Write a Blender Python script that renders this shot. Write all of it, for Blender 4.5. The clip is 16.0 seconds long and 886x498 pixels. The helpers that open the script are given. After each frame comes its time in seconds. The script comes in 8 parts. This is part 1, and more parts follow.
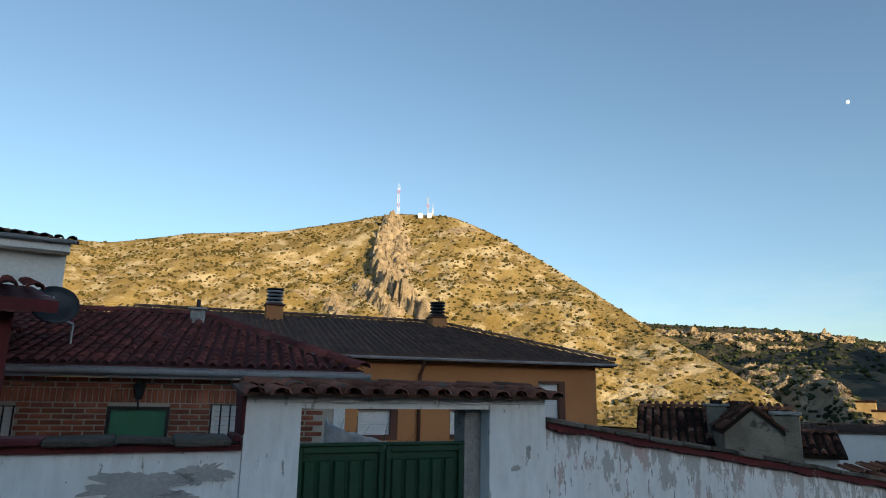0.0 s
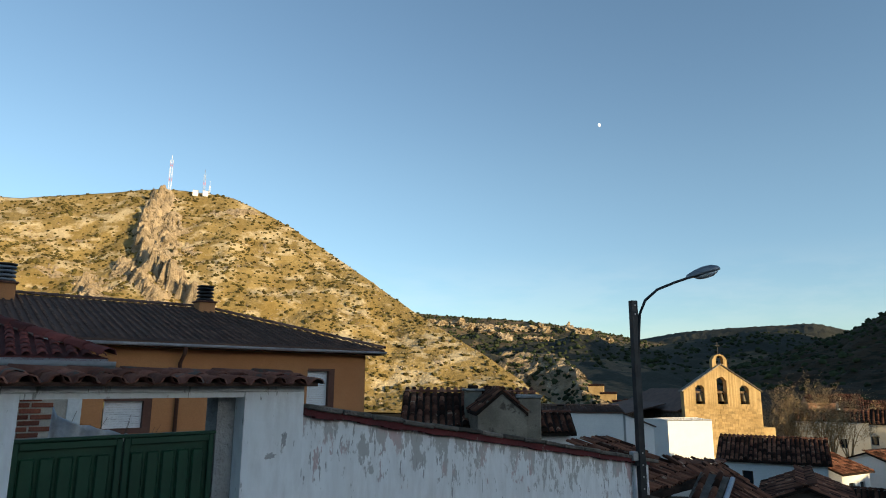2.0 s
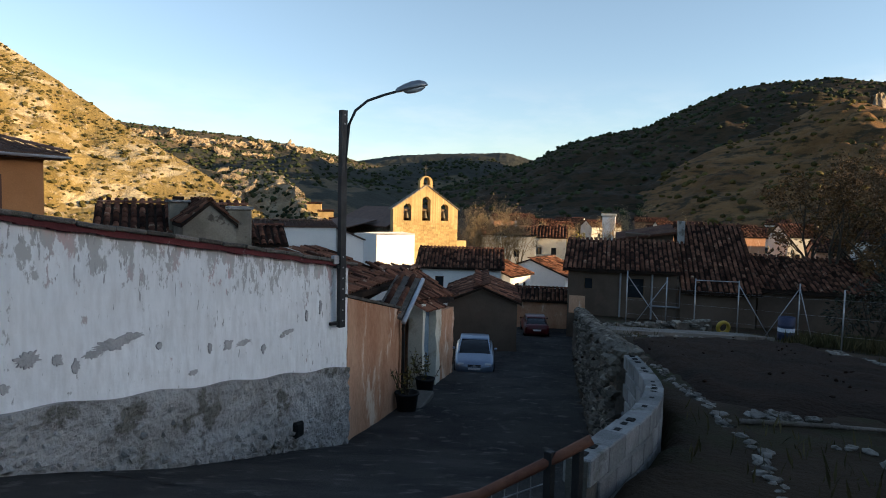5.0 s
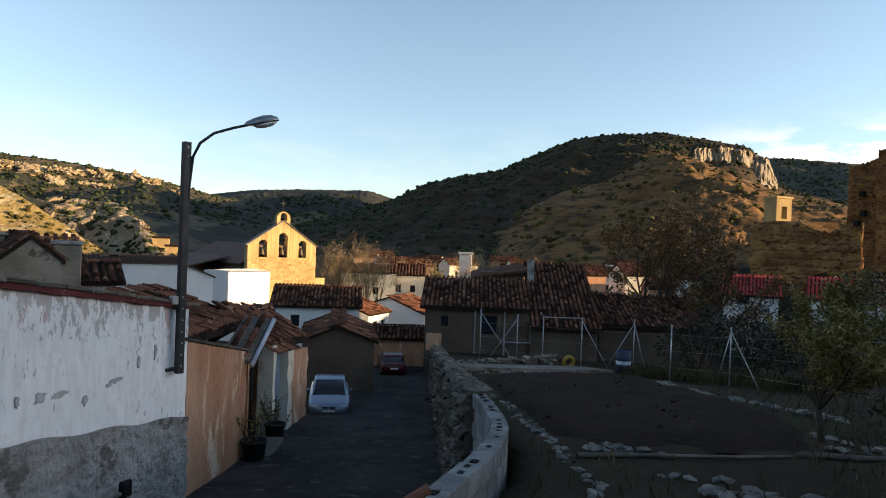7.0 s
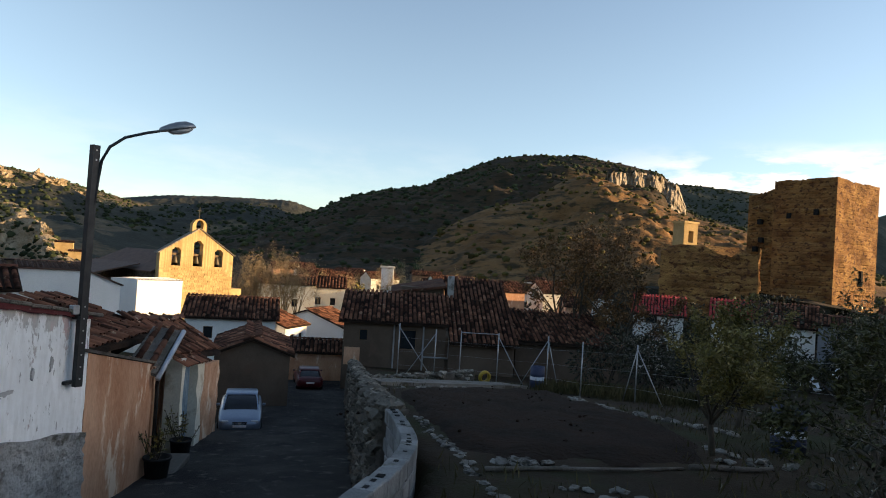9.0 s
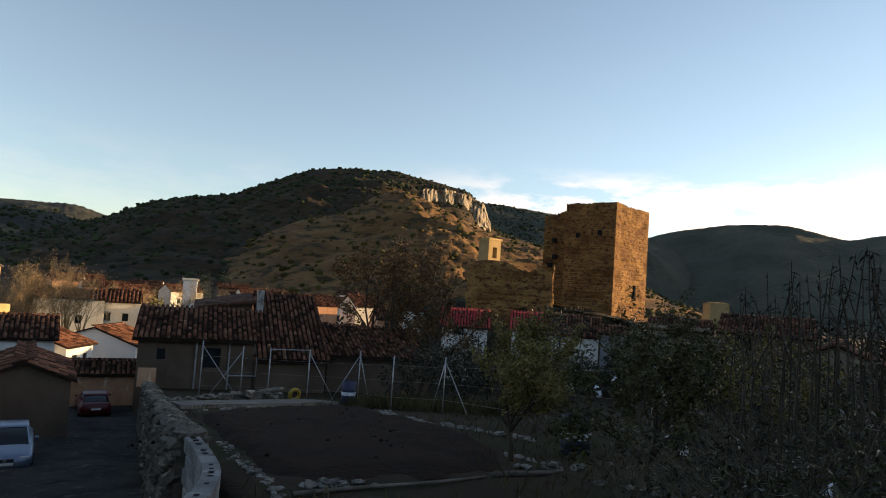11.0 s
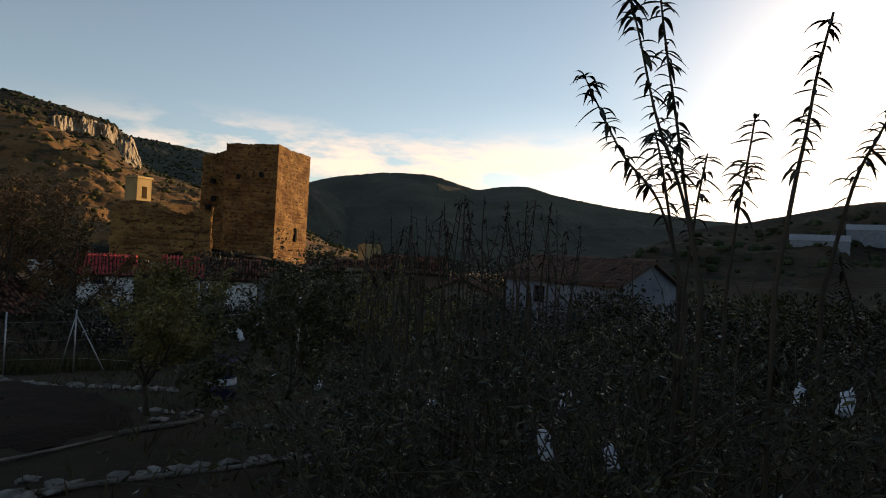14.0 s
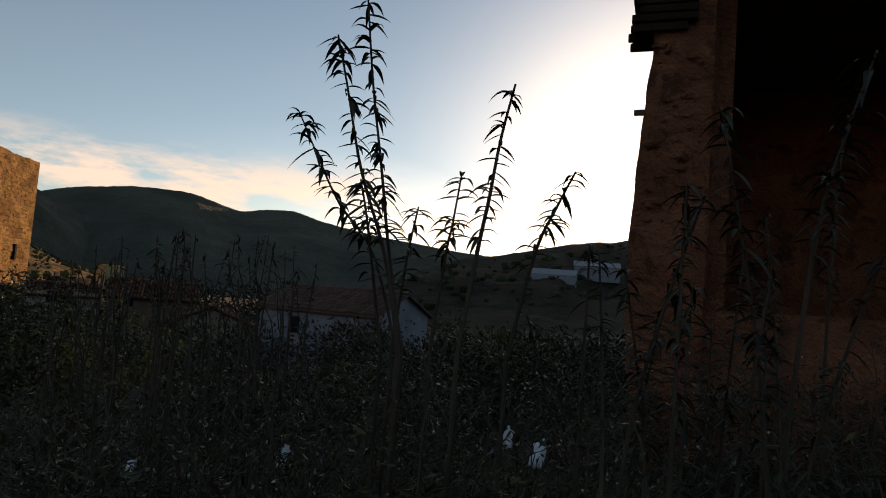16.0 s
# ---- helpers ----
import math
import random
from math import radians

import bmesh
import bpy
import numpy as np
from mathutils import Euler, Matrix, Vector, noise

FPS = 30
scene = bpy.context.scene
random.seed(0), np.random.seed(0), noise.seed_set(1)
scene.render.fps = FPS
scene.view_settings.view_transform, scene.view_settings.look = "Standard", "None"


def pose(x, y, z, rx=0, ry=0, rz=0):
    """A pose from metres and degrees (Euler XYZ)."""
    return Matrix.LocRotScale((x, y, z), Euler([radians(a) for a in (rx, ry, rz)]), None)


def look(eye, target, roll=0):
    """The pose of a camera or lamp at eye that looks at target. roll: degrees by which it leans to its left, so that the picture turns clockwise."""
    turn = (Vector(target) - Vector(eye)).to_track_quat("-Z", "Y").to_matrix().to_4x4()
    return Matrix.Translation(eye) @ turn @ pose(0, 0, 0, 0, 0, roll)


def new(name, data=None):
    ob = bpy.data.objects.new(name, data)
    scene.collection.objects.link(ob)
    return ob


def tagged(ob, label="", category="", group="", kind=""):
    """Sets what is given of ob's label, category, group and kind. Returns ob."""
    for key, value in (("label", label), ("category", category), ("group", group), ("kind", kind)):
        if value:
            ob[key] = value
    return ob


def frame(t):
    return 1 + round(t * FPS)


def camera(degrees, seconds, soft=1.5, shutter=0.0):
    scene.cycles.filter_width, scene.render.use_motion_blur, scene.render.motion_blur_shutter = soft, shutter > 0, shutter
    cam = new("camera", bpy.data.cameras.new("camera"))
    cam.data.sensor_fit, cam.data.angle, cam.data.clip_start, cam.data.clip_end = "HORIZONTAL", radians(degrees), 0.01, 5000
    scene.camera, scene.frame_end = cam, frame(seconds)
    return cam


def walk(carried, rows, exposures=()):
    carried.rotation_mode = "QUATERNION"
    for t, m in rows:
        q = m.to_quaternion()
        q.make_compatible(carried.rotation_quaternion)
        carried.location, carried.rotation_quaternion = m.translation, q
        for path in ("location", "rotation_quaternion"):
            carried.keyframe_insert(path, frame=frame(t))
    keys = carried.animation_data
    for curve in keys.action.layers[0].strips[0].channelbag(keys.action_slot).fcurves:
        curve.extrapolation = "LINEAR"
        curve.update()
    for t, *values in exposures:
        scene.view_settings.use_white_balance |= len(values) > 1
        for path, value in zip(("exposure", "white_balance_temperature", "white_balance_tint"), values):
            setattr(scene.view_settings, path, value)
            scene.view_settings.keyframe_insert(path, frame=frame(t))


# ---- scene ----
cam = camera(68.36, 16.0, soft=1.0)
PATH = [
    (0, (0.116, -0.171, 1.622), (0.131, 1.783, 2.048), 1.03),
    (0.5, (0.153, -0.153, 1.616), (0.325, 1.793, 2.047), 0.77),
    (1, (0.188, -0.171, 1.614), (0.528, 1.752, 2.048), 0.56),
    (1.5, (0.220, -0.201, 1.600), (0.728, 1.689, 2.013), 0.35),
    (2, (0.249, -0.202, 1.609), (0.915, 1.641, 2.008), 0.38),
    (2.5, (0.284, -0.227, 1.591), (1.103, 1.558, 1.966), 0.28),
    (3, (0.319, -0.230, 1.551), (1.306, 1.483, 1.855), 0.45),
    (3.5, (0.347, -0.204, 1.517), (1.440, 1.459, 1.716), 0.28),
    (4, (0.389, -0.186, 1.475), (1.574, 1.425, 1.483), -0.18),
    (4.5, (0.470, -0.148, 1.450), (1.757, 1.379, 1.331), 0.87),
    (5, (0.536, -0.133, 1.437), (1.923, 1.300, 1.300), 1.31),
    (5.2, (0.552, -0.135, 1.436), (1.980, 1.259, 1.295), 1.45),
    (7.5, (0.693, -0.209, 1.480), (2.389, 0.851, 1.508), 2.36),
    (8, (0.679, -0.290, 1.474), (2.398, 0.731, 1.516), 2.77),
    (8.2, (0.667, -0.307, 1.468), (2.393, 0.701, 1.502), 3.03),
    (10.3, (0.573, -0.310, 1.588), (2.479, 0.286, 1.693), 4.03),
    (10.5, (0.576, -0.305, 1.585), (2.501, 0.227, 1.693), 4.07),
    (11, (0.604, -0.305, 1.579), (2.564, 0.073, 1.702), 3.94),
    (11.5, (0.613, -0.319, 1.553), (2.595, -0.057, 1.610), 3.12),
    (12, (0.627, -0.379, 1.560), (2.627, -0.351, 1.563), 3.59),
    (12.5, (0.658, -0.435, 1.591), (2.647, -0.638, 1.647), 3.72),
    (13, (0.664, -0.488, 1.604), (2.628, -0.853, 1.714), 4.11),
    (13.5, (0.637, -0.537, 1.590), (2.578, -1.014, 1.670), 3.72),
    (14, (0.628, -0.627, 1.602), (2.527, -1.254, 1.615), 3.24),
    (14.5, (0.653, -0.714, 1.654), (2.473, -1.543, 1.680), 3.60),
    (15, (0.687, -0.842, 1.734), (2.420, -1.838, 1.797), 3.86),
    (15.5, (0.716, -0.989, 1.760), (2.376, -2.099, 1.868), 4.50),
    (16, (0.767, -1.128, 1.801), (2.330, -2.368, 1.942), 4.43),
]
walk(cam, [(t, look(eye, target, roll)) for t, eye, target, roll in PATH],
     exposures=[(0, 0.88, 6450, 8), (2.5, 0.88, 6500, 7), (3.5, 0.98, 6650, 9), (5, 1.3, 7050, 16), (8, 1.4, 7400, 17), (11, 1.2, 7800, 19), (14.5, 0.52, 8200, 20), (16, 0.34, 8200, 19)])

# ---- world, sun ----
SUN_AZ, SUN_EL = 149.5, 7.4          # degrees clockwise from +y, degrees above the horizon
world = bpy.data.worlds.new("sky")
scene.world = world
world.use_nodes = True
wn, wl = world.node_tree.nodes, world.node_tree.links
sky = wn.new("ShaderNodeTexSky")
sky.sky_type, sky.sun_disc = "NISHITA", False
sky.sun_elevation, sky.sun_rotation = radians(SUN_EL), radians(SUN_AZ)
sky.altitude, sky.air_density, sky.dust_density, sky.ozone_density = 900, 1.0, 0.2, 1.6
back = wn["Background"]
back.inputs["Strength"].default_value = 0.135
coord = wn.new("ShaderNodeTexCoord")
sep = wn.new("ShaderNodeSeparateXYZ")
wl.new(coord.outputs["Generated"], sep.inputs[0])


def wmath(op, a, b=None, c=None):
    n = wn.new("ShaderNodeMath")
    n.operation = op
    for i, v in enumerate((a, b, c)):
        if v is None:
            continue
        if isinstance(v, (int, float)):
            n.inputs[i].default_value = v
        else:
            wl.new(v, n.inputs[i])
    return n.outputs[0]


# thin evening clouds low over the hills on the sun's side
stretch = wn.new("ShaderNodeMapping")
stretch.inputs["Scale"].default_value = (4.5, 4.5, 18.0)
wl.new(coord.outputs["Generated"], stretch.inputs[0])
puffs = wn.new("ShaderNodeTexNoise")
puffs.inputs["Scale"].default_value, puffs.inputs["Detail"].default_value, puffs.inputs["Roughness"].default_value = 1.6, 7, 0.6
wl.new(stretch.outputs[0], puffs.inputs["Vector"])
veil = wn.new("ShaderNodeMapRange")
veil.inputs[1].default_value, veil.inputs[2].default_value = 0.42, 0.58
wl.new(puffs.outputs[0], veil.inputs[0])
lowband = wn.new("ShaderNodeMapRange")
lowband.interpolation_type = "SMOOTHSTEP"
lowband.inputs[1].default_value, lowband.inputs[2].default_value = 0.2, 0.135
wl.new(sep.outputs[2], lowband.inputs[0])
side = wn.new("ShaderNodeMapRange")
side.interpolation_type = "SMOOTHSTEP"
toward = wmath("ADD", wmath("MULTIPLY", sep.outputs[0], 0.87), wmath("MULTIPLY", sep.outputs[1], -0.5))
side.inputs[1].default_value, side.inputs[2].default_value = 0.66, 0.94
wl.new(toward, side.inputs[0])
amount = wmath("MULTIPLY", wmath("MULTIPLY", veil.outputs[0], lowband.outputs[0]), wmath("ADD", wmath("MULTIPLY", side.outputs[0], 0.95), 0.05))
mixed = wn.new("ShaderNodeMix")
mixed.data_type = "RGBA"
wl.new(amount, mixed.inputs["Factor"])
mixed.inputs["B"].default_value = (5.4, 4.8, 4.35, 1)
# a bluer, calmer horizon away from the sun, and the bright haze round the low sun
cool = wn.new("ShaderNodeMapRange")
cool.interpolation_type = "SMOOTHSTEP"
cool.inputs[1].default_value, cool.inputs[2].default_value = 0.34, 0.0
wl.new(sep.outputs[2], cool.inputs[0])
tint = wn.new("ShaderNodeMix")
tint.data_type, tint.blend_type = "RGBA", "MULTIPLY"
wl.new(cool.outputs[0], tint.inputs["Factor"])
wl.new(sky.outputs[0], tint.inputs["A"])
tint.inputs["B"].default_value = (0.74, 0.82, 0.97, 1)
wl.new(tint.outputs["Result"], mixed.inputs["A"])
sunward = wn.new("ShaderNodeVectorMath")
sunward.operation = "DOT_PRODUCT"
wl.new(coord.outputs["Generated"], sunward.inputs[0])
sunward.inputs[1].default_value = (math.sin(radians(SUN_AZ)) * math.cos(radians(SUN_EL)), math.cos(radians(SUN_AZ)) * math.cos(radians(SUN_EL)), math.sin(radians(SUN_EL)))
ahead = wmath("MAXIMUM", sunward.outputs["Value"], 0.0)
flat = wn.new("ShaderNodeMapRange")
flat.interpolation_type = "SMOOTHSTEP"
flat.inputs[1].default_value, flat.inputs[2].default_value = 0.26, 0.04
wl.new(sep.outputs[2], flat.inputs[0])
halo = wmath("MAXIMUM", wmath("POWER", ahead, 30.0), wmath("MULTIPLY", wmath("POWER", ahead, 11.0), flat.outputs[0]))
haze = wn.new("ShaderNodeMix")
haze.data_type = "RGBA"
wl.new(halo, haze.inputs["Factor"])
wl.new(mixed.outputs["Result"], haze.inputs["A"])
haze.inputs["B"].default_value = (14.5, 13.6, 12.3, 1)
wl.new(haze.outputs["Result"], back.inputs["Color"])

sun = new("sun", bpy.data.lights.new("sun", "SUN"))
sun.data.energy, sun.data.angle, sun.data.color = 5.0, radians(0.53), (1.0, 0.75, 0.43)
sd = Vector((math.sin(radians(SUN_AZ)) * math.cos(radians(SUN_EL)), math.cos(radians(SUN_AZ)) * math.cos(radians(SUN_EL)), math.sin(radians(SUN_EL))))
sun.matrix_world = look(sd * 100, (0, 0, 0))


# ---- materials ----
def mat(name, c1, c2, rough=0.85, scale=2.0, fine=25.0, bump=0.25, metal=0.0, spots=None, spot_scale=1.0, spot_at=0.55, spot_soft=0.06,
        vary="", vary_by=0.35, stretch=(1, 1, 1), bump_dist=0.02, rough2=None):
    """Two tones mixed at two scales, optional patches of a third tone, relief, and tone by piece ("object" or "island")."""
    m = bpy.data.materials.new(name)
    m.use_nodes = True
    nt = m.node_tree
    n, l = nt.nodes, nt.links
    b = n["Principled BSDF"]
    if rough >= 0.85:
        b.inputs["Specular IOR Level"].default_value = 0.12
    geo = n.new("ShaderNodeNewGeometry")
    mp = n.new("ShaderNodeMapping")
    mp.inputs["Scale"].default_value = stretch
    l.new(geo.outputs["Position"], mp.inputs[0])

    def noise_tex(s, detail=5, r=0.6):
        t = n.new("ShaderNodeTexNoise")
        t.inputs["Scale"].default_value, t.inputs["Detail"].default_value, t.inputs["Roughness"].default_value = s, detail, r
        l.new(mp.outputs[0], t.inputs["Vector"])
        return t.outputs[0]

    def mix(kind, f, a, bb):
        x = n.new("ShaderNodeMix")
        x.data_type, x.blend_type = "RGBA", kind
        for key, v in (("Factor", f), ("A", a), ("B", bb)):
            if isinstance(v, (int, float)):
                x.inputs[key].default_value = v
            elif isinstance(v, tuple):
                x.inputs[key].default_value = (*v, 1)
            else:
                l.new(v, x.inputs[key])
        return x.outputs["Result"]

    def ramp(v, lo, hi):
        r = n.new("ShaderNodeMapRange")
        r.inputs[1].default_value, r.inputs[2].default_value = lo, hi
        l.new(v, r.inputs[0])
        return r.outputs[0]

    big, small = noise_tex(scale), noise_tex(fine, 4, 0.65)
    col = mix("MIX", ramp(big, 0.35, 0.65), c1, c2)
    grain = ramp(small, 0.3, 0.7)
    dark = mix("MULTIPLY", 1.0, col, (0.8, 0.8, 0.8))
    col = mix("MIX", grain, dark, col)
    if spots:
        f = ramp(noise_tex(spot_scale, 8, 0.65), spot_at, spot_at + spot_soft)
        col = mix("MIX", f, col, spots)
    if vary:
        src = n.new("ShaderNodeObjectInfo").outputs["Random"] if vary == "object" else geo.outputs["Random Per Island"]
        tone = ramp(src, 0.0, 1.0)
        val = n.new("ShaderNodeHueSaturation")
        span = n.new("ShaderNodeMapRange")
        span.inputs[3].default_value, span.inputs[4].default_value = 1 - vary_by, 1 + vary_by
        l.new(tone, span.inputs[0])
        l.new(span.outputs[0], val.inputs["Value"])
        l.new(col, val.inputs["Color"])
        col = val.outputs[0]
    l.new(col, b.inputs["Base Color"])
    b.inputs["Metallic"].default_value = metal
    b.inputs["Specular IOR Level"].default_value = 0.12 if rough >= 0.9 else 0.35
    if rough2 is None:
        b.inputs["Roughness"].default_value = rough
    else:
        r = n.new("ShaderNodeMapRange")
        r.inputs[3].default_value, r.inputs[4].default_value = rough, rough2
        l.new(big, r.inputs[0])
        l.new(r.outputs[0], b.inputs["Roughness"])
    if bump:
        bp = n.new("ShaderNodeBump")
        bp.inputs["Strength"].default_value, bp.inputs["Distance"].default_value = bump, bump_dist
        h = n.new("ShaderNodeMath")
        h.operation = "ADD"
        l.new(big, h.inputs[0])
        l.new(small, h.inputs[1])
        l.new(h.outputs[0], bp.inputs["Height"])
        l.new(bp.outputs[0], b.inputs["Normal"])
    return m


ASPHALT = mat("asphalt", (0.03, 0.029, 0.03), (0.07, 0.066, 0.062), 0.9, 0.7, 38, 1.0, spots=(0.12, 0.115, 0.105), spot_scale=2.6, spot_at=0.57, spot_soft=0.1, bump_dist=0.04)
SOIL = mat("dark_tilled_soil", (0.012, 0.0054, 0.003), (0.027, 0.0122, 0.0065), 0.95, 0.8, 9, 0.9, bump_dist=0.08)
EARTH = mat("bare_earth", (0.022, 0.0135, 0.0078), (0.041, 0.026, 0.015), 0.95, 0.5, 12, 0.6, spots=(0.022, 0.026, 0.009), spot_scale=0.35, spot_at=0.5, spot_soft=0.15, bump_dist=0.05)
GRASS = mat("dry_grass", (0.035, 0.035, 0.014), (0.1, 0.08, 0.038), 0.95, 0.7, 20, 0.5, vary="island", vary_by=0.4)
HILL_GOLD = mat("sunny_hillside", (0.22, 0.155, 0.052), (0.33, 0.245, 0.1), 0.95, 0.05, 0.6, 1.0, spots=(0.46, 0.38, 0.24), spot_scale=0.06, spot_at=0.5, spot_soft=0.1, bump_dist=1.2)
HILL_ROCK = mat("hill_rock", (0.27, 0.21, 0.135), (0.48, 0.385, 0.265), 0.95, 0.12, 1.2, 1.0, spots=(0.13, 0.1, 0.06), spot_scale=0.2, spot_at=0.56, bump_dist=1.5)
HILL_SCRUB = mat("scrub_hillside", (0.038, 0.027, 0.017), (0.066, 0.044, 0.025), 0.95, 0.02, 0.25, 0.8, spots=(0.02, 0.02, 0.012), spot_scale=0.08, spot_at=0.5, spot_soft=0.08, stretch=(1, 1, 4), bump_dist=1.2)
# the large dark patches paint bands of shade over the far ridge
HILL_FAR = mat("shade_patched_hillside", (0.1, 0.08, 0.052), (0.21, 0.155, 0.095), 0.95, 0.012, 0.12, 0.8, spots=(0.04, 0.042, 0.032), spot_scale=0.012, spot_at=0.47, spot_soft=0.06, bump_dist=3)
# very dark hillside colour that stands for the shade on the valley sides
HILL_SHADED = mat("ridge_painted_in_shade", (0.03, 0.034, 0.03), (0.06, 0.06, 0.046), 0.95, 0.008, 0.1, 0.8, spots=(0.13, 0.1, 0.06), spot_scale=0.01, spot_at=0.6, spot_soft=0.06, bump_dist=3)
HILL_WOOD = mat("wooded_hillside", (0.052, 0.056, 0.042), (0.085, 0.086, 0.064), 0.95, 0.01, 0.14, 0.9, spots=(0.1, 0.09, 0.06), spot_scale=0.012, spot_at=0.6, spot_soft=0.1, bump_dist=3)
# warmer, lighter copy of the scrub colour, with low sun put into it
HILL_SPUR = mat("spur_painted_sunlit", (0.12, 0.062, 0.026), (0.22, 0.12, 0.05), 0.95, 0.03, 0.3, 0.9, spots=(0.045, 0.032, 0.016), spot_scale=0.07, spot_at=0.5, spot_soft=0.1, stretch=(1, 1, 3), bump_dist=1.2)
CLIFF = mat("pale_cliff", (0.22, 0.18, 0.135), (0.4, 0.34, 0.265), 0.95, 0.08, 0.6, 1.0, spots=(0.1, 0.08, 0.055), spot_scale=0.16, spot_at=0.52, spot_soft=0.1, stretch=(1, 1, 0.35), bump_dist=2)
SHRUB = mat("hill_shrub", (0.05, 0.044, 0.013), (0.1, 0.08, 0.026), 0.9, 0.05, 0.8, 0.6, vary="island", vary_by=0.4, bump_dist=0.5)
PINE = mat("dark_pine", (0.02, 0.03, 0.015), (0.045, 0.055, 0.025), 0.9, 0.05, 0.8, 0.6, vary="island", vary_by=0.4, bump_dist=0.5)


def limewash(top):
    """Old white limewash: streaked and scoured towards the top, small upright scratches below."""
    m = bpy.data.materials.new("old_whitewash")
    m.use_nodes = True
    n, l = m.node_tree.nodes, m.node_tree.links
    b = n["Principled BSDF"]
    tc = n.new("ShaderNodeTexCoord")
    xyz = n.new("ShaderNodeSeparateXYZ")
    l.new(tc.outputs["Object"], xyz.inputs[0])

    def calc(op, a, c):
        q = n.new("ShaderNodeMath")
        q.operation = op
        for i, v in enumerate((a, c)):
            if isinstance(v, (int, float)):
                q.inputs[i].default_value = v
            else:
                l.new(v, q.inputs[i])
        return q.outputs[0]

    def grain(scale, size, detail=6, r=0.6):
        mp = n.new("ShaderNodeMapping")
        mp.inputs["Scale"].default_value = scale
        l.new(tc.outputs["Object"], mp.inputs[0])
        t = n.new("ShaderNodeTexNoise")
        t.inputs["Scale"].default_value, t.inputs["Detail"].default_value, t.inputs["Roughness"].default_value = size, detail, r
        l.new(mp.outputs[0], t.inputs["Vector"])
        return t.outputs[0]

    def span(v, lo, hi, a=0.0, c=1.0):
        q = n.new("ShaderNodeMapRange")
        for i, x in enumerate((lo, hi, a, c)):
            q.inputs[i + 1].default_value = x
        l.new(v, q.inputs[0])
        return q.outputs[0]

    def mix(f, a, c):
        x = n.new("ShaderNodeMix")
        x.data_type = "RGBA"
        for key, v in (("Factor", f), ("A", a), ("B", c)):
            if isinstance(v, tuple):
                x.inputs[key].default_value = (*v, 1)
            else:
                l.new(v, x.inputs[key])
        return x.outputs["Result"]

    depth = calc("SUBTRACT", calc("SUBTRACT", top, calc("MULTIPLY", xyz.outputs[0], 0.15)), xyz.outputs[2])
    band = span(depth, 0.0, 0.9, 0.185, 0.0)
    col = mix(span(grain((1, 1, 1), 1.1), 0.3, 0.7), (0.8, 0.8, 0.79), (0.91, 0.91, 0.9))
    col = mix(span(grain((6, 6, 1.4), 1.6), 0.42, 0.7), col, (0.74, 0.73, 0.71))
    worn = mix(span(grain((1.2, 1.2, 0.8), 1.7), 0.5, 0.68), (0.5, 0.485, 0.455), (0.62, 0.44, 0.42))
    f1 = span(calc("ADD", grain((2.0, 2.0, 0.95), 2.6, 9, 0.68), band), 0.625, 0.66)
    col = mix(f1, col, worn)
    f2 = span(calc("ADD", grain((7, 7, 1.5), 2.4, 5, 0.6), calc("MULTIPLY", band, 0.5)), 0.655, 0.675)
    col = mix(f2, col, (0.42, 0.41, 0.385))
    l.new(col, b.inputs["Base Color"])
    b.inputs["Roughness"].default_value, b.inputs["Specular IOR Level"].default_value = 0.92, 0.12
    bp = n.new("ShaderNodeBump")
    bp.inputs["Strength"].default_value, bp.inputs["Distance"].default_value = 0.5, 0.012
    l.new(calc("SUBTRACT", grain((1, 1, 1), 14), calc("MULTIPLY", calc("MAXIMUM", f1, f2), 0.7)), bp.inputs["Height"])
    l.new(bp.outputs[0], b.inputs["Normal"])
    return m


WHITEWASH = limewash(1.789)
CLEANWASH = limewash(5.0)
WHITE = mat("white_render", (0.74, 0.74, 0.72), (0.82, 0.81, 0.78), 0.9, 0.6, 20, 0.2)
CREAM = mat("cream_render", (0.68, 0.62, 0.5), (0.76, 0.72, 0.62), 0.9, 0.6, 20, 0.25, spots=(0.45, 0.38, 0.28), spot_scale=0.8, spot_at=0.6)
# bed under tiles, gap shade painted near-black; also dark pots, caps and eaves
TILE_BED = mat("tile_gap_shade_and_dark_trim", (0.018, 0.012, 0.009), (0.04, 0.025, 0.018), 0.95, 2, 20, 0.4)
WEATHERED = mat("weathered_render", (0.2, 0.17, 0.13), (0.32, 0.28, 0.22), 0.95, 1.1, 18, 0.6, spots=(0.11, 0.09, 0.07), spot_scale=2.0, spot_at=0.56)
TRODDEN = mat("trodden_path", (0.13, 0.12, 0.105), (0.2, 0.185, 0.165), 0.95, 1.3, 14, 0.7, spots=(0.08, 0.07, 0.055), spot_scale=1.5, spot_at=0.55)
PLINTH = mat("grey_cement_plinth", (0.3, 0.29, 0.27), (0.42, 0.41, 0.39), 0.95, 1.3, 14, 0.9, spots=(0.16, 0.15, 0.13), spot_scale=1.8, spot_at=0.55, bump_dist=0.05)
BARE = mat("bare_mortar", (0.42, 0.41, 0.4), (0.54, 0.52, 0.5), 0.95, 3, 30, 0.6)
RED_PAINT = mat("dark_red_paint", (0.085, 0.014, 0.016), (0.14, 0.024, 0.025), 0.8, 2, 25, 0.4, spots=(0.3, 0.25, 0.22), spot_scale=3, spot_at=0.62)
COPING = mat("weathered_coping", (0.1, 0.085, 0.07), (0.21, 0.18, 0.155), 0.95, 2.2, 25, 0.8, spots=(0.1, 0.09, 0.07), spot_scale=3, bump_dist=0.04, vary="object")
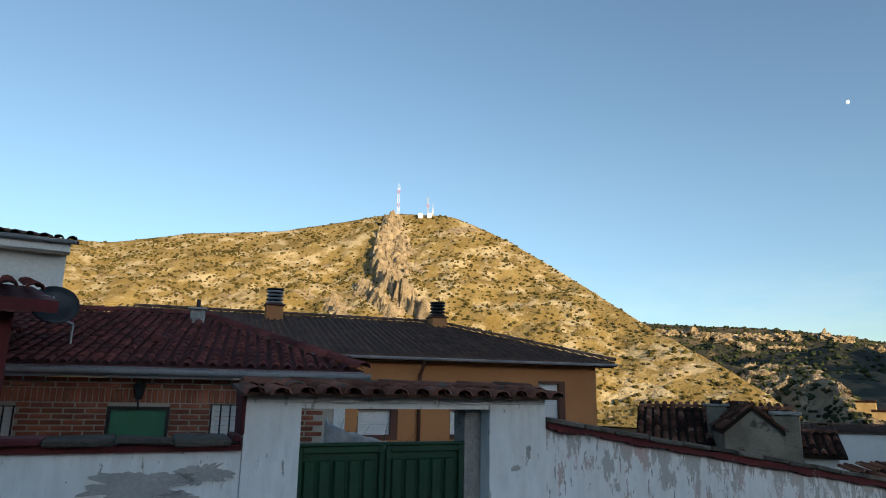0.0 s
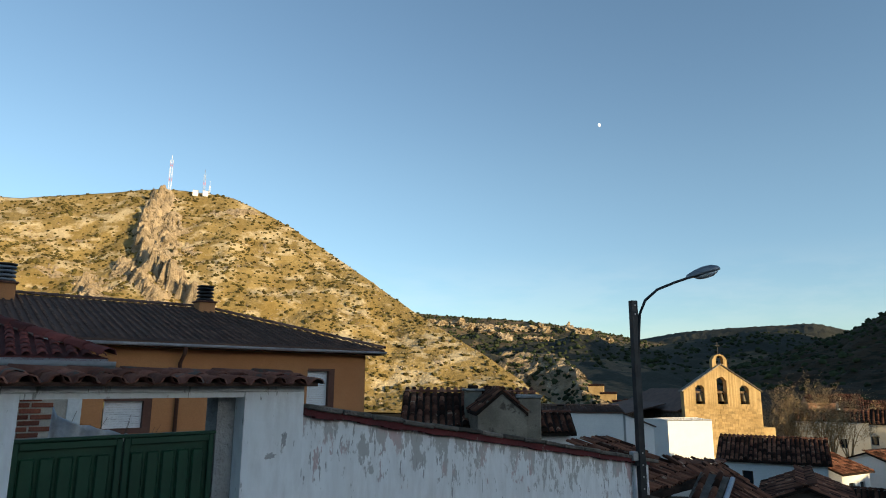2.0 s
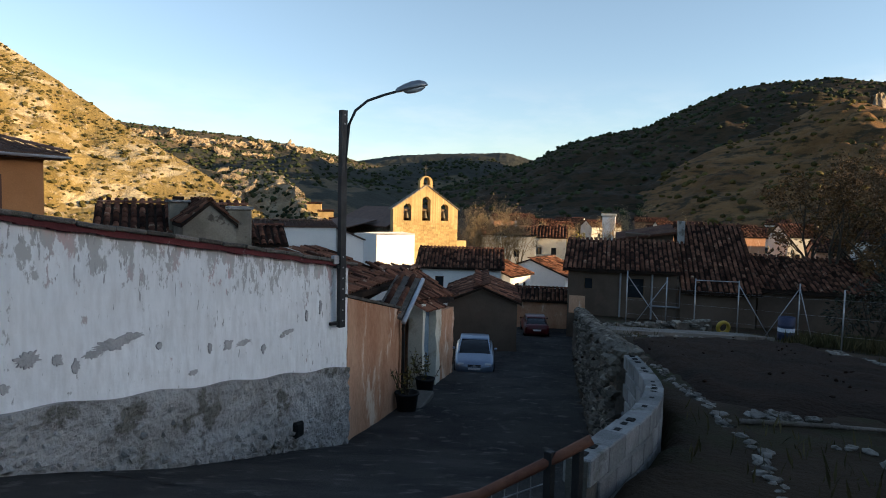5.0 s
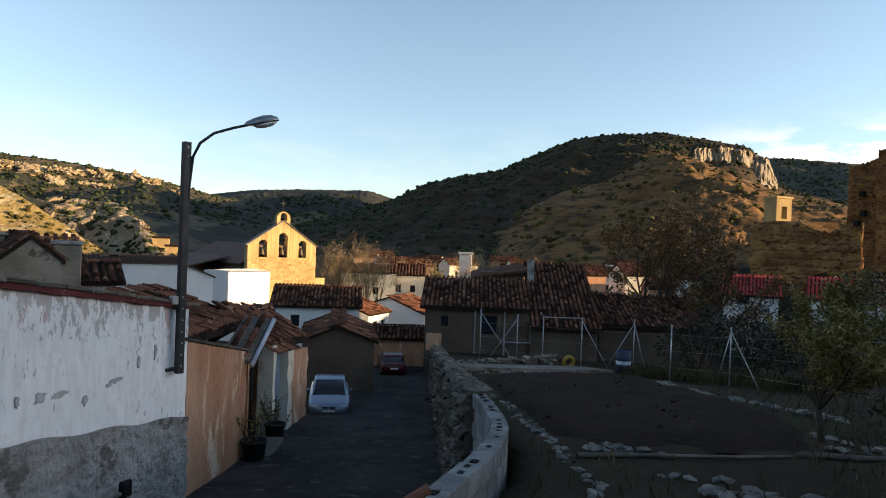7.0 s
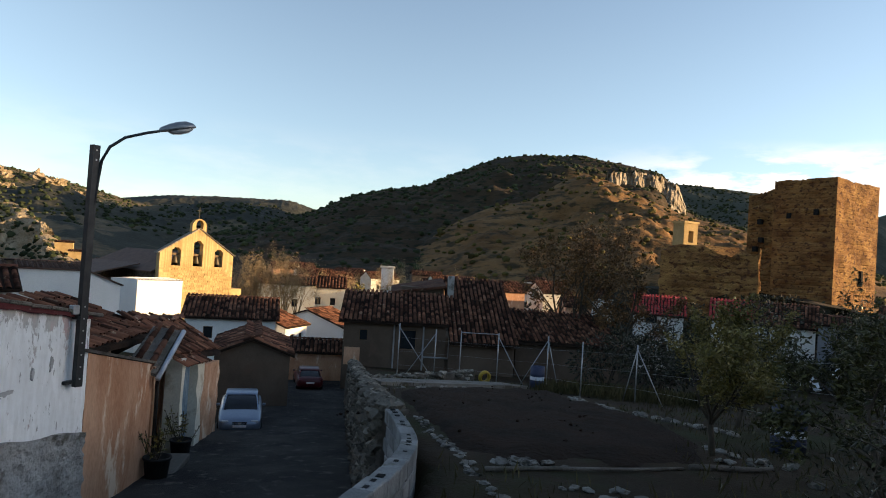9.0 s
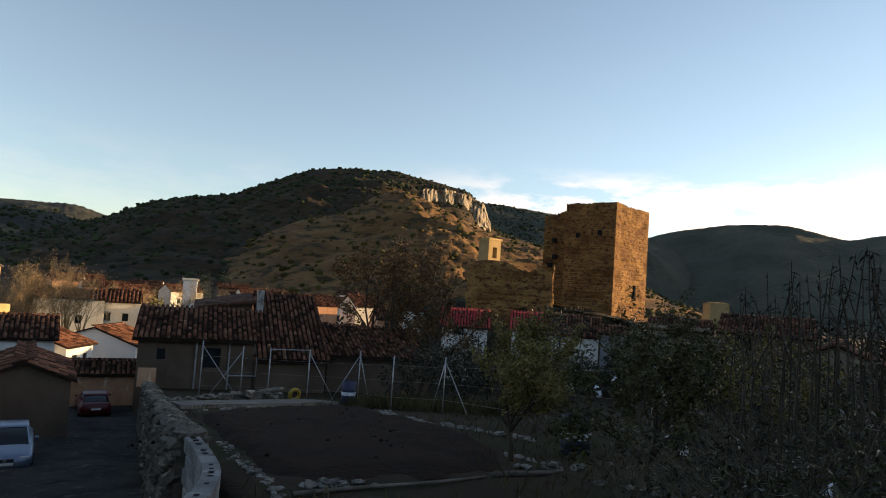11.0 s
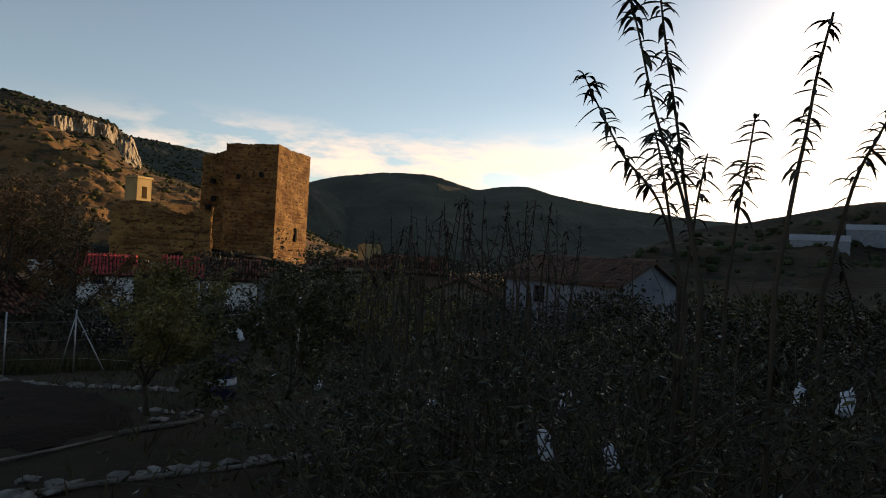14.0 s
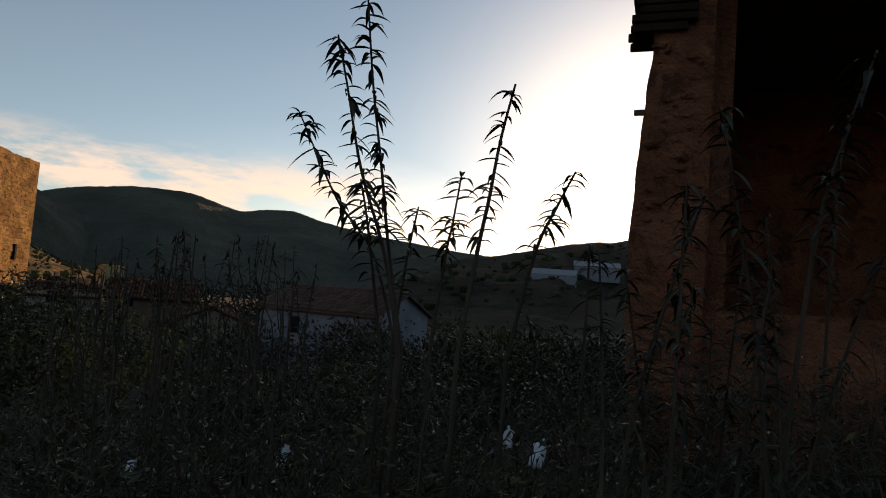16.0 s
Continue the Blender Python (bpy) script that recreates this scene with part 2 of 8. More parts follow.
GATE_GREEN = mat("green_gate_paint", (0.005, 0.04, 0.02), (0.009, 0.06, 0.03), 0.5, 1.5, 30, 0.1, metal=0.0)
SHUTTER_GREEN = mat("green_shutter_paint", (0.04, 0.16, 0.085), (0.055, 0.2, 0.11), 0.6, 2, 30, 0.1)
BRICK = mat("brick", (0.22, 0.07, 0.043), (0.34, 0.125, 0.076), 0.9, 2, 40, 0.5, vary="object", vary_by=0.35)
MORTAR = mat("mortar", (0.42, 0.37, 0.31), (0.52, 0.46, 0.39), 0.95, 3, 40, 0.4)
TILE_RED = mat("dark_red_roof_tile", (0.1, 0.024, 0.02), (0.165, 0.042, 0.034), 0.85, 1.2, 18, 0.4, spots=(0.06, 0.032, 0.027), spot_scale=1.6, spot_at=0.6, vary="island", vary_by=0.4)
TILE_BROWN = mat("brown_roof_tile", (0.1, 0.056, 0.042), (0.15, 0.087, 0.064), 0.85, 1.2, 18, 0.4, vary="island", vary_by=0.3)
TILE_OLD = mat("old_clay_roof_tile", (0.075, 0.031, 0.021), (0.17, 0.078, 0.048), 0.92, 1.0, 14, 0.5, spots=(0.24, 0.17, 0.12), spot_scale=3.2, spot_at=0.6, vary="island", vary_by=0.8)
TILE_BRIGHT = mat("bright_red_roof_tile", (0.38, 0.03, 0.03), (0.5, 0.05, 0.045), 0.7, 1.2, 14, 0.3, vary="island", vary_by=0.2)
TILE_GATE = mat("gate_roof_tile", (0.16, 0.065, 0.045), (0.26, 0.12, 0.085), 0.9, 2.5, 20, 0.5, spots=(0.1, 0.09, 0.08), spot_scale=4, spot_at=0.56, vary="object", vary_by=0.4)
ORANGE = mat("orange_render", (0.46, 0.2, 0.085), (0.53, 0.245, 0.105), 0.9, 0.5, 30, 0.2)
BROWN_TRIM = mat("brown_painted_trim", (0.1, 0.04, 0.025), (0.14, 0.06, 0.04), 0.7, 2, 25, 0.2)
GUTTER = mat("galvanised_gutter", (0.36, 0.39, 0.44), (0.5, 0.53, 0.57), 0.42, 2, 20, 0.1, metal=0.15)
STEEL = mat("galvanised_steel", (0.3, 0.31, 0.32), (0.42, 0.43, 0.44), 0.5, 3, 30, 0.15, metal=0.7)
DARK_STEEL = mat("dark_painted_steel", (0.025, 0.027, 0.03), (0.05, 0.052, 0.055), 0.5, 3, 30, 0.15, metal=0.4)
IRON = mat("black_iron", (0.015, 0.015, 0.016), (0.03, 0.03, 0.03), 0.6, 4, 30, 0.2, metal=0.3)
RUST = mat("rusty_red_rail", (0.12, 0.04, 0.025), (0.2, 0.08, 0.045), 0.8, 4, 40, 0.4)
ROLLER = mat("white_roller_shutter", (0.72, 0.73, 0.74), (0.8, 0.8, 0.8), 0.6, 2, 20, 0.1)
OCHRE = mat("orange_ochre_render", (0.46, 0.22, 0.125), (0.62, 0.36, 0.23), 0.95, 1.0, 16, 0.7, spots=(0.66, 0.5, 0.37), spot_scale=1.4, spot_at=0.57, stretch=(1, 1, 0.45))
ADOBE = mat("red_adobe", (0.16, 0.06, 0.034), (0.27, 0.11, 0.062), 0.95, 1.6, 14, 1.0, spots=(0.1, 0.042, 0.026), spot_scale=2.2, spot_at=0.54, bump_dist=0.08)
STONE = mat("dry_stone", (0.12, 0.105, 0.088), (0.26, 0.235, 0.195), 0.95, 2.5, 18, 0.9, spots=(0.07, 0.062, 0.05), spot_scale=4, vary="object", vary_by=0.5, bump_dist=0.03)
PALE_STONE = mat("pale_border_stone", (0.11, 0.102, 0.09), (0.25, 0.235, 0.21), 0.95, 4, 22, 0.6, spots=(0.06, 0.053, 0.042), spot_scale=5, spot_at=0.56, vary="object", vary_by=0.45, bump_dist=0.03)
CHURCH = mat("golden_church_stone", (0.36, 0.25, 0.115), (0.5, 0.36, 0.18), 0.95, 0.35, 4, 0.7, spots=(0.28, 0.2, 0.1), spot_scale=0.5, spot_at=0.6, vary="island", vary_by=0.22, bump_dist=0.04)
CASTLE = mat("castle_rammed_earth", (0.15, 0.068, 0.026), (0.31, 0.172, 0.064), 0.95, 0.3, 3.0, 1.0, spots=(0.08, 0.037, 0.019), spot_scale=1.3, spot_at=0.53, stretch=(1, 1, 1.7), vary="island", vary_by=0.25, bump_dist=0.15)
BLOCK = mat("concrete_block", (0.17, 0.175, 0.175), (0.27, 0.275, 0.27), 0.95, 2.5, 40, 0.6, spots=(0.1, 0.1, 0.085), spot_scale=2.2, spot_at=0.58, spot_soft=0.1, vary="object", vary_by=0.22)
DARK_MORTAR = mat("dark_mortar", (0.07, 0.068, 0.06), (0.12, 0.115, 0.1), 0.95, 3, 30, 0.6)
# near-black that paints the shade inside openings and rooms
INSIDE_SHADE = mat("painted_inside_shade", (0.012, 0.012, 0.012), (0.02, 0.02, 0.02), 1.0, 3, 20, 0)
BROWN_RENDER = mat("brown_render", (0.1, 0.07, 0.052), (0.15, 0.108, 0.08), 0.95, 0.7, 20, 0.4, spots=(0.12, 0.08, 0.06), spot_scale=0.9, spot_at=0.58)
BLUE_GREY = mat("blue_grey_render", (0.18, 0.2, 0.235), (0.25, 0.27, 0.3), 0.95, 0.7, 20, 0.4, spots=(0.3, 0.28, 0.26), spot_scale=1, spot_at=0.6)
WOOD = mat("old_timber", (0.11, 0.075, 0.045), (0.2, 0.145, 0.095), 0.9, 3, 30, 0.6, stretch=(1, 1, 0.2))
BARK = mat("bark", (0.05, 0.04, 0.03), (0.1, 0.08, 0.06), 0.95, 6, 40, 0.7, stretch=(1, 1, 0.3))
POPLAR = mat("bare_poplar_twigs", (0.3, 0.22, 0.12), (0.42, 0.31, 0.18), 0.95, 1, 8, 0.3, vary="island", vary_by=0.35)
LEAF = mat("green_leaf", (0.036, 0.036, 0.009), (0.07, 0.066, 0.017), 0.55, 4, 40, 0.1, vary="island", vary_by=0.5)
LEAF_AUTUMN = mat("autumn_leaf", (0.11, 0.1, 0.022), (0.2, 0.15, 0.04), 0.6, 2, 20, 0.1, vary="island", vary_by=0.5)
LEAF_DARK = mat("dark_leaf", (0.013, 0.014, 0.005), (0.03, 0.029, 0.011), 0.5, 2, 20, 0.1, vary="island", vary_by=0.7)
LEAF_BROWN = mat("brown_walnut_leaf", (0.1, 0.052, 0.018), (0.19, 0.1, 0.034), 0.7, 2, 20, 0.1, vary="island", vary_by=0.5)
SILVER = mat("silver_blue_car_paint", (0.2, 0.26, 0.35), (0.24, 0.3, 0.39), 0.28, 1, 20, 0.0, metal=0.5)
DRY_LEAF = mat("pale_dry_leaf", (0.2, 0.19, 0.17), (0.42, 0.42, 0.42), 0.6, 4, 30, 0.1, vary="island", vary_by=0.6)
CAR_RED = mat("dark_red_car_paint", (0.07, 0.006, 0.008), (0.09, 0.009, 0.011), 0.3, 1, 20, 0.0)
GLASS_DARK = mat("dark_window_glass", (0.015, 0.018, 0.022), (0.025, 0.03, 0.035), 0.08, 1, 10, 0.0)
RUBBER = mat("black_rubber", (0.015, 0.015, 0.015), (0.025, 0.025, 0.025), 0.85, 5, 40, 0.3)
YELLOW = mat("yellow_paint", (0.3, 0.19, 0.02), (0.4, 0.26, 0.03), 0.6, 5, 40, 0.2)
BLUE_DOOR = mat("faded_blue_paint", (0.12, 0.19, 0.25), (0.19, 0.27, 0.33), 0.8, 2, 25, 0.3)
DRUM_BLUE = mat("dark_blue_drum", (0.02, 0.03, 0.07), (0.035, 0.045, 0.09), 0.6, 3, 25, 0.2)
LAMP_GREY = mat("lamp_housing", (0.2, 0.22, 0.24), (0.28, 0.3, 0.32), 0.35, 3, 20, 0.1, metal=0.5)
LAMP_GLASS = mat("lamp_bowl", (0.5, 0.52, 0.54), (0.6, 0.62, 0.64), 0.12, 3, 20, 0.0)
PLASTIC = mat("pale_plastic", (0.55, 0.6, 0.68), (0.75, 0.78, 0.82), 0.35, 8, 40, 0.2)
BRONZE = mat("bell_bronze", (0.06, 0.05, 0.035), (0.1, 0.08, 0.05), 0.5, 3, 20, 0.2, metal=0.7)
MAST_RED = mat("mast_red", (0.5, 0.12, 0.1), (0.55, 0.16, 0.13), 0.6, 3, 20, 0)
MOON = bpy.data.materials.new("moon_light")
MOON.use_nodes = True
MOON.node_tree.nodes["Principled BSDF"].inputs["Emission Color"].default_value = (0.9, 0.92, 0.95, 1)
MOON.node_tree.nodes["Principled BSDF"].inputs["Emission Strength"].default_value = 0.4


# ---- mesh helpers ----
def mesh_from(name, bm, material, smooth=False):
    me = bpy.data.meshes.new(name)
    bm.normal_update()
    bm.to_mesh(me)
    bm.free()
    me.materials.append(material)
    if smooth:
        me.polygons.foreach_set("use_smooth", [True] * len(me.polygons))
    return me


def part(name, bm, material, parent=None, label="", smooth=False, kind=""):
    ob = new(name, mesh_from(name, bm, material, smooth))
    ob.parent = parent
    return tagged(ob, label, kind=kind)


def piece(name, me, parent, m):
    ob = new(name, me)
    ob.parent = parent
    ob.matrix_basis = m
    return ob


def stand(name, x, y, z=0.0, turn=0.0, label="", category="", group="", kind=""):
    e = new(name)
    e.empty_display_size = 0.2
    e.matrix_basis = pose(x, y, z, 0, 0, turn)
    return tagged(e, label, category, group, kind)


def box(bm, x0, x1, y0, y1, z0, z1, bevel=0.0, m=None):
    r = bmesh.ops.create_cube(bm, size=1)["verts"]
    for v in r:
        v.co = Vector((x0 + (v.co.x + 0.5) * (x1 - x0), y0 + (v.co.y + 0.5) * (y1 - y0), z0 + (v.co.z + 0.5) * (z1 - z0)))
    if bevel:
        es = list({e for v in r for e in v.link_edges})
        r = list({v for f in bmesh.ops.bevel(bm, geom=es, offset=bevel, segments=1, affect="EDGES")["faces"] for v in f.verts} | {v for v in r if v.is_valid})
    if m is not None:
        bmesh.ops.transform(bm, matrix=m, verts=r)
    return bm


def boxes(*items, bevel=0.0):
    bm = bmesh.new()
    for it in items:
        box(bm, *it, bevel=bevel)
    return bm


def tube(bm, pts, radii, sides=8, cap=True):
    """A round tapered tube along points."""
    pts = [Vector(p) for p in pts]
    if isinstance(radii, (int, float)):
        radii = [radii] * len(pts)
    rings = []
    for i, p in enumerate(pts):
        d = (pts[min(i + 1, len(pts) - 1)] - pts[max(i - 1, 0)]).normalized()
        a = d.cross(Vector((0.31, 0.17, 0.94)))
        if a.length < 0.05:
            a = d.cross(Vector((1, 0, 0)))
        a.normalize()
        b = d.cross(a)
        rings.append([bm.verts.new(p + radii[i] * (math.cos(2 * math.pi * k / sides) * a + math.sin(2 * math.pi * k / sides) * b)) for k in range(sides)])
    for r0, r1 in zip(rings, rings[1:]):
        for k in range(sides):
            bm.faces.new((r0[k], r0[(k + 1) % sides], r1[(k + 1) % sides], r1[k]))
    if cap:
        bm.faces.new(rings[0][::-1])
        bm.faces.new(rings[-1])
    return bm


def lathe(bm, prof, cx=0, cy=0, sides=16):
    """A turned body from (radius, z) pairs."""
    rings = [[bm.verts.new((cx + r * math.cos(2 * math.pi * k / sides), cy + r * math.sin(2 * math.pi * k / sides), z)) for k in range(sides)] for r, z in prof]
    for r0, r1 in zip(rings, rings[1:]):
        for k in range(sides):
            bm.faces.new((r0[k], r0[(k + 1) % sides], r1[(k + 1) % sides], r1[k]))
    bm.faces.new(rings[0][::-1])
    bm.faces.new(rings[-1])
    return bm


def prism(bm, outline, y0, y1):
    """An outline in x and z, drawn out from y0 to y1."""
    a = [bm.verts.new((x, y0, z)) for x, z in outline]
    b = [bm.verts.new((x, y1, z)) for x, z in outline]
    n = len(a)
    bm.faces.new(a)
    bm.faces.new(b[::-1])
    for k in range(n):
        bm.faces.new((a[(k + 1) % n], a[k], b[k], b[(k + 1) % n]))
    return bm


def wall_with_holes(bm, x0, x1, z0, z1, y0, y1, holes=()):
    """A wall slab from y0 to y1 with rectangular openings (hx0, hx1, hz0, hz1) through it, in one skin."""
    xs = sorted({x0, x1, *[h[0] for h in holes], *[h[1] for h in holes]})
    zs = sorted({z0, z1, *[h[2] for h in holes], *[h[3] for h in holes]})
    nx, nz, got = len(xs) - 1, len(zs) - 1, {}

    def v(i, k, s):
        if (i, k, s) not in got:
            got[i, k, s] = bm.verts.new((xs[i], (y0, y1)[s], zs[k]))
        return got[i, k, s]

    def solid(i, k):
        if not (0 <= i < nx and 0 <= k < nz):
            return False
        cx, cz = (xs[i] + xs[i + 1]) / 2, (zs[k] + zs[k + 1]) / 2
        return not any(h[0] < cx < h[1] and h[2] < cz < h[3] for h in holes)

    for i in range(nx):
        for k in range(nz):
            if not solid(i, k):
                continue
            bm.faces.new((v(i, k, 0), v(i + 1, k, 0), v(i + 1, k + 1, 0), v(i, k + 1, 0)))
            bm.faces.new((v(i + 1, k, 1), v(i, k, 1), v(i, k + 1, 1), v(i + 1, k + 1, 1)))
            if not solid(i - 1, k):
                bm.faces.new((v(i, k, 1), v(i, k, 0), v(i, k + 1, 0), v(i, k + 1, 1)))
            if not solid(i + 1, k):
                bm.faces.new((v(i + 1, k, 0), v(i + 1, k, 1), v(i + 1, k + 1, 1), v(i + 1, k + 1, 0)))
            if not solid(i, k - 1):
                bm.faces.new((v(i, k, 0), v(i, k, 1), v(i + 1, k, 1), v(i + 1, k, 0)))
            if not solid(i, k + 1):
                bm.faces.new((v(i, k + 1, 1), v(i, k + 1, 0), v(i + 1, k + 1, 0), v(i + 1, k + 1, 1)))
    return bm


def tile_verts(length=0.44, r=0.1, flat=0.75):
    """A half-round clay tile, its lower end at the origin, running up +y."""
    out, seg = [], 4
    for y, rr in ((0, r), (length, r * 0.8)):
        for inner in (0, 1):
            q = rr - inner * 0.016
            out.append([(q * math.cos(math.pi * k / seg), y, q * flat * math.sin(math.pi * k / seg)) for k in range(seg + 1)])
    return out, seg


def tile_mesh(name, material, length=0.44, r=0.1):
    bm = bmesh.new()
    add_tile(bm, Matrix.Identity(4), length, r)
    return mesh_from(name, bm, material, True)


def add_tile(bm, m, length=0.44, r=0.1):
    rows, seg = tile_verts(length, r)
    v = [[bm.verts.new(m @ Vector(p)) for p in row] for row in rows]
    for k in range(seg):
        bm.faces.new((v[0][k], v[0][k + 1], v[2][k + 1], v[2][k]))
        bm.faces.new((v[0][k + 1], v[0][k], v[1][k], v[1][k + 1]))


def tiled_plane(name, parent, material, o, u, v, lu, lv, pitch=0.23, course=0.36, clip=None, rough=0.012, seed=1, r=None):
    """Rows of clay tiles on the plane at o spanned by u (along the eave) and v (up the slope), over a flat bed. clip(a, b) keeps a tile."""
    rnd = random.Random(seed)
    o, u, v = Vector(o), Vector(u).normalized(), Vector(v).normalized()
    w = u.cross(v)
    if w.z < 0:
        w = -w
    base = Matrix((( u.x, v.x, w.x, 0), (u.y, v.y, w.y, 0), (u.z, v.z, w.z, 0), (0, 0, 0, 1)))
    bm = bmesh.new()
    nu, nv = int(lu / pitch), int(math.ceil(lv / course))
    for i in range(nu):
        for k in range(nv):
            a, b = (i + 0.5) * lu / nu, k * course
            if clip and not clip(a, b):
                continue
            p = o + u * a + v * (b + rnd.uniform(-0.02, 0.02)) + w * (0.02 + rnd.uniform(0, rough))
            m = Matrix.Translation(p) @ base @ Matrix.Rotation(radians(-3), 4, "X") @ Matrix.Rotation(rnd.uniform(-0.03, 0.03), 4, "Z")
            add_tile(bm, m, course * 1.2, r or pitch * 0.39)
    return part(name, bm, material, parent, smooth=True, kind="stuff")


def slab(bm, corners, thick):
    """A flat slab: its upper face through the corners, thick downwards."""
    a = [bm.verts.new(c) for c in corners]
    b = [bm.verts.new((c[0], c[1], c[2] - thick)) for c in corners]
    n = len(a)
    bm.faces.new(a)
    bm.faces.new(b[::-1])
    for k in range(n):
        bm.faces.new((a[(k + 1) % n], a[k], b[k], b[(k + 1) % n]))
    return bm


def blob(bm, p, r, rnd, squash=0.7, sub=1):
    """A small uneven lump."""
    vs = bmesh.ops.create_icosphere(bm, subdivisions=sub, radius=1)["verts"]
    for v in vs:
        k = rnd.uniform(0.7, 1.2)
        v.co = Vector((p[0] + v.co.x * r * k, p[1] + v.co.y * r * k, p[2] + v.co.z * r * k * squash))


def lumps(name, material, spots, parent=None, squash=0.75, seed=3, kind="stuff", label="", category=""):
    """Many small uneven lumps as one mesh: (x, y, z, radius)."""
    rnd = random.Random(seed)
    bm = bmesh.new()
    bmesh.ops.create_icosphere(bm, subdivisions=1, radius=1)
    base = [v.co.copy() for v in bm.verts]
    faces = [[v.index for v in f.verts] for f in bm.faces]
    bm.free()
    verts, polys = [], []
    for x, y, z, r in spots:
        n0 = len(verts)
        for c in base:
            k = r * rnd.uniform(0.65, 1.25)
            verts.append((x + c.x * k, y + c.y * k, z + c.z * k * squash))
        polys += [[n0 + i for i in f] for f in faces]
    me = bpy.data.meshes.new(name)
    me.from_pydata(verts, [], polys)
    me.materials.append(material)
    ob = new(name, me)
    ob.parent = parent
    return tagged(ob, label, category, kind=kind)


# ---- the lie of the land ----
def road_z(x, y):
    return float(np.interp(0.75 * x + 0.66 * y, [-20, -3, 0.3, 5.8, 7.75, 11.7, 15.5, 25.3, 38.2, 60, 110, 400], [2.0, 0.35, 0.0, -1.17, -1.85, -2.96, -3.45, -4.85, -6.05, -7.5, -10.5, -14]))


def garden_z(x, y):
    return float(np.interp(0.95 * x + 0.3 * y, [-30, 0.6, 14, 29, 36, 60, 120, 400], [2.5, 0.05, -1.6, -3.6, -4.6, -6.5, -9.5, -14]))


# the line between street and garden: the wall's foot
EDGE = [(-6.0, -1.5), (0.6, 0.9), (4.2, 2.2), (5.9, 2.65), (7.15, 3.2), (8.0, 3.85), (8.9, 4.7), (11.2, 6.4), (17.8, 11.2), (25.4, 16.6), (34, 22.5), (60, 40)]


def edge_y(x):
    return float(np.interp(x, [p[0] for p in EDGE], [p[1] for p in EDGE]))


def ground_z(x, y):
    d = y - edge_y(x)
    k = min(max((d + 0.12) / 0.24, 0), 1)
    return garden_z(x, y) * (1 - k) + road_z(x, y) * k


def grid_sheet(name, xs, ys, f, material, keep=None):
    verts, index, faces = [], {}, []
    for i, x in enumerate(xs):
        for j, y in enumerate(ys):
            index[i, j] = len(verts)
            verts.append((x, y, f(x, y)))
    for i in range(len(xs) - 1):
        for j in range(len(ys) - 1):
            if keep is None or keep((xs[i] + xs[i + 1]) / 2, (ys[j] + ys[j + 1]) / 2):
                faces.append((index[i, j], index[i + 1, j], index[i + 1, j + 1], index[i, j + 1]))
    me = bpy.data.meshes.new(name)
    me.from_pydata(verts, [], faces)
    me.polygons.foreach_set("use_smooth", [True] * len(faces))
    me.materials.append(material)
    return new(name, me)


def steps(a, b, n):
    return [a + (b - a) * k / n for k in range(n + 1)]


gx = [-4000, -1500, -600, -250, -120] + steps(-60, -12, 16)[:-1] + steps(-12, 40, 208)[:-1] + steps(40, 80, 40)[:-1] + [90, 110, 140, 180, 260, 420, 800, 1800, 4000]
gy = [-4000, -1800, -800, -400, -200, -100] + steps(-60, -16, 18)[:-1] + steps(-16, 32, 192)[:-1] + steps(32, 80, 32)[:-1] + [90, 110, 140, 200, 320, 600, 1500, 4000]


def rough_ground(x, y):
    near = max(0, 1 - math.hypot(x, y) / 70)
    return ground_z(x, y) + (0.05 * near * noise.noise((x * 0.9, y * 0.9, 3)) + 0.03 * near * noise.noise((x * 3.1, y * 3.1, 7)) if y < edge_y(x) - 0.3 else 0)


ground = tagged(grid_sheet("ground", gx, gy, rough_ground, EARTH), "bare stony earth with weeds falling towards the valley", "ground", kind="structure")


def road_strip():
    verts, faces = [], []
    line = [(-9, 6), (-4, 3.8), (0, 3.6), (3.5, 4.6), (7.2, 6.6), (10.5, 8.6), (17, 13.6), (24.5, 18.9), (31, 23.2), (40, 29), (52, 36)]
    half = [3, 2.8, 3.0, 3.1, 3.0, 2.8, 2.6, 2.4, 2.2, 2.0, 2.0]
    n = 160
    for k in range(n + 1):
        t = k / n * (len(line) - 1)
        i = min(int(t), len(line) - 2)
        f = t - i
        x, y = (line[i][a] * (1 - f) + line[i + 1][a] * f for a in (0, 1))
        h = half[i] * (1 - f) + half[i + 1] * f
        dx, dy = line[i + 1][0] - line[i][0], line[i + 1][1] - line[i][1]
        q = math.hypot(dx, dy)
        for j in range(13):
            o = (j / 12 - 0.5) * 2 * h
            px, py = x - dy / q * o, y + dx / q * o
            py = max(py, edge_y(px) + 0.14)
            verts.append((px, py, road_z(px, py) + 0.02 + 0.02 * noise.noise((px * 0.7, py * 0.7, 1))))
    for k in range(n):
        for j in range(12):
            a = k * 13 + j
            faces.append((a, a + 13, a + 14, a + 1))
    me = bpy.data.meshes.new("road")
    me.from_pydata(verts, [], faces)
    me.polygons.foreach_set("use_smooth", [True] * len(faces))
    me.materials.append(ASPHALT)
    return tagged(new("road", me), "worn grey asphalt lane dropping between the walls", "road", kind="structure")


road_strip()


# ---- hills ----
def crest_at(points, az, col):
    xs, vs = [p[0] for p in points], [p[col] for p in points]
    return float((np.interp(az - 0.7, xs, vs) + 2 * np.interp(az, xs, vs) + np.interp(az + 0.7, xs, vs)) / 4)


HILLS = {}


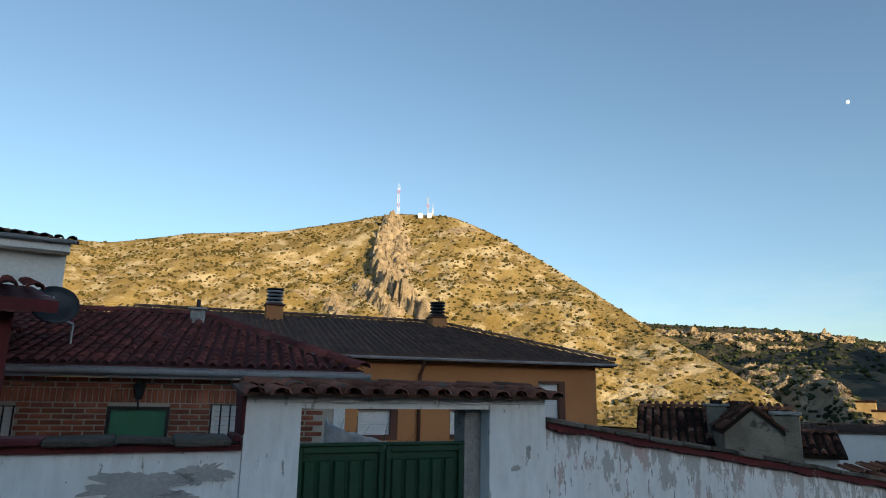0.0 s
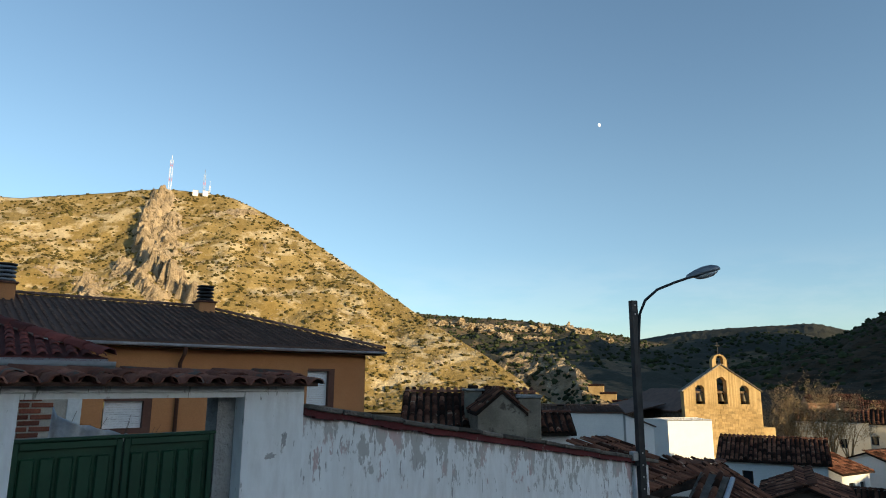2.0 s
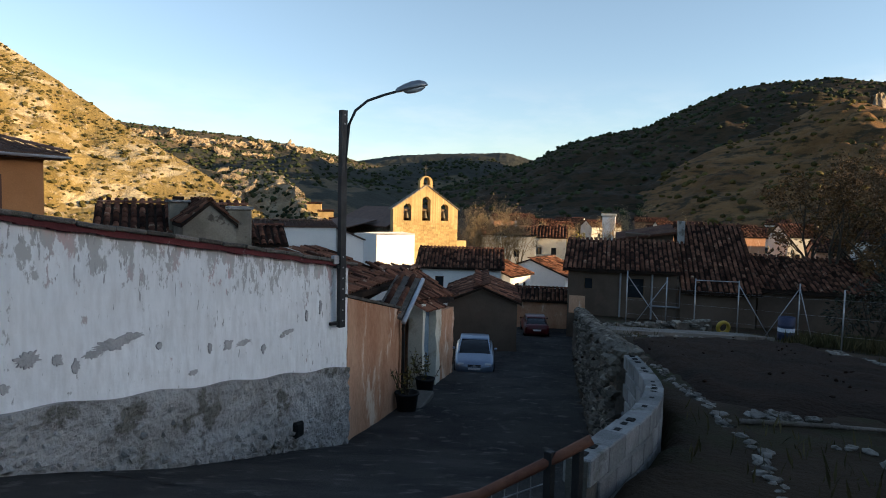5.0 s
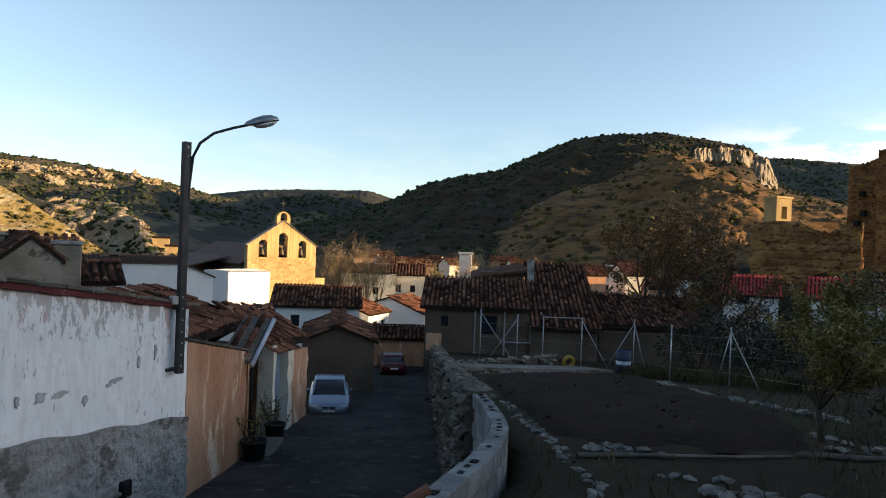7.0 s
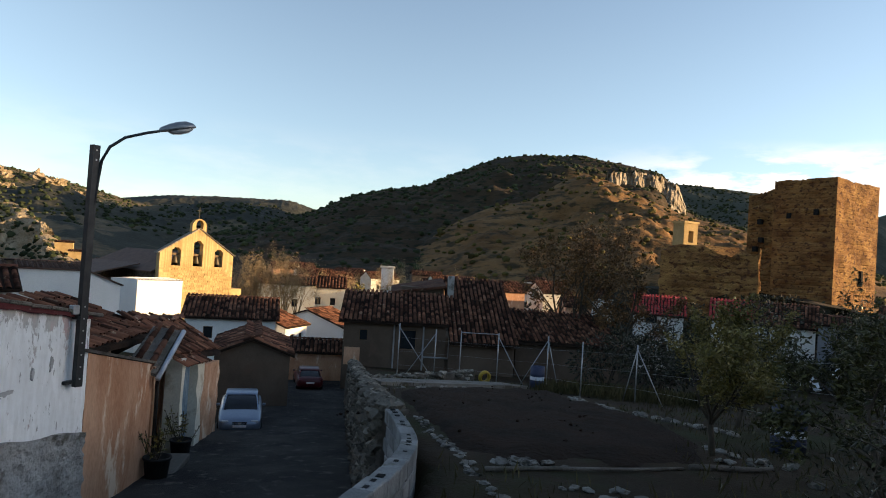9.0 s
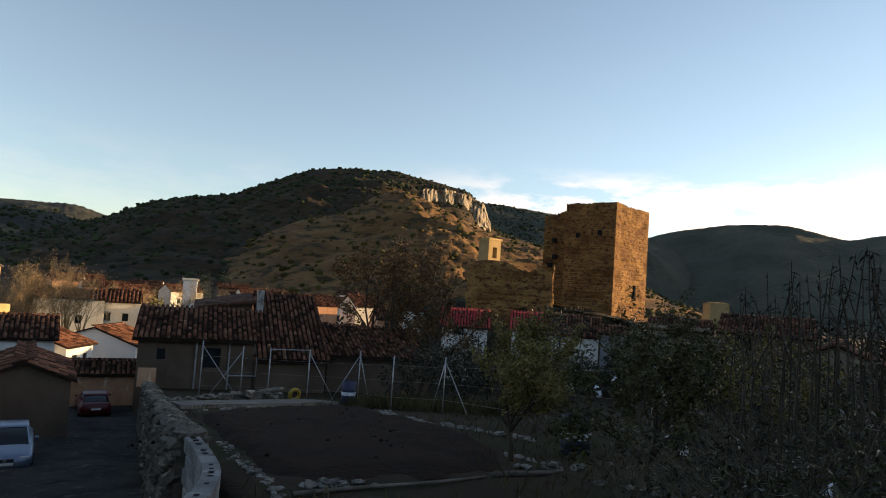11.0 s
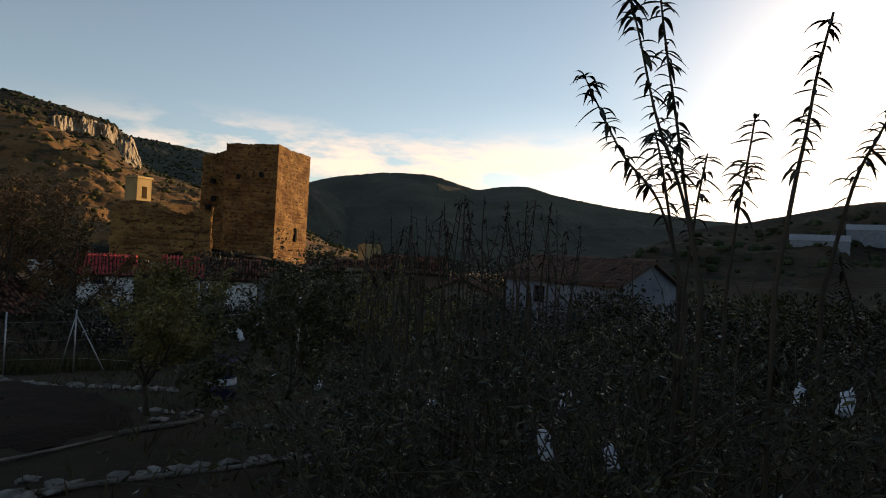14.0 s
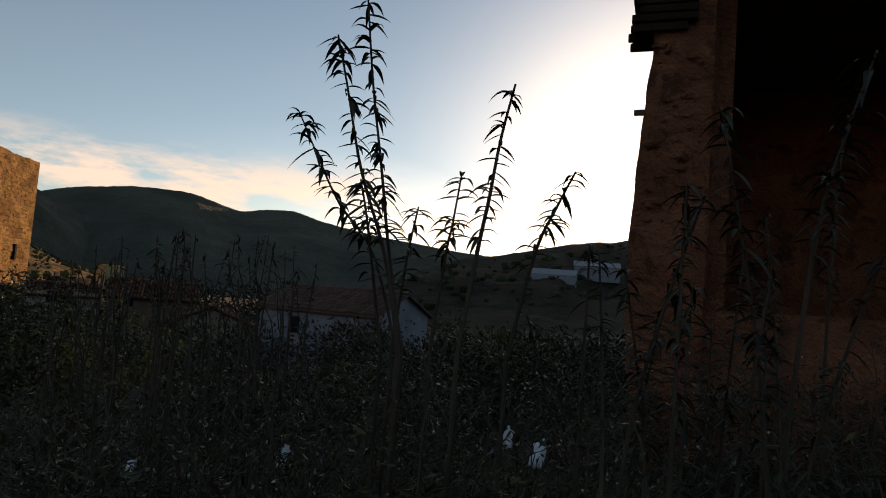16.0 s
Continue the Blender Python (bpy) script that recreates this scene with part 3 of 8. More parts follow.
def hill(name, crest, foot, material, label, n_az=240, n_s=60, power=1.15, relief=6.0, ridge=1.5, size=60.0, seed=0, behind=0.45, bend=0.0, terrace=0.0):
    """A hillside: crest of (azimuth, height angle, distance) and foot of (azimuth, distance, z), both seen from the village; relief in metres."""
    az0, az1 = crest[0][0], crest[-1][0]

    def place(az, s):
        wob = az + 5.0 * (1 - min(s, 1)) * noise.noise((az * 0.12 + seed, s * 2.2, seed)) + bend * (1 - min(s, 1)) ** 1.5
        wob = min(max(wob, az0), az1)
        rc, el = crest_at(crest, wob if s < 1 else az, 2), crest_at(crest, wob if s < 1 else az, 1)
        zc = 1.6 + rc * math.tan(radians(el))
        rf, zf = crest_at(foot, az, 1), crest_at(foot, az, 2)
        r = rf + (rc - rf) * s
        if s <= 1:
            z = zf + (zc - zf) * s ** power
            amp = relief * min(1, 4 * s) * min(1, 3.0 * (1 - s) + 0.12) * min(1, max(zc - zf, 0) / (9 * relief))
        else:
            z = zc - (zc - zf + 20) * ((s - 1) / behind) ** 1.3
            amp = ridge
        x, y = r * math.sin(radians(az)), r * math.cos(radians(az))
        q = Vector((x / size + seed, y / size, 0.3 * seed))
        z += amp * noise.fractal(q, 0.9, 2.1, 5)
        if terrace and s <= 1:
            g = (z + 3 * noise.noise((x / 70, y / 70, 4))) / terrace % 1
            z += terrace * 0.55 * (g * g * (3 - 2 * g) - g) * min(1, 5 * (1 - s))
        if s > 0.8:
            z += ridge * 0.5 * noise.noise((x / 9, y / 9, seed))
        return x, y, z

    HILLS[name] = (place, az0, az1)
    verts, faces = [], []
    svals = [k / n_s for k in range(n_s + 1)] + [1 + behind * q for q in (0.15, 0.4, 1.0)]
    m = len(svals)
    for i in range(n_az + 1):
        az = az0 + (az1 - az0) * i / n_az
        verts += [place(az, s) for s in svals]
    for i in range(n_az):
        for j in range(m - 1):
            a = i * m + j
            faces.append((a, a + m, a + m + 1, a + 1))
    me = bpy.data.meshes.new(name)
    me.from_pydata(verts, [], faces)
    me.polygons.foreach_set("use_smooth", [True] * len(faces))
    me.materials.append(material)
    return tagged(new(name, me), label, "hill", kind="structure")


def scatter(hill_name, count, r0, r1, seed, lo=0.03, hi=1.0, sink=0.3, dense=None):
    place, a0, a1 = HILLS[hill_name]
    rnd = random.Random(seed)
    out = []
    azs = [a0 + (a1 - a0) * k / 60 for k in range(61)]
    near, far = ([math.hypot(*place(a, e)[:2]) for a in azs] for e in (0.0, 1.0))
    room = [(f - n) * (f + n) for n, f in zip(near, far)]
    most = max(room)
    while len(out) < count:
        az, s = rnd.uniform(a0, a1), rnd.uniform(lo, hi)
        if rnd.random() * most > float(np.interp(az, azs, room)):
            continue
        if dense and rnd.random() > dense(az, s):
            continue
        x, y, z = place(az, s)
        r = rnd.uniform(r0, r1) * rnd.uniform(0.6, 1.2)
        out.append((x, y, z + r * sink, r))
    return out


hill("hill_1", [(-60, 9.5, 700), (-34.5, 11.16, 650), (-30.8, 10.9, 640), (-26.9, 11.0, 620), (-21.6, 12.35, 600), (-13.8, 13.25, 580), (-8, 14.5, 565), (-3.9, 15.3, 550), (1.2, 15.2, 530), (6.3, 13.05, 500), (11.2, 10.15, 460), (15.9, 6.95, 410), (20.2, 4.3, 375), (24.3, 1.85, 345), (28.1, -0.9, 325), (31, -2.6, 310)],
     [(-60, 300, -8), (-20, 300, -9), (5, 290, -10), (20, 285, -12), (27, 285, -14), (31, 285, -15)], HILL_GOLD, "steep sunlit hillside of golden grass and scattered shrubs", n_az=420, n_s=110, power=1.1, relief=8, ridge=1.0, size=50, seed=2)
hill("hill_2", [(10, 6.2, 1250), (18.3, 5.8, 1230), (24.7, 5.4, 1200), (29.3, 4.92, 1180), (33, 4.3, 1150), (36.9, 3.5, 1120), (40, 3.0, 1100), (46, 1.2, 1000)], [(10, 420, -14), (30, 420, -14), (46, 500, -14)], HILL_FAR,
     "far scrub ridge with pale rock bands in evening sun", relief=22, ridge=3, size=110, seed=5)
hill("hill_3", [(23, 0.5, 400), (24.2, 1.8, 395), (25.2, 2.5, 390), (27.4, 2.4, 380), (30.2, 2.5, 370), (31.1, 1.3, 360), (32.3, 0.2, 350), (33, -0.8, 340), (34.5, -1.6, 330), (40, -2.2, 300)], [(23, 370, 2), (25, 350, -3), (27.5, 335, -9), (30, 318, -13), (33, 270, -12), (40, 230, -12)], HILL_ROCK,
     "low rocky spur of pale stone above the village", n_az=160, n_s=60, relief=9, ridge=2.2, size=22, seed=7, power=0.8)
# extra ridge for the valley's shaded band, the shade put into its colour
hill("hill_10", [(21, 1.6, 820), (24.5, 2.5, 810), (25.6, 3.1, 800), (27.4, 3.4, 800), (29.7, 3.5, 800), (31.1, 4.0, 800), (32.5, 4.1, 800), (33.9, 3.45, 820), (35.4, 2.8, 840), (37.3, 2.85, 860), (39.8, 3.35, 880), (41.7, 3.6, 900), (44.7, 3.9, 920), (48, 3.9, 940), (53, 2.6, 950)],
     [(21, 480, -14), (53, 520, -14)], HILL_SHADED, "valley side below the far ridge, dark with painted shade", relief=10, ridge=3, size=70, seed=21)
hill("hill_4", [(33, 3.0, 2000), (36.8, 3.6, 1950), (39.8, 4.1, 1900), (43.7, 4.37, 1850), (47.6, 4.45, 1800), (49.5, 4.6, 1780), (51.5, 4.0, 1750), (56, 3.0, 1700)], [(33, 900, -14), (56, 900, -14)], HILL_SHADED,
     "distant low mountain ridge in painted shade with a sunlit edge", relief=30, ridge=4, size=160, seed=9)
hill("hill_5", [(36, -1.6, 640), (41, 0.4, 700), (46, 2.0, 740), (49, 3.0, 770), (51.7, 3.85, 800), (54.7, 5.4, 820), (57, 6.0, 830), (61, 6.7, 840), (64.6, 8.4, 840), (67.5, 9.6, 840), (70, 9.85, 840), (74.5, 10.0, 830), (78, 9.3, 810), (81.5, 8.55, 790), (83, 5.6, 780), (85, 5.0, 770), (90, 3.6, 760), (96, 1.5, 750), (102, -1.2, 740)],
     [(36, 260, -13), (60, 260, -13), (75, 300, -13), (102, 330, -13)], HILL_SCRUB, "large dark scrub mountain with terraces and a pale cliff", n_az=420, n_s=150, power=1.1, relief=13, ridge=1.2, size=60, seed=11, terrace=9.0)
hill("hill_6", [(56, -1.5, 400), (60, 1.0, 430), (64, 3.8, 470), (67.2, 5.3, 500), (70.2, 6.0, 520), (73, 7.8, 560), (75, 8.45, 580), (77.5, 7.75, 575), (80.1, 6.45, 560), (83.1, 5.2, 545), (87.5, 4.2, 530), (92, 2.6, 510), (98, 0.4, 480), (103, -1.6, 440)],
     [(56, 240, -13), (75, 220, -13), (103, 240, -13)], HILL_SPUR, "rounded spur of the mountain, coloured warm for low sun", n_az=260, n_s=120, power=1.0, relief=11, ridge=0.8, size=38, seed=13, bend=-9.0, terrace=7.0)
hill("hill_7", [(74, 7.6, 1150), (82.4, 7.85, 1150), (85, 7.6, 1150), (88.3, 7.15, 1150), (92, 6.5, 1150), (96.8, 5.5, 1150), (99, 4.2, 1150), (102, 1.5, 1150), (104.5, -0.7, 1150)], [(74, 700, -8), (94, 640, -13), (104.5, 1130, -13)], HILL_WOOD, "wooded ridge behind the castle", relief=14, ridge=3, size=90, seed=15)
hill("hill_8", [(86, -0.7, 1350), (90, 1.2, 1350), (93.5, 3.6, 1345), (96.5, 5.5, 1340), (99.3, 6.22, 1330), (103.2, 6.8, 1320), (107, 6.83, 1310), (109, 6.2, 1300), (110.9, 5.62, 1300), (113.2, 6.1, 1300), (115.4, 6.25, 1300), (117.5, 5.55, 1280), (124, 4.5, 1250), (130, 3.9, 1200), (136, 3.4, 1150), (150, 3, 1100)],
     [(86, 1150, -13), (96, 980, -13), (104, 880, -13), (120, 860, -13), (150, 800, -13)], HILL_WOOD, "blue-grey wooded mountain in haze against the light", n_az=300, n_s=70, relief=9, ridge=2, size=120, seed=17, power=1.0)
# past azimuth 145 the crest is unseen, raised to shade lane and houses
hill("hill_9", [(118, -1.6, 300), (124, 0.8, 340), (128, 2.6, 370), (130, 3.3, 380), (133.5, 3.87, 400), (136, 4.4, 400), (139, 5.2, 420), (142, 5.5, 560), (144.4, 5.7, 690), (145.0, 6.1, 700), (145.6, 7.2, 700), (146.1, 8.4, 700), (147, 9.0, 700), (149, 9.2, 690), (153, 10.5, 390), (162, 10.5, 380), (175, 8, 360), (215, 6, 380), (250, 6, 420), (280, 6, 500), (300, 7, 700)],
     [(118, 230, -12), (140, 220, -10), (170, 120, -4), (230, 110, -2), (300, 160, -6)], HILL_SCRUB, "bushy slope that hides the low sun from the lane", n_az=220, n_s=40, relief=5, ridge=1.5, size=45, seed=19)

# shrubs on the hillsides
lumps("hill_shrubs", SHRUB, scatter("hill_1", 15000, 0.5, 1.5, 21, 0.02, 1.0, dense=lambda az, s: 0.25 + 0.75 * max(0, noise.noise((az * 0.25, s * 7, 4)) + 0.45)), label="low round juniper and thyme bushes on the golden slope", category="shrubs")
lumps("mountain_shrubs", PINE, scatter("hill_5", 3000, 1.2, 3.2, 22, 0.1, 1.02, dense=lambda az, s: 0.15 + 0.85 * s * s), label="dark junipers and pines over the mountain", category="shrubs")
lumps("spur_shrubs", SHRUB, scatter("hill_6", 900, 1.0, 2.4, 23), label="low bushes on the sunlit spur", category="shrubs")
lumps("far_shrubs", PINE, scatter("hill_2", 3200, 1.5, 3.5, 24, 0.4) + scatter("hill_3", 500, 0.8, 2, 25) + scatter("hill_10", 1500, 1.5, 3.5, 28) + scatter("hill_7", 2200, 1.2, 2.8, 26, 0.3, dense=lambda az, s: 1.0 if az < 95 else 0.0) + scatter("hill_9", 1700, 1.2, 3.2, 27, 0.3, 0.93), label="dark bushes on the far ridges", category="shrubs")


rocks_near = scatter("hill_1", 7500, 0.35, 1.0, 61, 0.02, 1.0, 0.1, dense=lambda az, s: 0.2 + 0.8 * max(0, noise.noise((az * 0.3, s * 8, 9)) + 0.4))
lumps("hill_rocks", HILL_ROCK, rocks_near, squash=0.6, seed=8, label="pale loose rocks between the bushes of the slope", category="rocks")


def crags(name, hill_name, spots, material, label, seed):
    """Broken rock ribs standing out of a slope: (azimuth, s, width, height) each a bundle of jagged blocks."""
    rnd = random.Random(seed)
    place = HILLS[hill_name][0]
    bm = bmesh.new()
    for az, s, w, h in spots:
        for k in range(11):
            x, y, z = place(az + rnd.gauss(0, w * 0.05), s + rnd.gauss(0, 0.012))
            vs = bmesh.ops.create_icosphere(bm, subdivisions=3, radius=1)["verts"]
            hh, ww = h * rnd.uniform(0.3, 0.75), w * rnd.uniform(0.3, 0.7)
            q = Matrix.Rotation(rnd.uniform(-0.9, 0.9), 3, "X") @ Matrix.Rotation(rnd.uniform(0, 6), 3, "Z")
            for v in vs:
                c = v.co.copy()
                k2 = 1 + 0.6 * noise.noise(c * 1.6 + Vector((az * 3, s * 50, k * 7.3))) + 0.55 * noise.cell(c * 2.3 + Vector((az * 5, k * 3.1, s * 40)))
                c = q @ Vector((c.x * ww * k2, c.y * ww * 0.8 * k2, c.z * hh * k2))
                v.co = c + Vector((x, y, z + hh * 0.2))
    return part(name, bm, material, None, label, kind="structure")


def rock_patch(name, hill_name, az0, az1, s0, s1, n, m, height, label):
    """Jagged bare rock breaking through a slope: a fine skin that rises where height(az, s, x, y) is positive and sinks elsewhere."""
    place = HILLS[hill_name][0]
    verts, faces, keep = [], [], []
    for i in range(n + 1):
        for j in range(m + 1):
            az, q = az0 + (az1 - az0) * i / n, s0 + (s1 - s0) * j / m
            x, y, z = place(az, q)
            h = height(az, q, x, y)
            keep.append(h > -1.2)
            verts.append((x, y, z + h))
    for i in range(n):
        for j in range(m):
            a = i * (m + 1) + j
            f = (a, a + m + 1, a + m + 2, a + 1)
            if any(keep[k] for k in f):
                faces.append(f)
    me = bpy.data.meshes.new(name)
    me.from_pydata(verts, [], faces)
    me.materials.append(HILL_ROCK)
    return tagged(new(name, me), label, "rock", kind="structure")


def jag(x, y, size, seed):
    """Broken blocks: stepped and ridged noise, about 0 to 1."""
    a = 1 - abs(noise.noise((x / size, y / size, seed)))
    c = noise.cell((x / size * 1.9 + 3 * noise.noise((x / size, y / size, 5)), y / size * 1.9, seed))
    return 0.45 * a + 0.55 * c


RIBS = [([0.3, 0.4, 0.5, 0.6, 0.7, 0.8, 0.9, 0.95], [0.6, -2.6, -4.4, -5.4, -5.5, -5.1, -4.5, -4.3], 0.3, 0.95, 15),
        ([0.3, 0.36, 0.45, 0.52], [-8.2, -8.9, -9.2, -9.3], 0.3, 0.52, 9),
        ([0.28, 0.4, 0.5, 0.58], [-2.2, -5.0, -6.4, -7.0], 0.28, 0.58, 9),
        ([0.55, 0.7, 0.82], [-3.6, -3.7, -3.4], 0.52, 0.84, 8)]


def rib_height(az, q, x, y):
    best = -3.0
    for ss, aa, lo, hi, top in RIBS:
        if not lo - 0.02 < q < hi + 0.02:
            continue
        r = math.hypot(x, y)
        d = radians(az - float(np.interp(q, ss, aa))) * r + 5 * noise.noise((q * 45, top, 1)) + 3.0 * noise.noise((x / 9, y / 9, top)) + 1.5 * noise.noise((x / 4, y / 4, top + 2))
        ends = min(1, (q - lo + 0.02) / 0.05, (hi + 0.02 - q) / 0.05)
        fall = 1 + d / 5.5 if d < 0 else 1 - d / (15 + 7 * noise.noise((x / 14, y / 14, 8)))
        best = max(best, top * ends * (0.35 + 0.75 * jag(x, y, 11, top)) * fall - 1.6 + 2.6 * (jag(x, y, 8, 3) - 0.5) + 1.6 * noise.noise((x / 4.5, y / 4.5, 6)))
    return best


rock_patch("crag_1", "hill_1", -11.5, 4, 0.26, 0.98, 190, 300, rib_height, "jagged limestone ribs standing out of the slope")
rock_patch("crag_2", "hill_3", 23.5, 36, 0.15, 1.0, 220, 110, lambda az, q, x, y: 4.6 * jag(x, y, 15, 4) + 1.3 * jag(x, y, 5, 6) - 3.1, "broken limestone outcrops on the low spur")
rock_patch("crag_4", "hill_1", -34, 22, 0.2, 0.97, 420, 150, lambda az, q, x, y: 5 * noise.noise((x / 26, y / 26, 12)) + 2.2 * jag(x, y, 7, 4) - 3.6, "pale rock slabs showing through the golden grass")
tagged(crags("crag_3", "hill_2", [(20 + 1.4 * k, 0.72 + 0.12 * math.sin(k * 1.7), 16, 7) for k in range(12)], HILL_ROCK, "", 35), "pale rock bands on the far ridge", "rock")


def cliff_band():
    """The cliff under the mountain's shoulder: an upright band of buttresses."""
    bm = bmesh.new()
    n, m, rows = 110, 18, []
    for i in range(n + 1):
        f = i / n
        az = 76.7 + 6.5 * f
        d = 610 + 80 * f
        top = 1.6 + d * math.tan(radians(float(np.interp(f, [0, 0.4, 0.68, 0.9, 1], [8.9, 9.0, 8.6, 7.9, 5.9]))))
        low = 1.6 + d * math.tan(radians(4.8))
        col = []
        for j in range(m + 1):
            g = j / m
            b = 9 * noise.noise((f * 9, g * 1.6, 2)) + 5 * noise.noise((f * 27, g * 4, 5)) + 2.5 * noise.noise((f * 70, g * 9, 6)) + 26 * g - (2.5 if math.sin(g * 14 + 3 * noise.noise((f * 6, 0, 1))) > 0.5 else 0)
            a = radians(az)
            col.append(bm.verts.new(((d + b) * math.sin(a), (d + b) * math.cos(a), low + (top - low) * g + (2.5 * noise.noise((f * 30, 3, 1)) if j == m else 0))))
        col.append(bm.verts.new(((d + 170) * math.sin(a), (d + 170) * math.cos(a), top + 2)))
        rows.append(col)
    for i in range(n):
        for j in range(m + 1):
            bm.faces.new((rows[i][j], rows[i + 1][j], rows[i + 1][j + 1], rows[i][j + 1]))
    return tagged(part("cliff", bm, CLIFF, None), "pale limestone cliff below the mountain's shoulder", "cliff", kind="structure")


cliff_band()

# the moon
bmx = bmesh.new()
bmesh.ops.create_uvsphere(bmx, u_segments=20, v_segments=12, radius=11)
for vert in bmx.verts:
    vert.co.x *= 0.72
moon = part("moon", bmx, MOON, None, smooth=True)
moon.location = Vector((51832, 76659, 36950)).normalized() * 3900
moon.rotation_euler = (0, 0, radians(-34))
tagged(moon, "pale waxing daytime moon in clear sky", "moon", kind="structure")


# ---- the white boundary wall, its gate and copings ----
WALL_AT = pose(-1.47, 5.46, 0, 0, 0, 23.9)


def wall_top(x):
    return 1.345 - 0.15 * (x - 2.96)


def wall_face(u0, u1, bottom, top, y, thick, n, m, amp=0.012, seed=0, freq=1.3):
    """An uneven plastered slab between two sloping lines."""
    bm = bmesh.new()
    front, rear = [], []
    for i in range(n + 1):
        u = u0 + (u1 - u0) * i / n
        b, t = bottom(u), top(u)
        cf, cr = [], []
        for j in range(m + 1):
            z = b + (t - b) * j / m
            d = amp * noise.fractal((u * freq, z * freq, seed), 0.7, 2, 5)
            cf.append(bm.verts.new((u, y - d, z)))
            cr.append(bm.verts.new((u, y + thick, z)))
        front.append(cf)
        rear.append(cr)
    for i in range(n):
        for j in range(m):
            bm.faces.new((front[i][j], front[i + 1][j], front[i + 1][j + 1], front[i][j + 1]))
            bm.faces.new((rear[i + 1][j], rear[i][j], rear[i][j + 1], rear[i + 1][j + 1]))
        bm.faces.new((front[i][m], front[i + 1][m], rear[i + 1][m], rear[i][m]))
    for c in (0, n):
        for j in range(m):
            q = (front[c][j], front[c][j + 1], rear[c][j + 1], rear[c][j])
            bm.faces.new(q if c == 0 else q[::-1])
    return bm


def base_of(u):
    return float(np.interp(u, [-9, 0, 3.5, 5.5, 9.7], [0.3, -0.55, -1.25, -1.95, -3.05])) - 0.15


def white_bottom(u):
    return -0.56 - 0.155 * (u - 3.5) + 0.02 * math.sin(u * 5)


wall = stand("wall_1", 0, 0, label="peeling whitewashed street wall with a grey cement foot", category="wall", kind="structure")
wall.matrix_basis = WALL_AT
part("plaster", wall_face(2.96, 9.7, white_bottom, lambda u: wall_top(u) - 0.04, 0, 0.3, 90, 24, 0.015, 1), WHITEWASH, wall, "flaking white limewash")
part("plinth", wall_face(2.96, 9.72, base_of, white_bottom, -0.05, 0.4, 260, 46, 0.055, 2, 3.2), PLINTH, wall, "rough grey cement foot with exposed stones")
part("pillar", wall_face(2.31, 2.955, lambda u: -1.3, lambda u: 1.5, -0.02, 0.42, 8, 20, 0.01, 3), CLEANWASH, wall)
part("pillar", wall_face(0.0, 0.47, lambda u: -0.9, lambda u: 1.5, -0.02, 0.42, 8, 20, 0.01, 4), CLEANWASH, wall)
part("lintel", boxes((0.0, 2.955, -0.022, 0.38, 1.5, 1.575), bevel=0.01), CLEANWASH, wall)
part("lintel_soffit", boxes((0.475, 2.305, -0.01, 0.36, 1.455, 1.498)), CLEANWASH, wall)
part("jamb", boxes((2.13, 2.305, 0.16, 0.4, -1.2, 1.45)), PLINTH, wall, "blue-grey gate jamb in shade")
part("plaster", wall_face(-9, -0.005, lambda u: base_of(u), lambda u: 1.17, 0.0, 0.3, 60, 20, 0.015, 5), WHITEWASH, wall)
# patches where the limewash has come away, thin flakes of mortar standing in shallow hollows
rnd = random.Random(5)


def flake(x, z, w, h, material, name, lift=0.003, n=60, ragged=0.5):
    """A thin ragged-edged patch on the wall's face."""
    bm = bmesh.new()
    ph = rnd.uniform(0, 100)
    ring = []
    for k in range(n):
        a = 2 * math.pi * k / n
        r = 1 + ragged * noise.fractal((math.cos(a) * 2.2 + ph, math.sin(a) * 2.2, ph), 0.4, 2.2, 6)
        r = max(r, 0.15)
        ring.append(bm.verts.new((x + w / 2 * r * math.cos(a), -0.016 - lift, z + h / 2 * r * math.sin(a))))
    back = [bm.verts.new((v.co.x, 0.02, v.co.z)) for v in ring]
    mid = bm.verts.new((x, -0.016 - lift, z))
    for k in range(n):
        bm.faces.new((ring[k], ring[(k + 1) % n], mid))
        bm.faces.new((ring[(k + 1) % n], ring[k], back[k], back[(k + 1) % n]))
    return part(name, bm, material, wall)


for fx, fz, fw, fh in ((3.2, -0.1, 0.3, 0.14), (3.75, -0.13, 0.22, 0.14), (4.05, -0.2, 0.1, 0.12), (4.7, -0.16, 0.5, 0.12), (4.95, -0.12, 0.3, 0.08), (4.45, -0.22, 0.2, 0.08), (4.25, -0.3, 0.08, 0.14), (6.55, -0.52, 0.16, 0.12), (6.85, -0.55, 0.26, 0.07), (7.9, -0.58, 0.26, 0.06), (7.75, -0.62, 0.1, 0.05),
                       (5.35, -0.3, 0.07, 0.08), (5.9, -0.75, 0.14, 0.06), (6.2, -0.5, 0.05, 0.12), (7.3, -0.72, 0.08, 0.1), (3.5, -0.35, 0.14, 0.08), (8.4, -0.4, 0.06, 0.16), (8.8, -0.3, 0.06, 0.2),
                       (-0.75, 0.86, 0.75, 0.22), (-0.3, 0.95, 0.4, 0.16), (-1.2, 0.72, 0.45, 0.12), (-0.5, 0.75, 0.4, 0.12), (-2.2, 0.9, 0.14, 0.1), (-1.9, 0.7, 0.1, 0.16), (2.6, 0.9, 0.1, 0.06), (2.75, 1.05, 0.06, 0.12)):
    flake(fx, fz, fw, fh, BARE, "bare_patch")
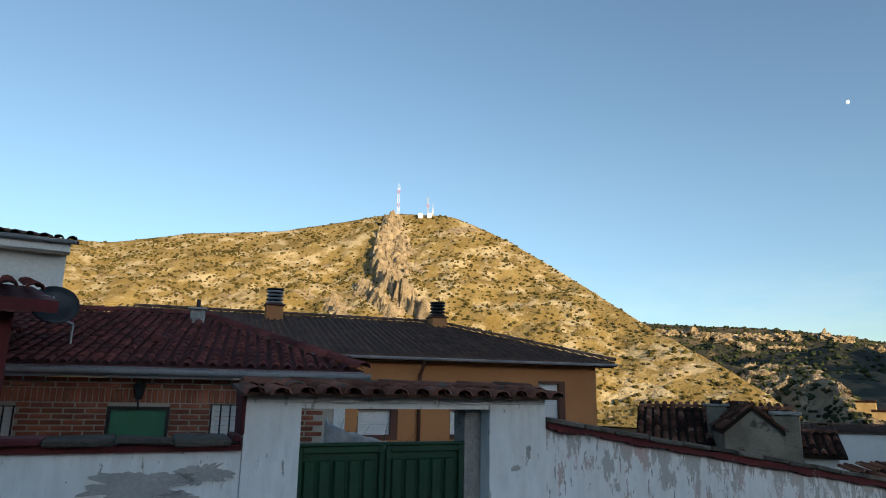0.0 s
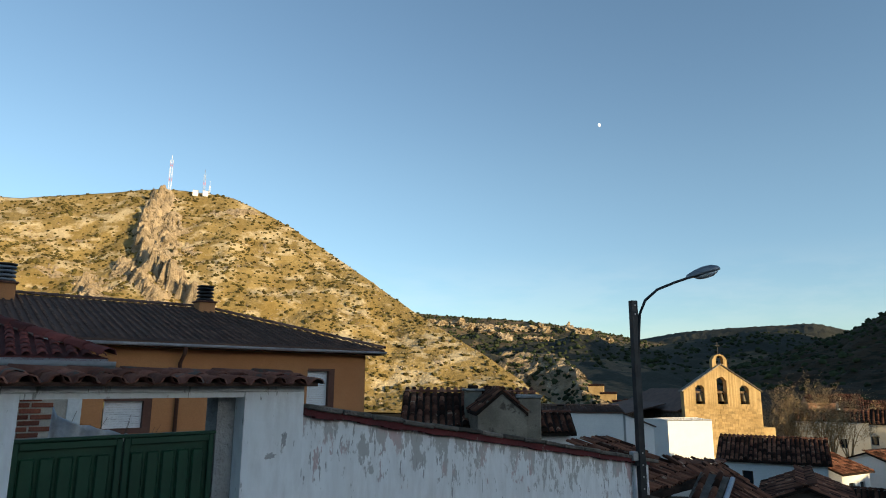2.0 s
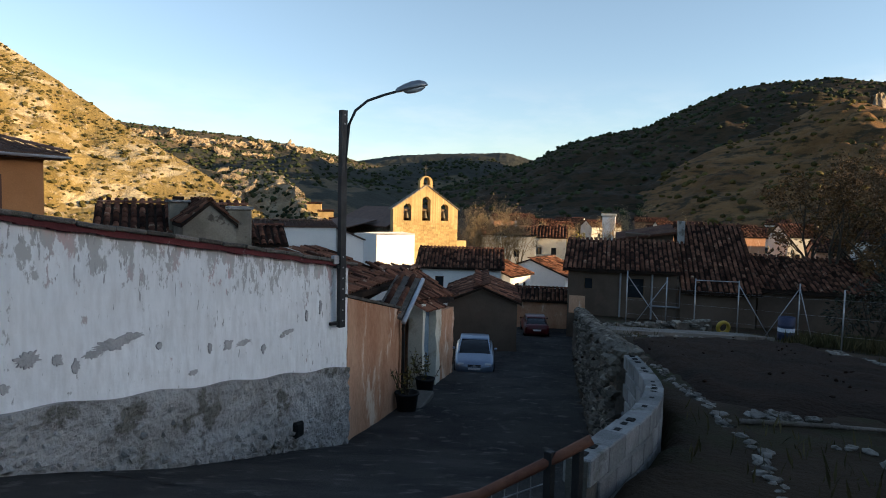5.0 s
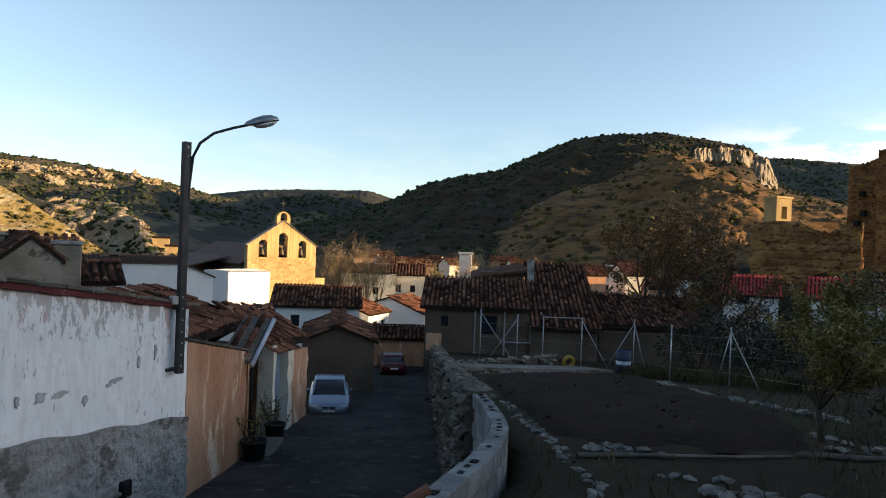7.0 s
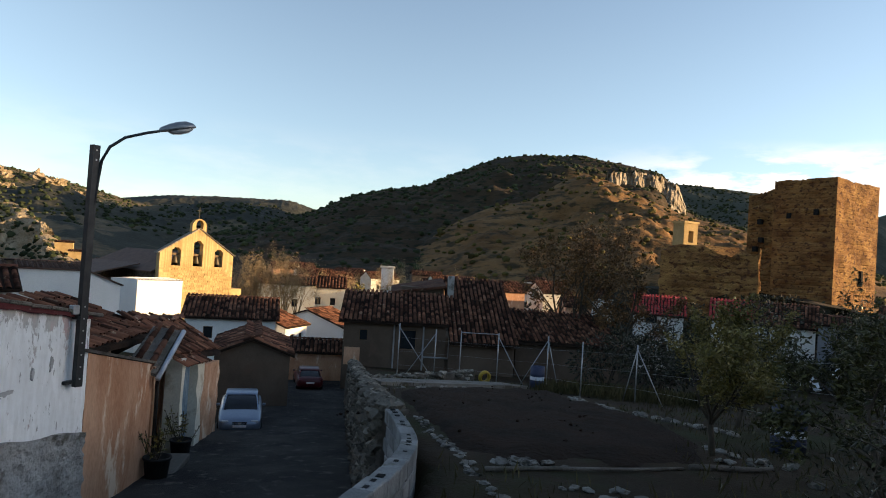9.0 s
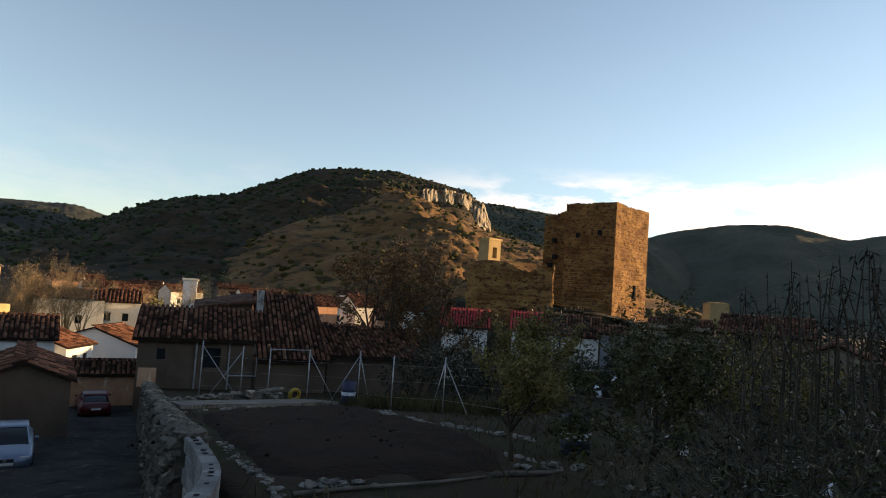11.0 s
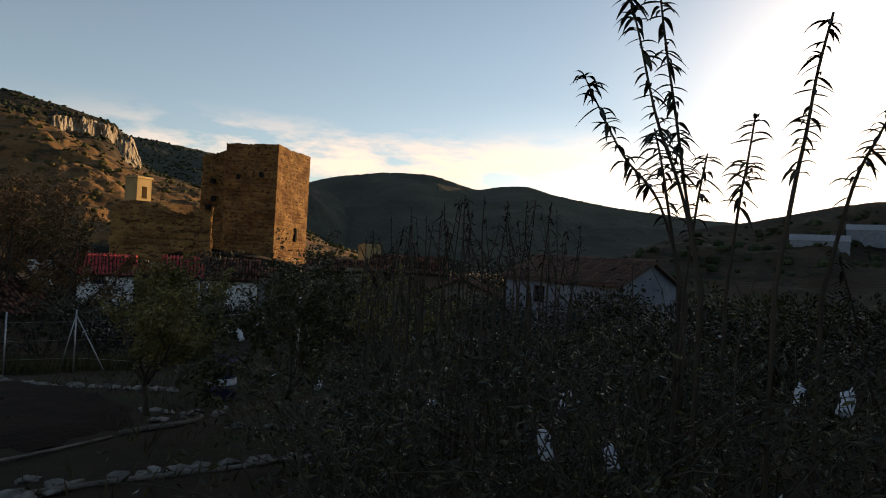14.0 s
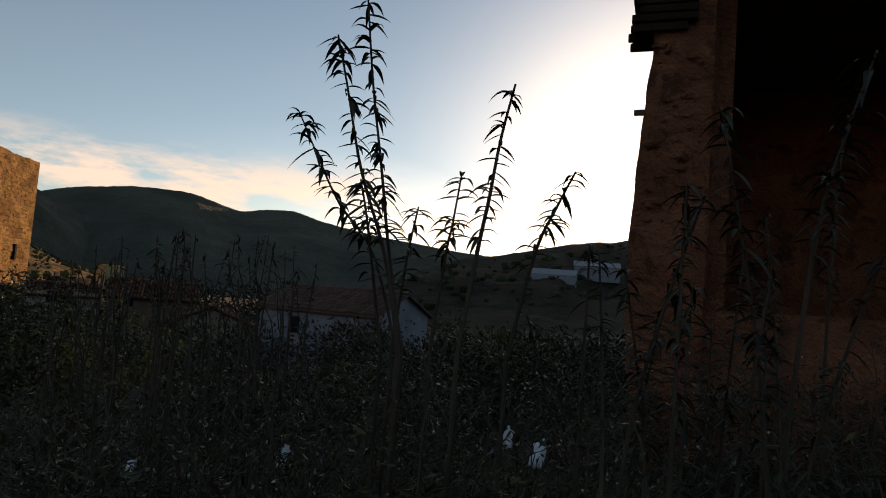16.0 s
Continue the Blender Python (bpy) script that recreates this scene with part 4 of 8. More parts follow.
# loose stones in the wall's foot, and a hollow's shade painted as a near-black box
stone_me = []
for k in range(5):
    bmx = bmesh.new()
    blob(bmx, (0, 0, 0), 1, random.Random(40 + k), 0.75, 2 if k < 2 else 1)
    stone_me.append(mesh_from("stone", bmx, STONE))
foot_me = []
for k in range(4):
    bmx = bmesh.new()
    blob(bmx, (0, 0, 0), 1, random.Random(50 + k), 0.75, 1)
    foot_me.append(mesh_from("stone", bmx, PLINTH))
for k in range(200):
    fx = rnd.uniform(3.0, 9.6)
    z = base_of(fx) + 0.15 + abs(rnd.gauss(0.15, 0.25))
    r = rnd.uniform(0.025, 0.075)
    if z < white_bottom(fx) - r:
        piece("stone", foot_me[k % 4], wall, pose(fx, -0.05, z, 0, 0, rnd.uniform(0, 360)) @ Matrix.Diagonal((r * 1.3, r * 0.5, r, 1)))
part("hollow", boxes((8.0, 8.22, -0.115, 0.0, -2.3, -2.05), bevel=0.03), INSIDE_SHADE, wall)

# copings: red-painted lip and weathered slabs
cop = stand("coping_1", 0, 0, label="weathered tile coping with a dark red painted edge", category="coping", kind="structure")
cop.matrix_basis = WALL_AT
u = 2.96
while u < 9.6:
    w = rnd.uniform(0.38, 0.5)
    z0, z1 = wall_top(u), wall_top(u + w)
    bmx = bmesh.new()
    box(bmx, 0, w - 0.012, -0.09, 0.36, 0.0, 0.055, bevel=0.012)
    for v in bmx.verts:
        v.co.z += 0.012 * noise.noise((v.co.x * 7 + u * 3, v.co.y * 9, 1))
    ob = part("coping_slab", bmx, COPING, cop)
    ob.matrix_basis = pose(u, 0, z0 - 0.01 + rnd.uniform(-0.008, 0.012), rnd.uniform(-2, 2), 8.5 + rnd.uniform(-1, 1), rnd.uniform(-1, 1))
    u += w
bmx = bmesh.new()
for i in range(60):
    a0, a1 = 2.96 + 6.7 * i / 60, 2.96 + 6.7 * (i + 1) / 60
    d = 0.075 + 0.03 * noise.noise((i * 0.35, 0, 0))
    for p in ((a0, a1),):
        q = [(p[0], -0.06, wall_top(p[0]) - d), (p[1], -0.06, wall_top(p[1]) - d), (p[1], -0.06, wall_top(p[1])), (p[0], -0.06, wall_top(p[0]))]
        f = [bmx.verts.new(c) for c in q]
        g = [bmx.verts.new((c[0], 0.05, c[2])) for c in q]
        bmx.faces.new(f)
        for k in range(4):
            bmx.faces.new((f[(k + 1) % 4], f[k], g[k], g[(k + 1) % 4]))
part("red_lip", bmx, RED_PAINT, cop, "flaking dark red paint")
cop2 = stand("coping_2", 0, 0, label="mossy mortar coping with a red painted end", category="coping", kind="structure")
cop2.matrix_basis = WALL_AT
u = -9.0
while u < -0.03:
    w = min(rnd.uniform(0.4, 0.55), -0.01 - u)
    bmx = bmesh.new()
    box(bmx, 0, w - 0.01, -0.12, 0.34, 0.0, 0.055, bevel=0.014)
    for v in bmx.verts:
        v.co.z += 0.03 * noise.noise((v.co.x * 6 + u * 3, v.co.y * 7, 4))
    ob = part("coping_slab", bmx, RED_PAINT if u < -1.75 or u > -0.1 else COPING, cop2)
    ob.matrix_basis = pose(u, 0, 1.175 + rnd.uniform(-0.012, 0.015), rnd.uniform(-3, 3), rnd.uniform(-1.5, 1.5), 0)
    u += w
part("red_lip", boxes((-9, -0.01, -0.05, 0.05, 1.12, 1.172)), RED_PAINT, cop2)
part("red_edge", boxes((-0.035, 0.0, -0.06, 0.3, 1.24, 1.62), bevel=0.01), RED_PAINT, cop2, "dark red painted pillar edge")

# the little roof over the gate
hood = stand("gate_roof", 0, 0, label="row of old clay tiles over the gate", category="roof", kind="structure")
hood.matrix_basis = WALL_AT @ Matrix.Translation((0, 0, -0.1))
part("bed", slab(bmesh.new(), [(-0.06, -0.16, 1.69), (3.02, -0.16, 1.69), (3.02, 0.5, 1.76), (-0.06, 0.5, 1.76)], 0.035), TILE_BROWN, hood)
gate_tile = tile_mesh("roof_tile", TILE_GATE, 0.44, 0.092)
gate_pan = tile_mesh("pan_tile", TILE_GATE, 0.44, 0.085)
for i in range(15):
    for k in range(2):
        x = 0.04 + i * 0.208
        piece("roof_tile", gate_tile, hood, pose(x + rnd.uniform(-0.012, 0.012), -0.25 + k * 0.34, 1.672 + k * 0.04 + rnd.uniform(0, 0.014), 5, rnd.uniform(-3, 3), rnd.uniform(-3, 3)))
        if i < 14:
            piece("pan_tile", gate_pan, hood, pose(x + 0.104, -0.21 + k * 0.34, 1.735 + k * 0.04, 5, 180, rnd.uniform(-2, 2)) @ Matrix.Translation((0, 0, 0)))
for i in range(7):
    piece("ridge_tile", gate_tile, hood, pose(0.02 + i * 0.43, 0.42, 1.755 + rnd.uniform(0, 0.01), 0, 0, -90 + rnd.uniform(-2, 2)) @ pose(0, 0, 0))

# the green double gate
gate = stand("gate", 0, 0, label="dark green sheet-metal double gate with raised panels, closed", category="gate")
gate.matrix_basis = WALL_AT
for side, (a, b) in enumerate(((0.5, 1.31), (1.325, 2.12))):
    leaf = part("leaf", boxes((a, b, 0.2, 0.215, -1.15, 1.09)), GATE_GREEN, gate)
    part("frame", boxes((a, a + 0.05, 0.165, 0.2, -1.15, 1.12), (b - 0.05, b, 0.165, 0.2, -1.15, 1.12), (a + 0.05, b - 0.05, 0.165, 0.2, 1.06, 1.12), (a + 0.05, b - 0.05, 0.165, 0.2, 0.04, 0.1), bevel=0.006), GATE_GREEN, leaf)
    n = 5
    for k in range(n):
        x0 = a + 0.06 + k * (b - a - 0.12) / n
        x1 = x0 + (b - a - 0.12) / n - 0.025
        part("panel", boxes((x0, x1, 0.178, 0.2, 0.13, 1.0), bevel=0.015), GATE_GREEN, leaf)
        part("panel", boxes((x0, x1, 0.178, 0.2, -1.05, 0.01), bevel=0.015), GATE_GREEN, leaf)
part("top_bar", boxes((0.47, 2.13, 0.15, 0.22, 1.122, 1.15), bevel=0.006), GATE_GREEN, gate)
part("handle", boxes((1.25, 1.29, 0.11, 0.164, 0.0, 0.14), bevel=0.01), IRON, gate)

# bare twigs and a draped white sheet in the yard behind the gate
twig = bmesh.new()
for k in range(26):
    p = Vector((1.0 + rnd.uniform(-0.3, 1.0), 1.1 + rnd.uniform(0, 0.6), 0.0))
    pts, rr = [p.copy()], [0.008]
    d = Vector((rnd.uniform(-0.5, 0.8), rnd.uniform(-0.2, 0.2), 1)).normalized()
    for j in range(7):
        d = (d + Vector((rnd.uniform(-0.25, 0.35), rnd.uniform(-0.2, 0.2), -0.1))).normalized()
        p = p + d * rnd.uniform(0.14, 0.24)
        pts.append(p.copy())
        rr.append(0.008 * (1 - j / 8))
    tube(twig, pts, rr, 4)
climber = part("climber", twig, BARK, None, smooth=True)
climber.matrix_basis = WALL_AT
tagged(climber, "bare brown climber twigs behind the gate", "plant")
bmx = bmesh.new()
g = [[bmx.verts.new((0.95 + 0.75 * i / 16 , 1.0 + 0.05 * math.sin(i * 1.3) + 0.06 * j / 8, 1.36 - 0.28 * (i / 16) ** 0.5 - 0.34 * j / 8 * (1 - 0.4 * i / 16) + 0.03 * noise.noise((i * 0.5, j * 0.6, 2)))) for j in range(9)] for i in range(17)]
for i in range(16):
    for j in range(8):
        bmx.faces.new((g[i][j], g[i + 1][j], g[i + 1][j + 1], g[i][j + 1]))
sheet = part("plastic_sheet", bmx, PLASTIC, None, smooth=True)
sheet.matrix_basis = WALL_AT
sheet.modifiers.new("thick", "SOLIDIFY").thickness = 0.01
tagged(sheet, "crumpled white plastic sheet hung behind the gate", "sheet")


# ---- street lamp on the wall ----
def street_lamp():
    e = stand("street_lamp", 7.04, 9.08, 0, 0, "dark steel street lamp bracketed to the white wall", "street lamp")
    post = part("post", boxes((-0.055, 0.055, -0.05, -0.035, -0.72, 2.98), (-0.055, -0.043, -0.035, 0.05, -0.72, 2.98), (0.043, 0.055, -0.035, 0.05, -0.72, 2.98)), DARK_STEEL, e)
    hole = boxes((-0.012, 0.012, -0.054, -0.05, -0.012, 0.012))
    hm = mesh_from("hole", hole, STEEL)
    for z in steps(-0.6, 0.5, 6) + [2.75, 2.9]:
        piece("bolt", hm, post, pose(0, 0, z))
    arm = bmesh.new()
    pts = [(0.0, -0.02, 1.7), (0.06, -0.04, 2.45), (0.08, -0.06, 2.75), (0.16, -0.12, 2.98), (0.34, -0.22, 3.16), (0.6, -0.36, 3.28), (0.87, -0.5, 3.38)]
    tube(arm, pts, [0.024] * 6 + [0.022], 8)
    part("arm", arm, DARK_STEEL, e, smooth=True)
    head = bmesh.new()
    lathe(head, [(0.03, -0.12), (0.06, -0.08), (0.095, 0.05), (0.115, 0.2), (0.105, 0.33), (0.06, 0.43), (0.02, 0.46)], sides=14)
    for v in head.verts:
        if v.co.y < -0.02:
            v.co.y = -0.02
    h = part("head", head, LAMP_GREY, e, "grey lamp housing", smooth=True)
    h.matrix_basis = look((0.87, -0.5, 3.38), (1.6, -0.88, 3.62)) @ pose(0, 0, 0, 180, 0, 0) @ pose(0, 0, 0, 0, 0, 180)
    bowl = bmesh.new()
    lathe(bowl, [(0.03, 0.02), (0.075, 0.08), (0.095, 0.2), (0.085, 0.32), (0.03, 0.41)], sides=14)
    for v in bowl.verts:
        v.co.y = min(v.co.y * 0.8, 0.0) - 0.021
    part("bowl", bowl, LAMP_GLASS, h, "clear lamp bowl", smooth=True)
    part("bracket", boxes((-0.09, 0.09, -0.03, 0.12, 0.3, 0.36), bevel=0.008), DARK_STEEL, e)
    part("bracket", boxes((-0.2, 0.05, 0.02, 0.12, -0.68, -0.63), bevel=0.008), DARK_STEEL, e)
    part("junction_box", boxes((-0.17, -0.06, -0.03, 0.08, 0.38, 0.52), bevel=0.01), STEEL, e, "small grey junction box")
    return e


street_lamp()


# ---- house parts ----
def frame_house(name, a, b, label, kind="", category="house"):
    """A house frame: x runs from a to b along the front, y away behind it, z is true height."""
    return stand(name, a[0], a[1], 0, math.degrees(math.atan2(b[1] - a[1], b[0] - a[0])), label, category, kind=kind)


def gutter(parent, x0, x1, y, z, r=0.07, material=None):
    bm = bmesh.new()
    n = 6
    prof = [(r * math.cos(math.pi + math.pi * k / n), r * math.sin(math.pi + math.pi * k / n)) for k in range(n + 1)]
    for q in (1.0, 0.86):
        va = [bm.verts.new((x0, y + p[0] * q, z + p[1] * q)) for p in prof]
        vb = [bm.verts.new((x1, y + p[0] * q, z + p[1] * q)) for p in prof]
        for k in range(n):
            bm.faces.new((va[k], va[k + 1], vb[k + 1], vb[k]))
    return part("gutter", bm, material or GUTTER, parent, "galvanised half-round gutter", smooth=True)


def window(parent, x0, x1, z0, z1, y=0.0, frame_mat=None, glass=None, shutter=0.0, bars=False, sill=True, depth=0.12):
    """A window in an opening: frame, pane or roller shutter, sill, and upright bars if it has them."""
    fm, t = frame_mat or WHITE, 0.045
    w = part("window", boxes((x0, x0 + t, y + depth - 0.05, y + depth, z0, z1), (x1 - t, x1, y + depth - 0.05, y + depth, z0, z1), (x0 + t, x1 - t, y + depth - 0.05, y + depth, z1 - t, z1), (x0 + t, x1 - t, y + depth - 0.05, y + depth, z0, z0 + t)), fm, parent)
    zs = z0 + t + (z1 - z0 - 2 * t) * (1 - shutter)
    if shutter < 1:
        part("pane", boxes((x0 + t, x1 - t, y + depth - 0.03, y + depth - 0.02, z0 + t, zs)), glass or GLASS_DARK, w)
    if shutter > 0:
        n = max(3, int((z1 - t - zs) / 0.06))
        for k in range(n):
            za, zb = zs + (z1 - t - zs) * k / n, zs + (z1 - t - zs) * (k + 1) / n
            part("slat", boxes((x0 + t, x1 - t, y + depth - 0.045, y + depth - 0.03, za + 0.004, zb), bevel=0.004), ROLLER, w)
    if sill:
        part("sill", boxes((x0 - 0.05, x1 + 0.05, y - 0.06, y + depth, z0 - 0.05, z0 - 0.002)), BROWN_TRIM if fm is BROWN_TRIM else WHITE, w)
    if bars:
        g = w
        for zr in (z0, z1 - 0.015):
            part("rail", boxes((x0 - 0.03, x1 + 0.03, y - 0.1, y - 0.085, zr, zr + 0.015)), IRON, w)
        n = max(4, int((x1 - x0) / 0.1))
        for k in range(n + 1):
            bm = bmesh.new()
            tube(bm, [(x0 + (x1 - x0) * k / n, y - 0.093, z0), (x0 + (x1 - x0) * k / n, y - 0.093, z1)], 0.011, 6)
            part("bar", bm, IRON, g)
    return w


# ---- brick house ----
brick_house = frame_house("brick_house", (-6.35, 7.85), (-1.15, 9.3), "single-storey brick house with a dark red tile roof")
BW = 5.36
HOLES = [(0.55, 1.32, 0.85, 1.36), (2.35, 3.1, 0.3, 1.36), (3.62, 4.22, 0.95, 1.40)]
bmx = bmesh.new()
wall_with_holes(bmx, -6, BW - 0.12, -2.2, 1.72, 0.02, 0.28, HOLES)
part("side_wall", boxes((BW - 0.4, BW - 0.12, 0.285, 7, -2.2, 1.72)), MORTAR, brick_house)
part("wall", bmx, MORTAR, brick_house, "mortar-jointed brick wall")
part("corner_strip", boxes((BW - 0.119, BW + 0.04, -0.01, 0.3, -2.2, 1.72)), WHITE, brick_house, "white rendered corner")
window(brick_house, *HOLES[0], y=0.02, frame_mat=WHITE, shutter=1.0, bars=True)
window(brick_house, *HOLES[2], y=0.02, frame_mat=WHITE, shutter=1.0, bars=True)
sh = part("shutter", boxes((2.37, 3.08, 0.05, 0.08, 0.32, 1.34)), SHUTTER_GREEN, brick_house, "closed green shutter")
part("shutter_frame", boxes((2.35, 2.39, 0.0, 0.05, 0.3, 1.36), (3.06, 3.1, 0.0, 0.05, 0.3, 1.36), (2.39, 3.06, 0.0, 0.05, 1.32, 1.36)), IRON, sh)
gutter(brick_house, -6, BW + 0.32, -0.33, 1.83, 0.075)
part("fascia", boxes((-6, BW + 0.25, -0.25, -0.22, 1.72, 1.86), (-6, BW + 0.2, -0.22, 0.0, 1.722, 1.75)), GUTTER, brick_house)
# hipped roof: eave at y -0.25, ridge at y 4
EZ, RZ, RY = 1.87, 2.96, 4.0
slope = Vector((0, RY + 0.25, RZ - EZ))
part("roof", slab(bmesh.new(), [(-6, -0.25, EZ), (BW + 0.25, -0.25, EZ), (BW - 2.3, RY, RZ), (-6, RY, RZ)], 0.06), TILE_RED, brick_house)
part("roof", slab(bmesh.new(), [(BW + 0.25, -0.25, EZ), (BW + 0.25, 8.2, EZ), (BW - 2.3, RY, RZ)], 0.06), TILE_RED, brick_house)
L = slope.length
tiled_plane("roof_tiles", brick_house, TILE_RED, (-6, -0.27, EZ + 0.01), (1, 0, 0), slope, BW + 6.25, L, 0.16, 0.27, r=0.058, clip=lambda a, b: a < BW + 6.25 - 2.55 * b / L, seed=2)
bmx = bmesh.new()
for k in range(13):
    f = k / 13
    p0 = Vector((BW + 0.25, -0.25, EZ + 0.05)).lerp(Vector((BW - 2.3, RY, RZ + 0.05)), f)
    d = Vector((-2.55, RY + 0.25, RZ - EZ)).normalized()
    s_ = Vector((0, 0, 1)).cross(d).normalized()
    up = d.cross(s_) * -1
    up = up if up.z > 0 else -up
    m_ = Matrix(((s_.x, d.x, up.x, p0.x), (s_.y, d.y, up.y, p0.y), (s_.z, d.z, up.z, p0.z), (0, 0, 0, 1)))
    add_tile(bmx, m_, 0.44, 0.12)
for k in range(26):
    add_tile(bmx, Matrix.Translation((BW - 2.3 - 0.34 * k, RY, RZ + 0.03)) @ Matrix.Rotation(radians(90), 4, "Z"), 0.42, 0.12)
part("ridge_tiles", bmx, TILE_RED, brick_house, smooth=True, kind="stuff")
ch = part("chimney", boxes((2.95, 3.2, 3.2, 3.45, 2.5, 3.0), (2.91, 3.24, 3.16, 3.49, 3.0, 3.04), bevel=0.01), PLINTH, brick_house, "small grey cement chimney")
vp = bmesh.new()
tube(vp, [(3.07, 3.32, 3.04), (3.07, 3.32, 3.2)], 0.04, 8)
part("pipe", vp, DARK_STEEL, ch)
for px_, py_ in ((0.6, 1.6), (2.6, 1.2)):
    part("vent_tile", boxes((px_, px_ + 0.2, py_, py_ + 0.25, EZ + 0.25 * py_ + 0.08, EZ + 0.25 * py_ + 0.2), bevel=0.03), TILE_RED, brick_house)
# wall lantern
lan = stand("wall_lantern", 0, 0, label="black iron wall lantern on the brick wall", category="lantern")
lan.matrix_basis = brick_house.matrix_basis @ Matrix.Translation((2.72, -0.1, 1.55))
bmx = bmesh.new()
lathe(bmx, [(0.035, -0.1), (0.05, -0.08), (0.075, 0.06), (0.08, 0.07)], sides=6)
part("glass", bmx, GLASS_DARK, lan)
bmx = bmesh.new()
lathe(bmx, [(0.09, 0.071), (0.05, 0.11), (0.02, 0.13), (0.01, 0.16)], sides=6)
part("cap", bmx, IRON, lan)
bmx = bmesh.new()
tube(bmx, [(0, 0, -0.1), (0.0, 0.04, -0.2), (0, 0.1, -0.22)], 0.012, 6)
part("bracket", bmx, IRON, lan)

# ---- orange house ----
oh = frame_house("orange_house", (-8.7, 17.55), (5.62, 22.6), "orange rendered house with a brown hipped tile roof")
OW = 15.18
OHOLES = [(6.9, 8.05, 0.25, 1.05), (9.85, 10.9, 0.25, 1.05), (12.95, 13.85, 0.75, 1.95)]
bmx = bmesh.new()
wall_with_holes(bmx, 0, OW, -4, 2.5, 0, 0.3, OHOLES)
part("side_wall", boxes((OW - 0.3, OW, 0.302, 9, -4, 2.5)), ORANGE, oh)
part("wall", bmx, ORANGE, oh, "orange rendered wall")
for h, (x0, x1, z0, z1) in enumerate(OHOLES):
    window(oh, x0 + 0.06, x1 - 0.12, z0 + 0.06, z1 - 0.02, y=0.05, frame_mat=ROLLER, shutter=1.0, sill=False)
    part("surround", boxes((x1 - 0.118, x1 + 0.1, -0.025, 0.2, z0 - 0.08, z1 + 0.06), (x0, x1 - 0.12, -0.025, 0.2, z0 - 0.08, z0 + 0.055), (x0, x1 - 0.12, -0.02, 0.1, z1 - 0.018, z1 + 0.06)), BROWN_TRIM, oh, "brown window surround")
gutter(oh, -0.5, OW + 0.5, -0.52, 2.62, 0.09)
part("fascia", boxes((-0.5, OW + 0.45, -0.43, -0.39, 2.5, 2.68), (-0.5, OW + 0.45, -0.39, 0.0, 2.5, 2.53)), BROWN_TRIM, oh)
bmx = bmesh.new()
tube(bmx, [(8.8, -0.5, 2.55), (8.8, -0.42, 2.35), (8.8, -0.1, 2.1), (8.8, -0.07, -3)], 0.055, 8)
part("downpipe", bmx, BROWN_TRIM, oh, smooth=True)
E2, R2, RY2 = 2.69, 4.3, 5.2
part("roof", slab(bmesh.new(), [(-0.5, -0.45, E2), (OW + 0.5, -0.45, E2), (OW - 4.1, RY2, R2), (-0.5, RY2, R2)], 0.08), TILE_BROWN, oh)
part("roof", slab(bmesh.new(), [(OW + 0.5, -0.45, E2), (OW + 0.5, 10.8, E2), (OW - 4.1, RY2, R2)], 0.08), TILE_BROWN, oh)
sl2 = Vector((0, RY2 + 0.45, R2 - E2))
L2 = sl2.length
tiled_plane("roof_tiles", oh, TILE_BROWN, (-0.5, -0.5, E2), (1, 0, 0), sl2, OW + 1, L2, 0.22, 0.3, clip=lambda a, b: a < OW + 1 - 4.6 * b / L2, seed=3, r=0.045)
bmx = bmesh.new()
for k in range(17):
    p0 = Vector((OW + 0.5, -0.45, E2 + 0.05)).lerp(Vector((OW - 4.1, RY2, R2 + 0.04)), k / 17)
    d = Vector((-4.6, RY2 + 0.45, R2 - E2)).normalized()
    s_ = Vector((0, 0, 1)).cross(d).normalized()
    up = d.cross(s_)
    up = up if up.z > 0 else -up
    add_tile(bmx, Matrix(((s_.x, d.x, up.x, p0.x), (s_.y, d.y, up.y, p0.y), (s_.z, d.z, up.z, p0.z), (0, 0, 0, 1))), 0.5, 0.13)
for k in range(32):
    add_tile(bmx, Matrix.Translation((OW - 4.1 - 0.34 * k, RY2, R2 + 0.03)) @ Matrix.Rotation(radians(90), 4, "Z"), 0.42, 0.13)
part("ridge_tiles", bmx, TILE_BROWN, oh, smooth=True, kind="stuff")


def round_cowl(parent, x, y, z, material, base_z):
    c = part("chimney", boxes((x - 0.3, x + 0.3, y - 0.3, y + 0.3, base_z, z), bevel=0.02), ORANGE, parent, "rendered chimney stack")
    part("cap_plate", boxes((x - 0.36, x + 0.36, y - 0.36, y + 0.36, z, z + 0.06), bevel=0.015), BROWN_TRIM, c)
    for k in range(4):
        bm = bmesh.new()
        zz = z + 0.08 + k * 0.13
        lathe(bm, [(0.27, zz), (0.31, zz + 0.02), (0.29, zz + 0.07), (0.25, zz + 0.09)], x, y, 16)
        part("cowl_ring", bm, material, c, smooth=True)
    bm = bmesh.new()
    lathe(bm, [(0.2, z + 0.06), (0.2, z + 0.58), (0.3, z + 0.585), (0.31, z + 0.63), (0.05, z + 0.66)], x, y, 16)
    part("cowl_core", bm, DARK_STEEL, c, smooth=True)


round_cowl(oh, 4.7, 4.4, 4.5, LAMP_GREY, 3.6)
round_cowl(oh, 11.0, 4.6, 4.42, DARK_STEEL, 3.6)

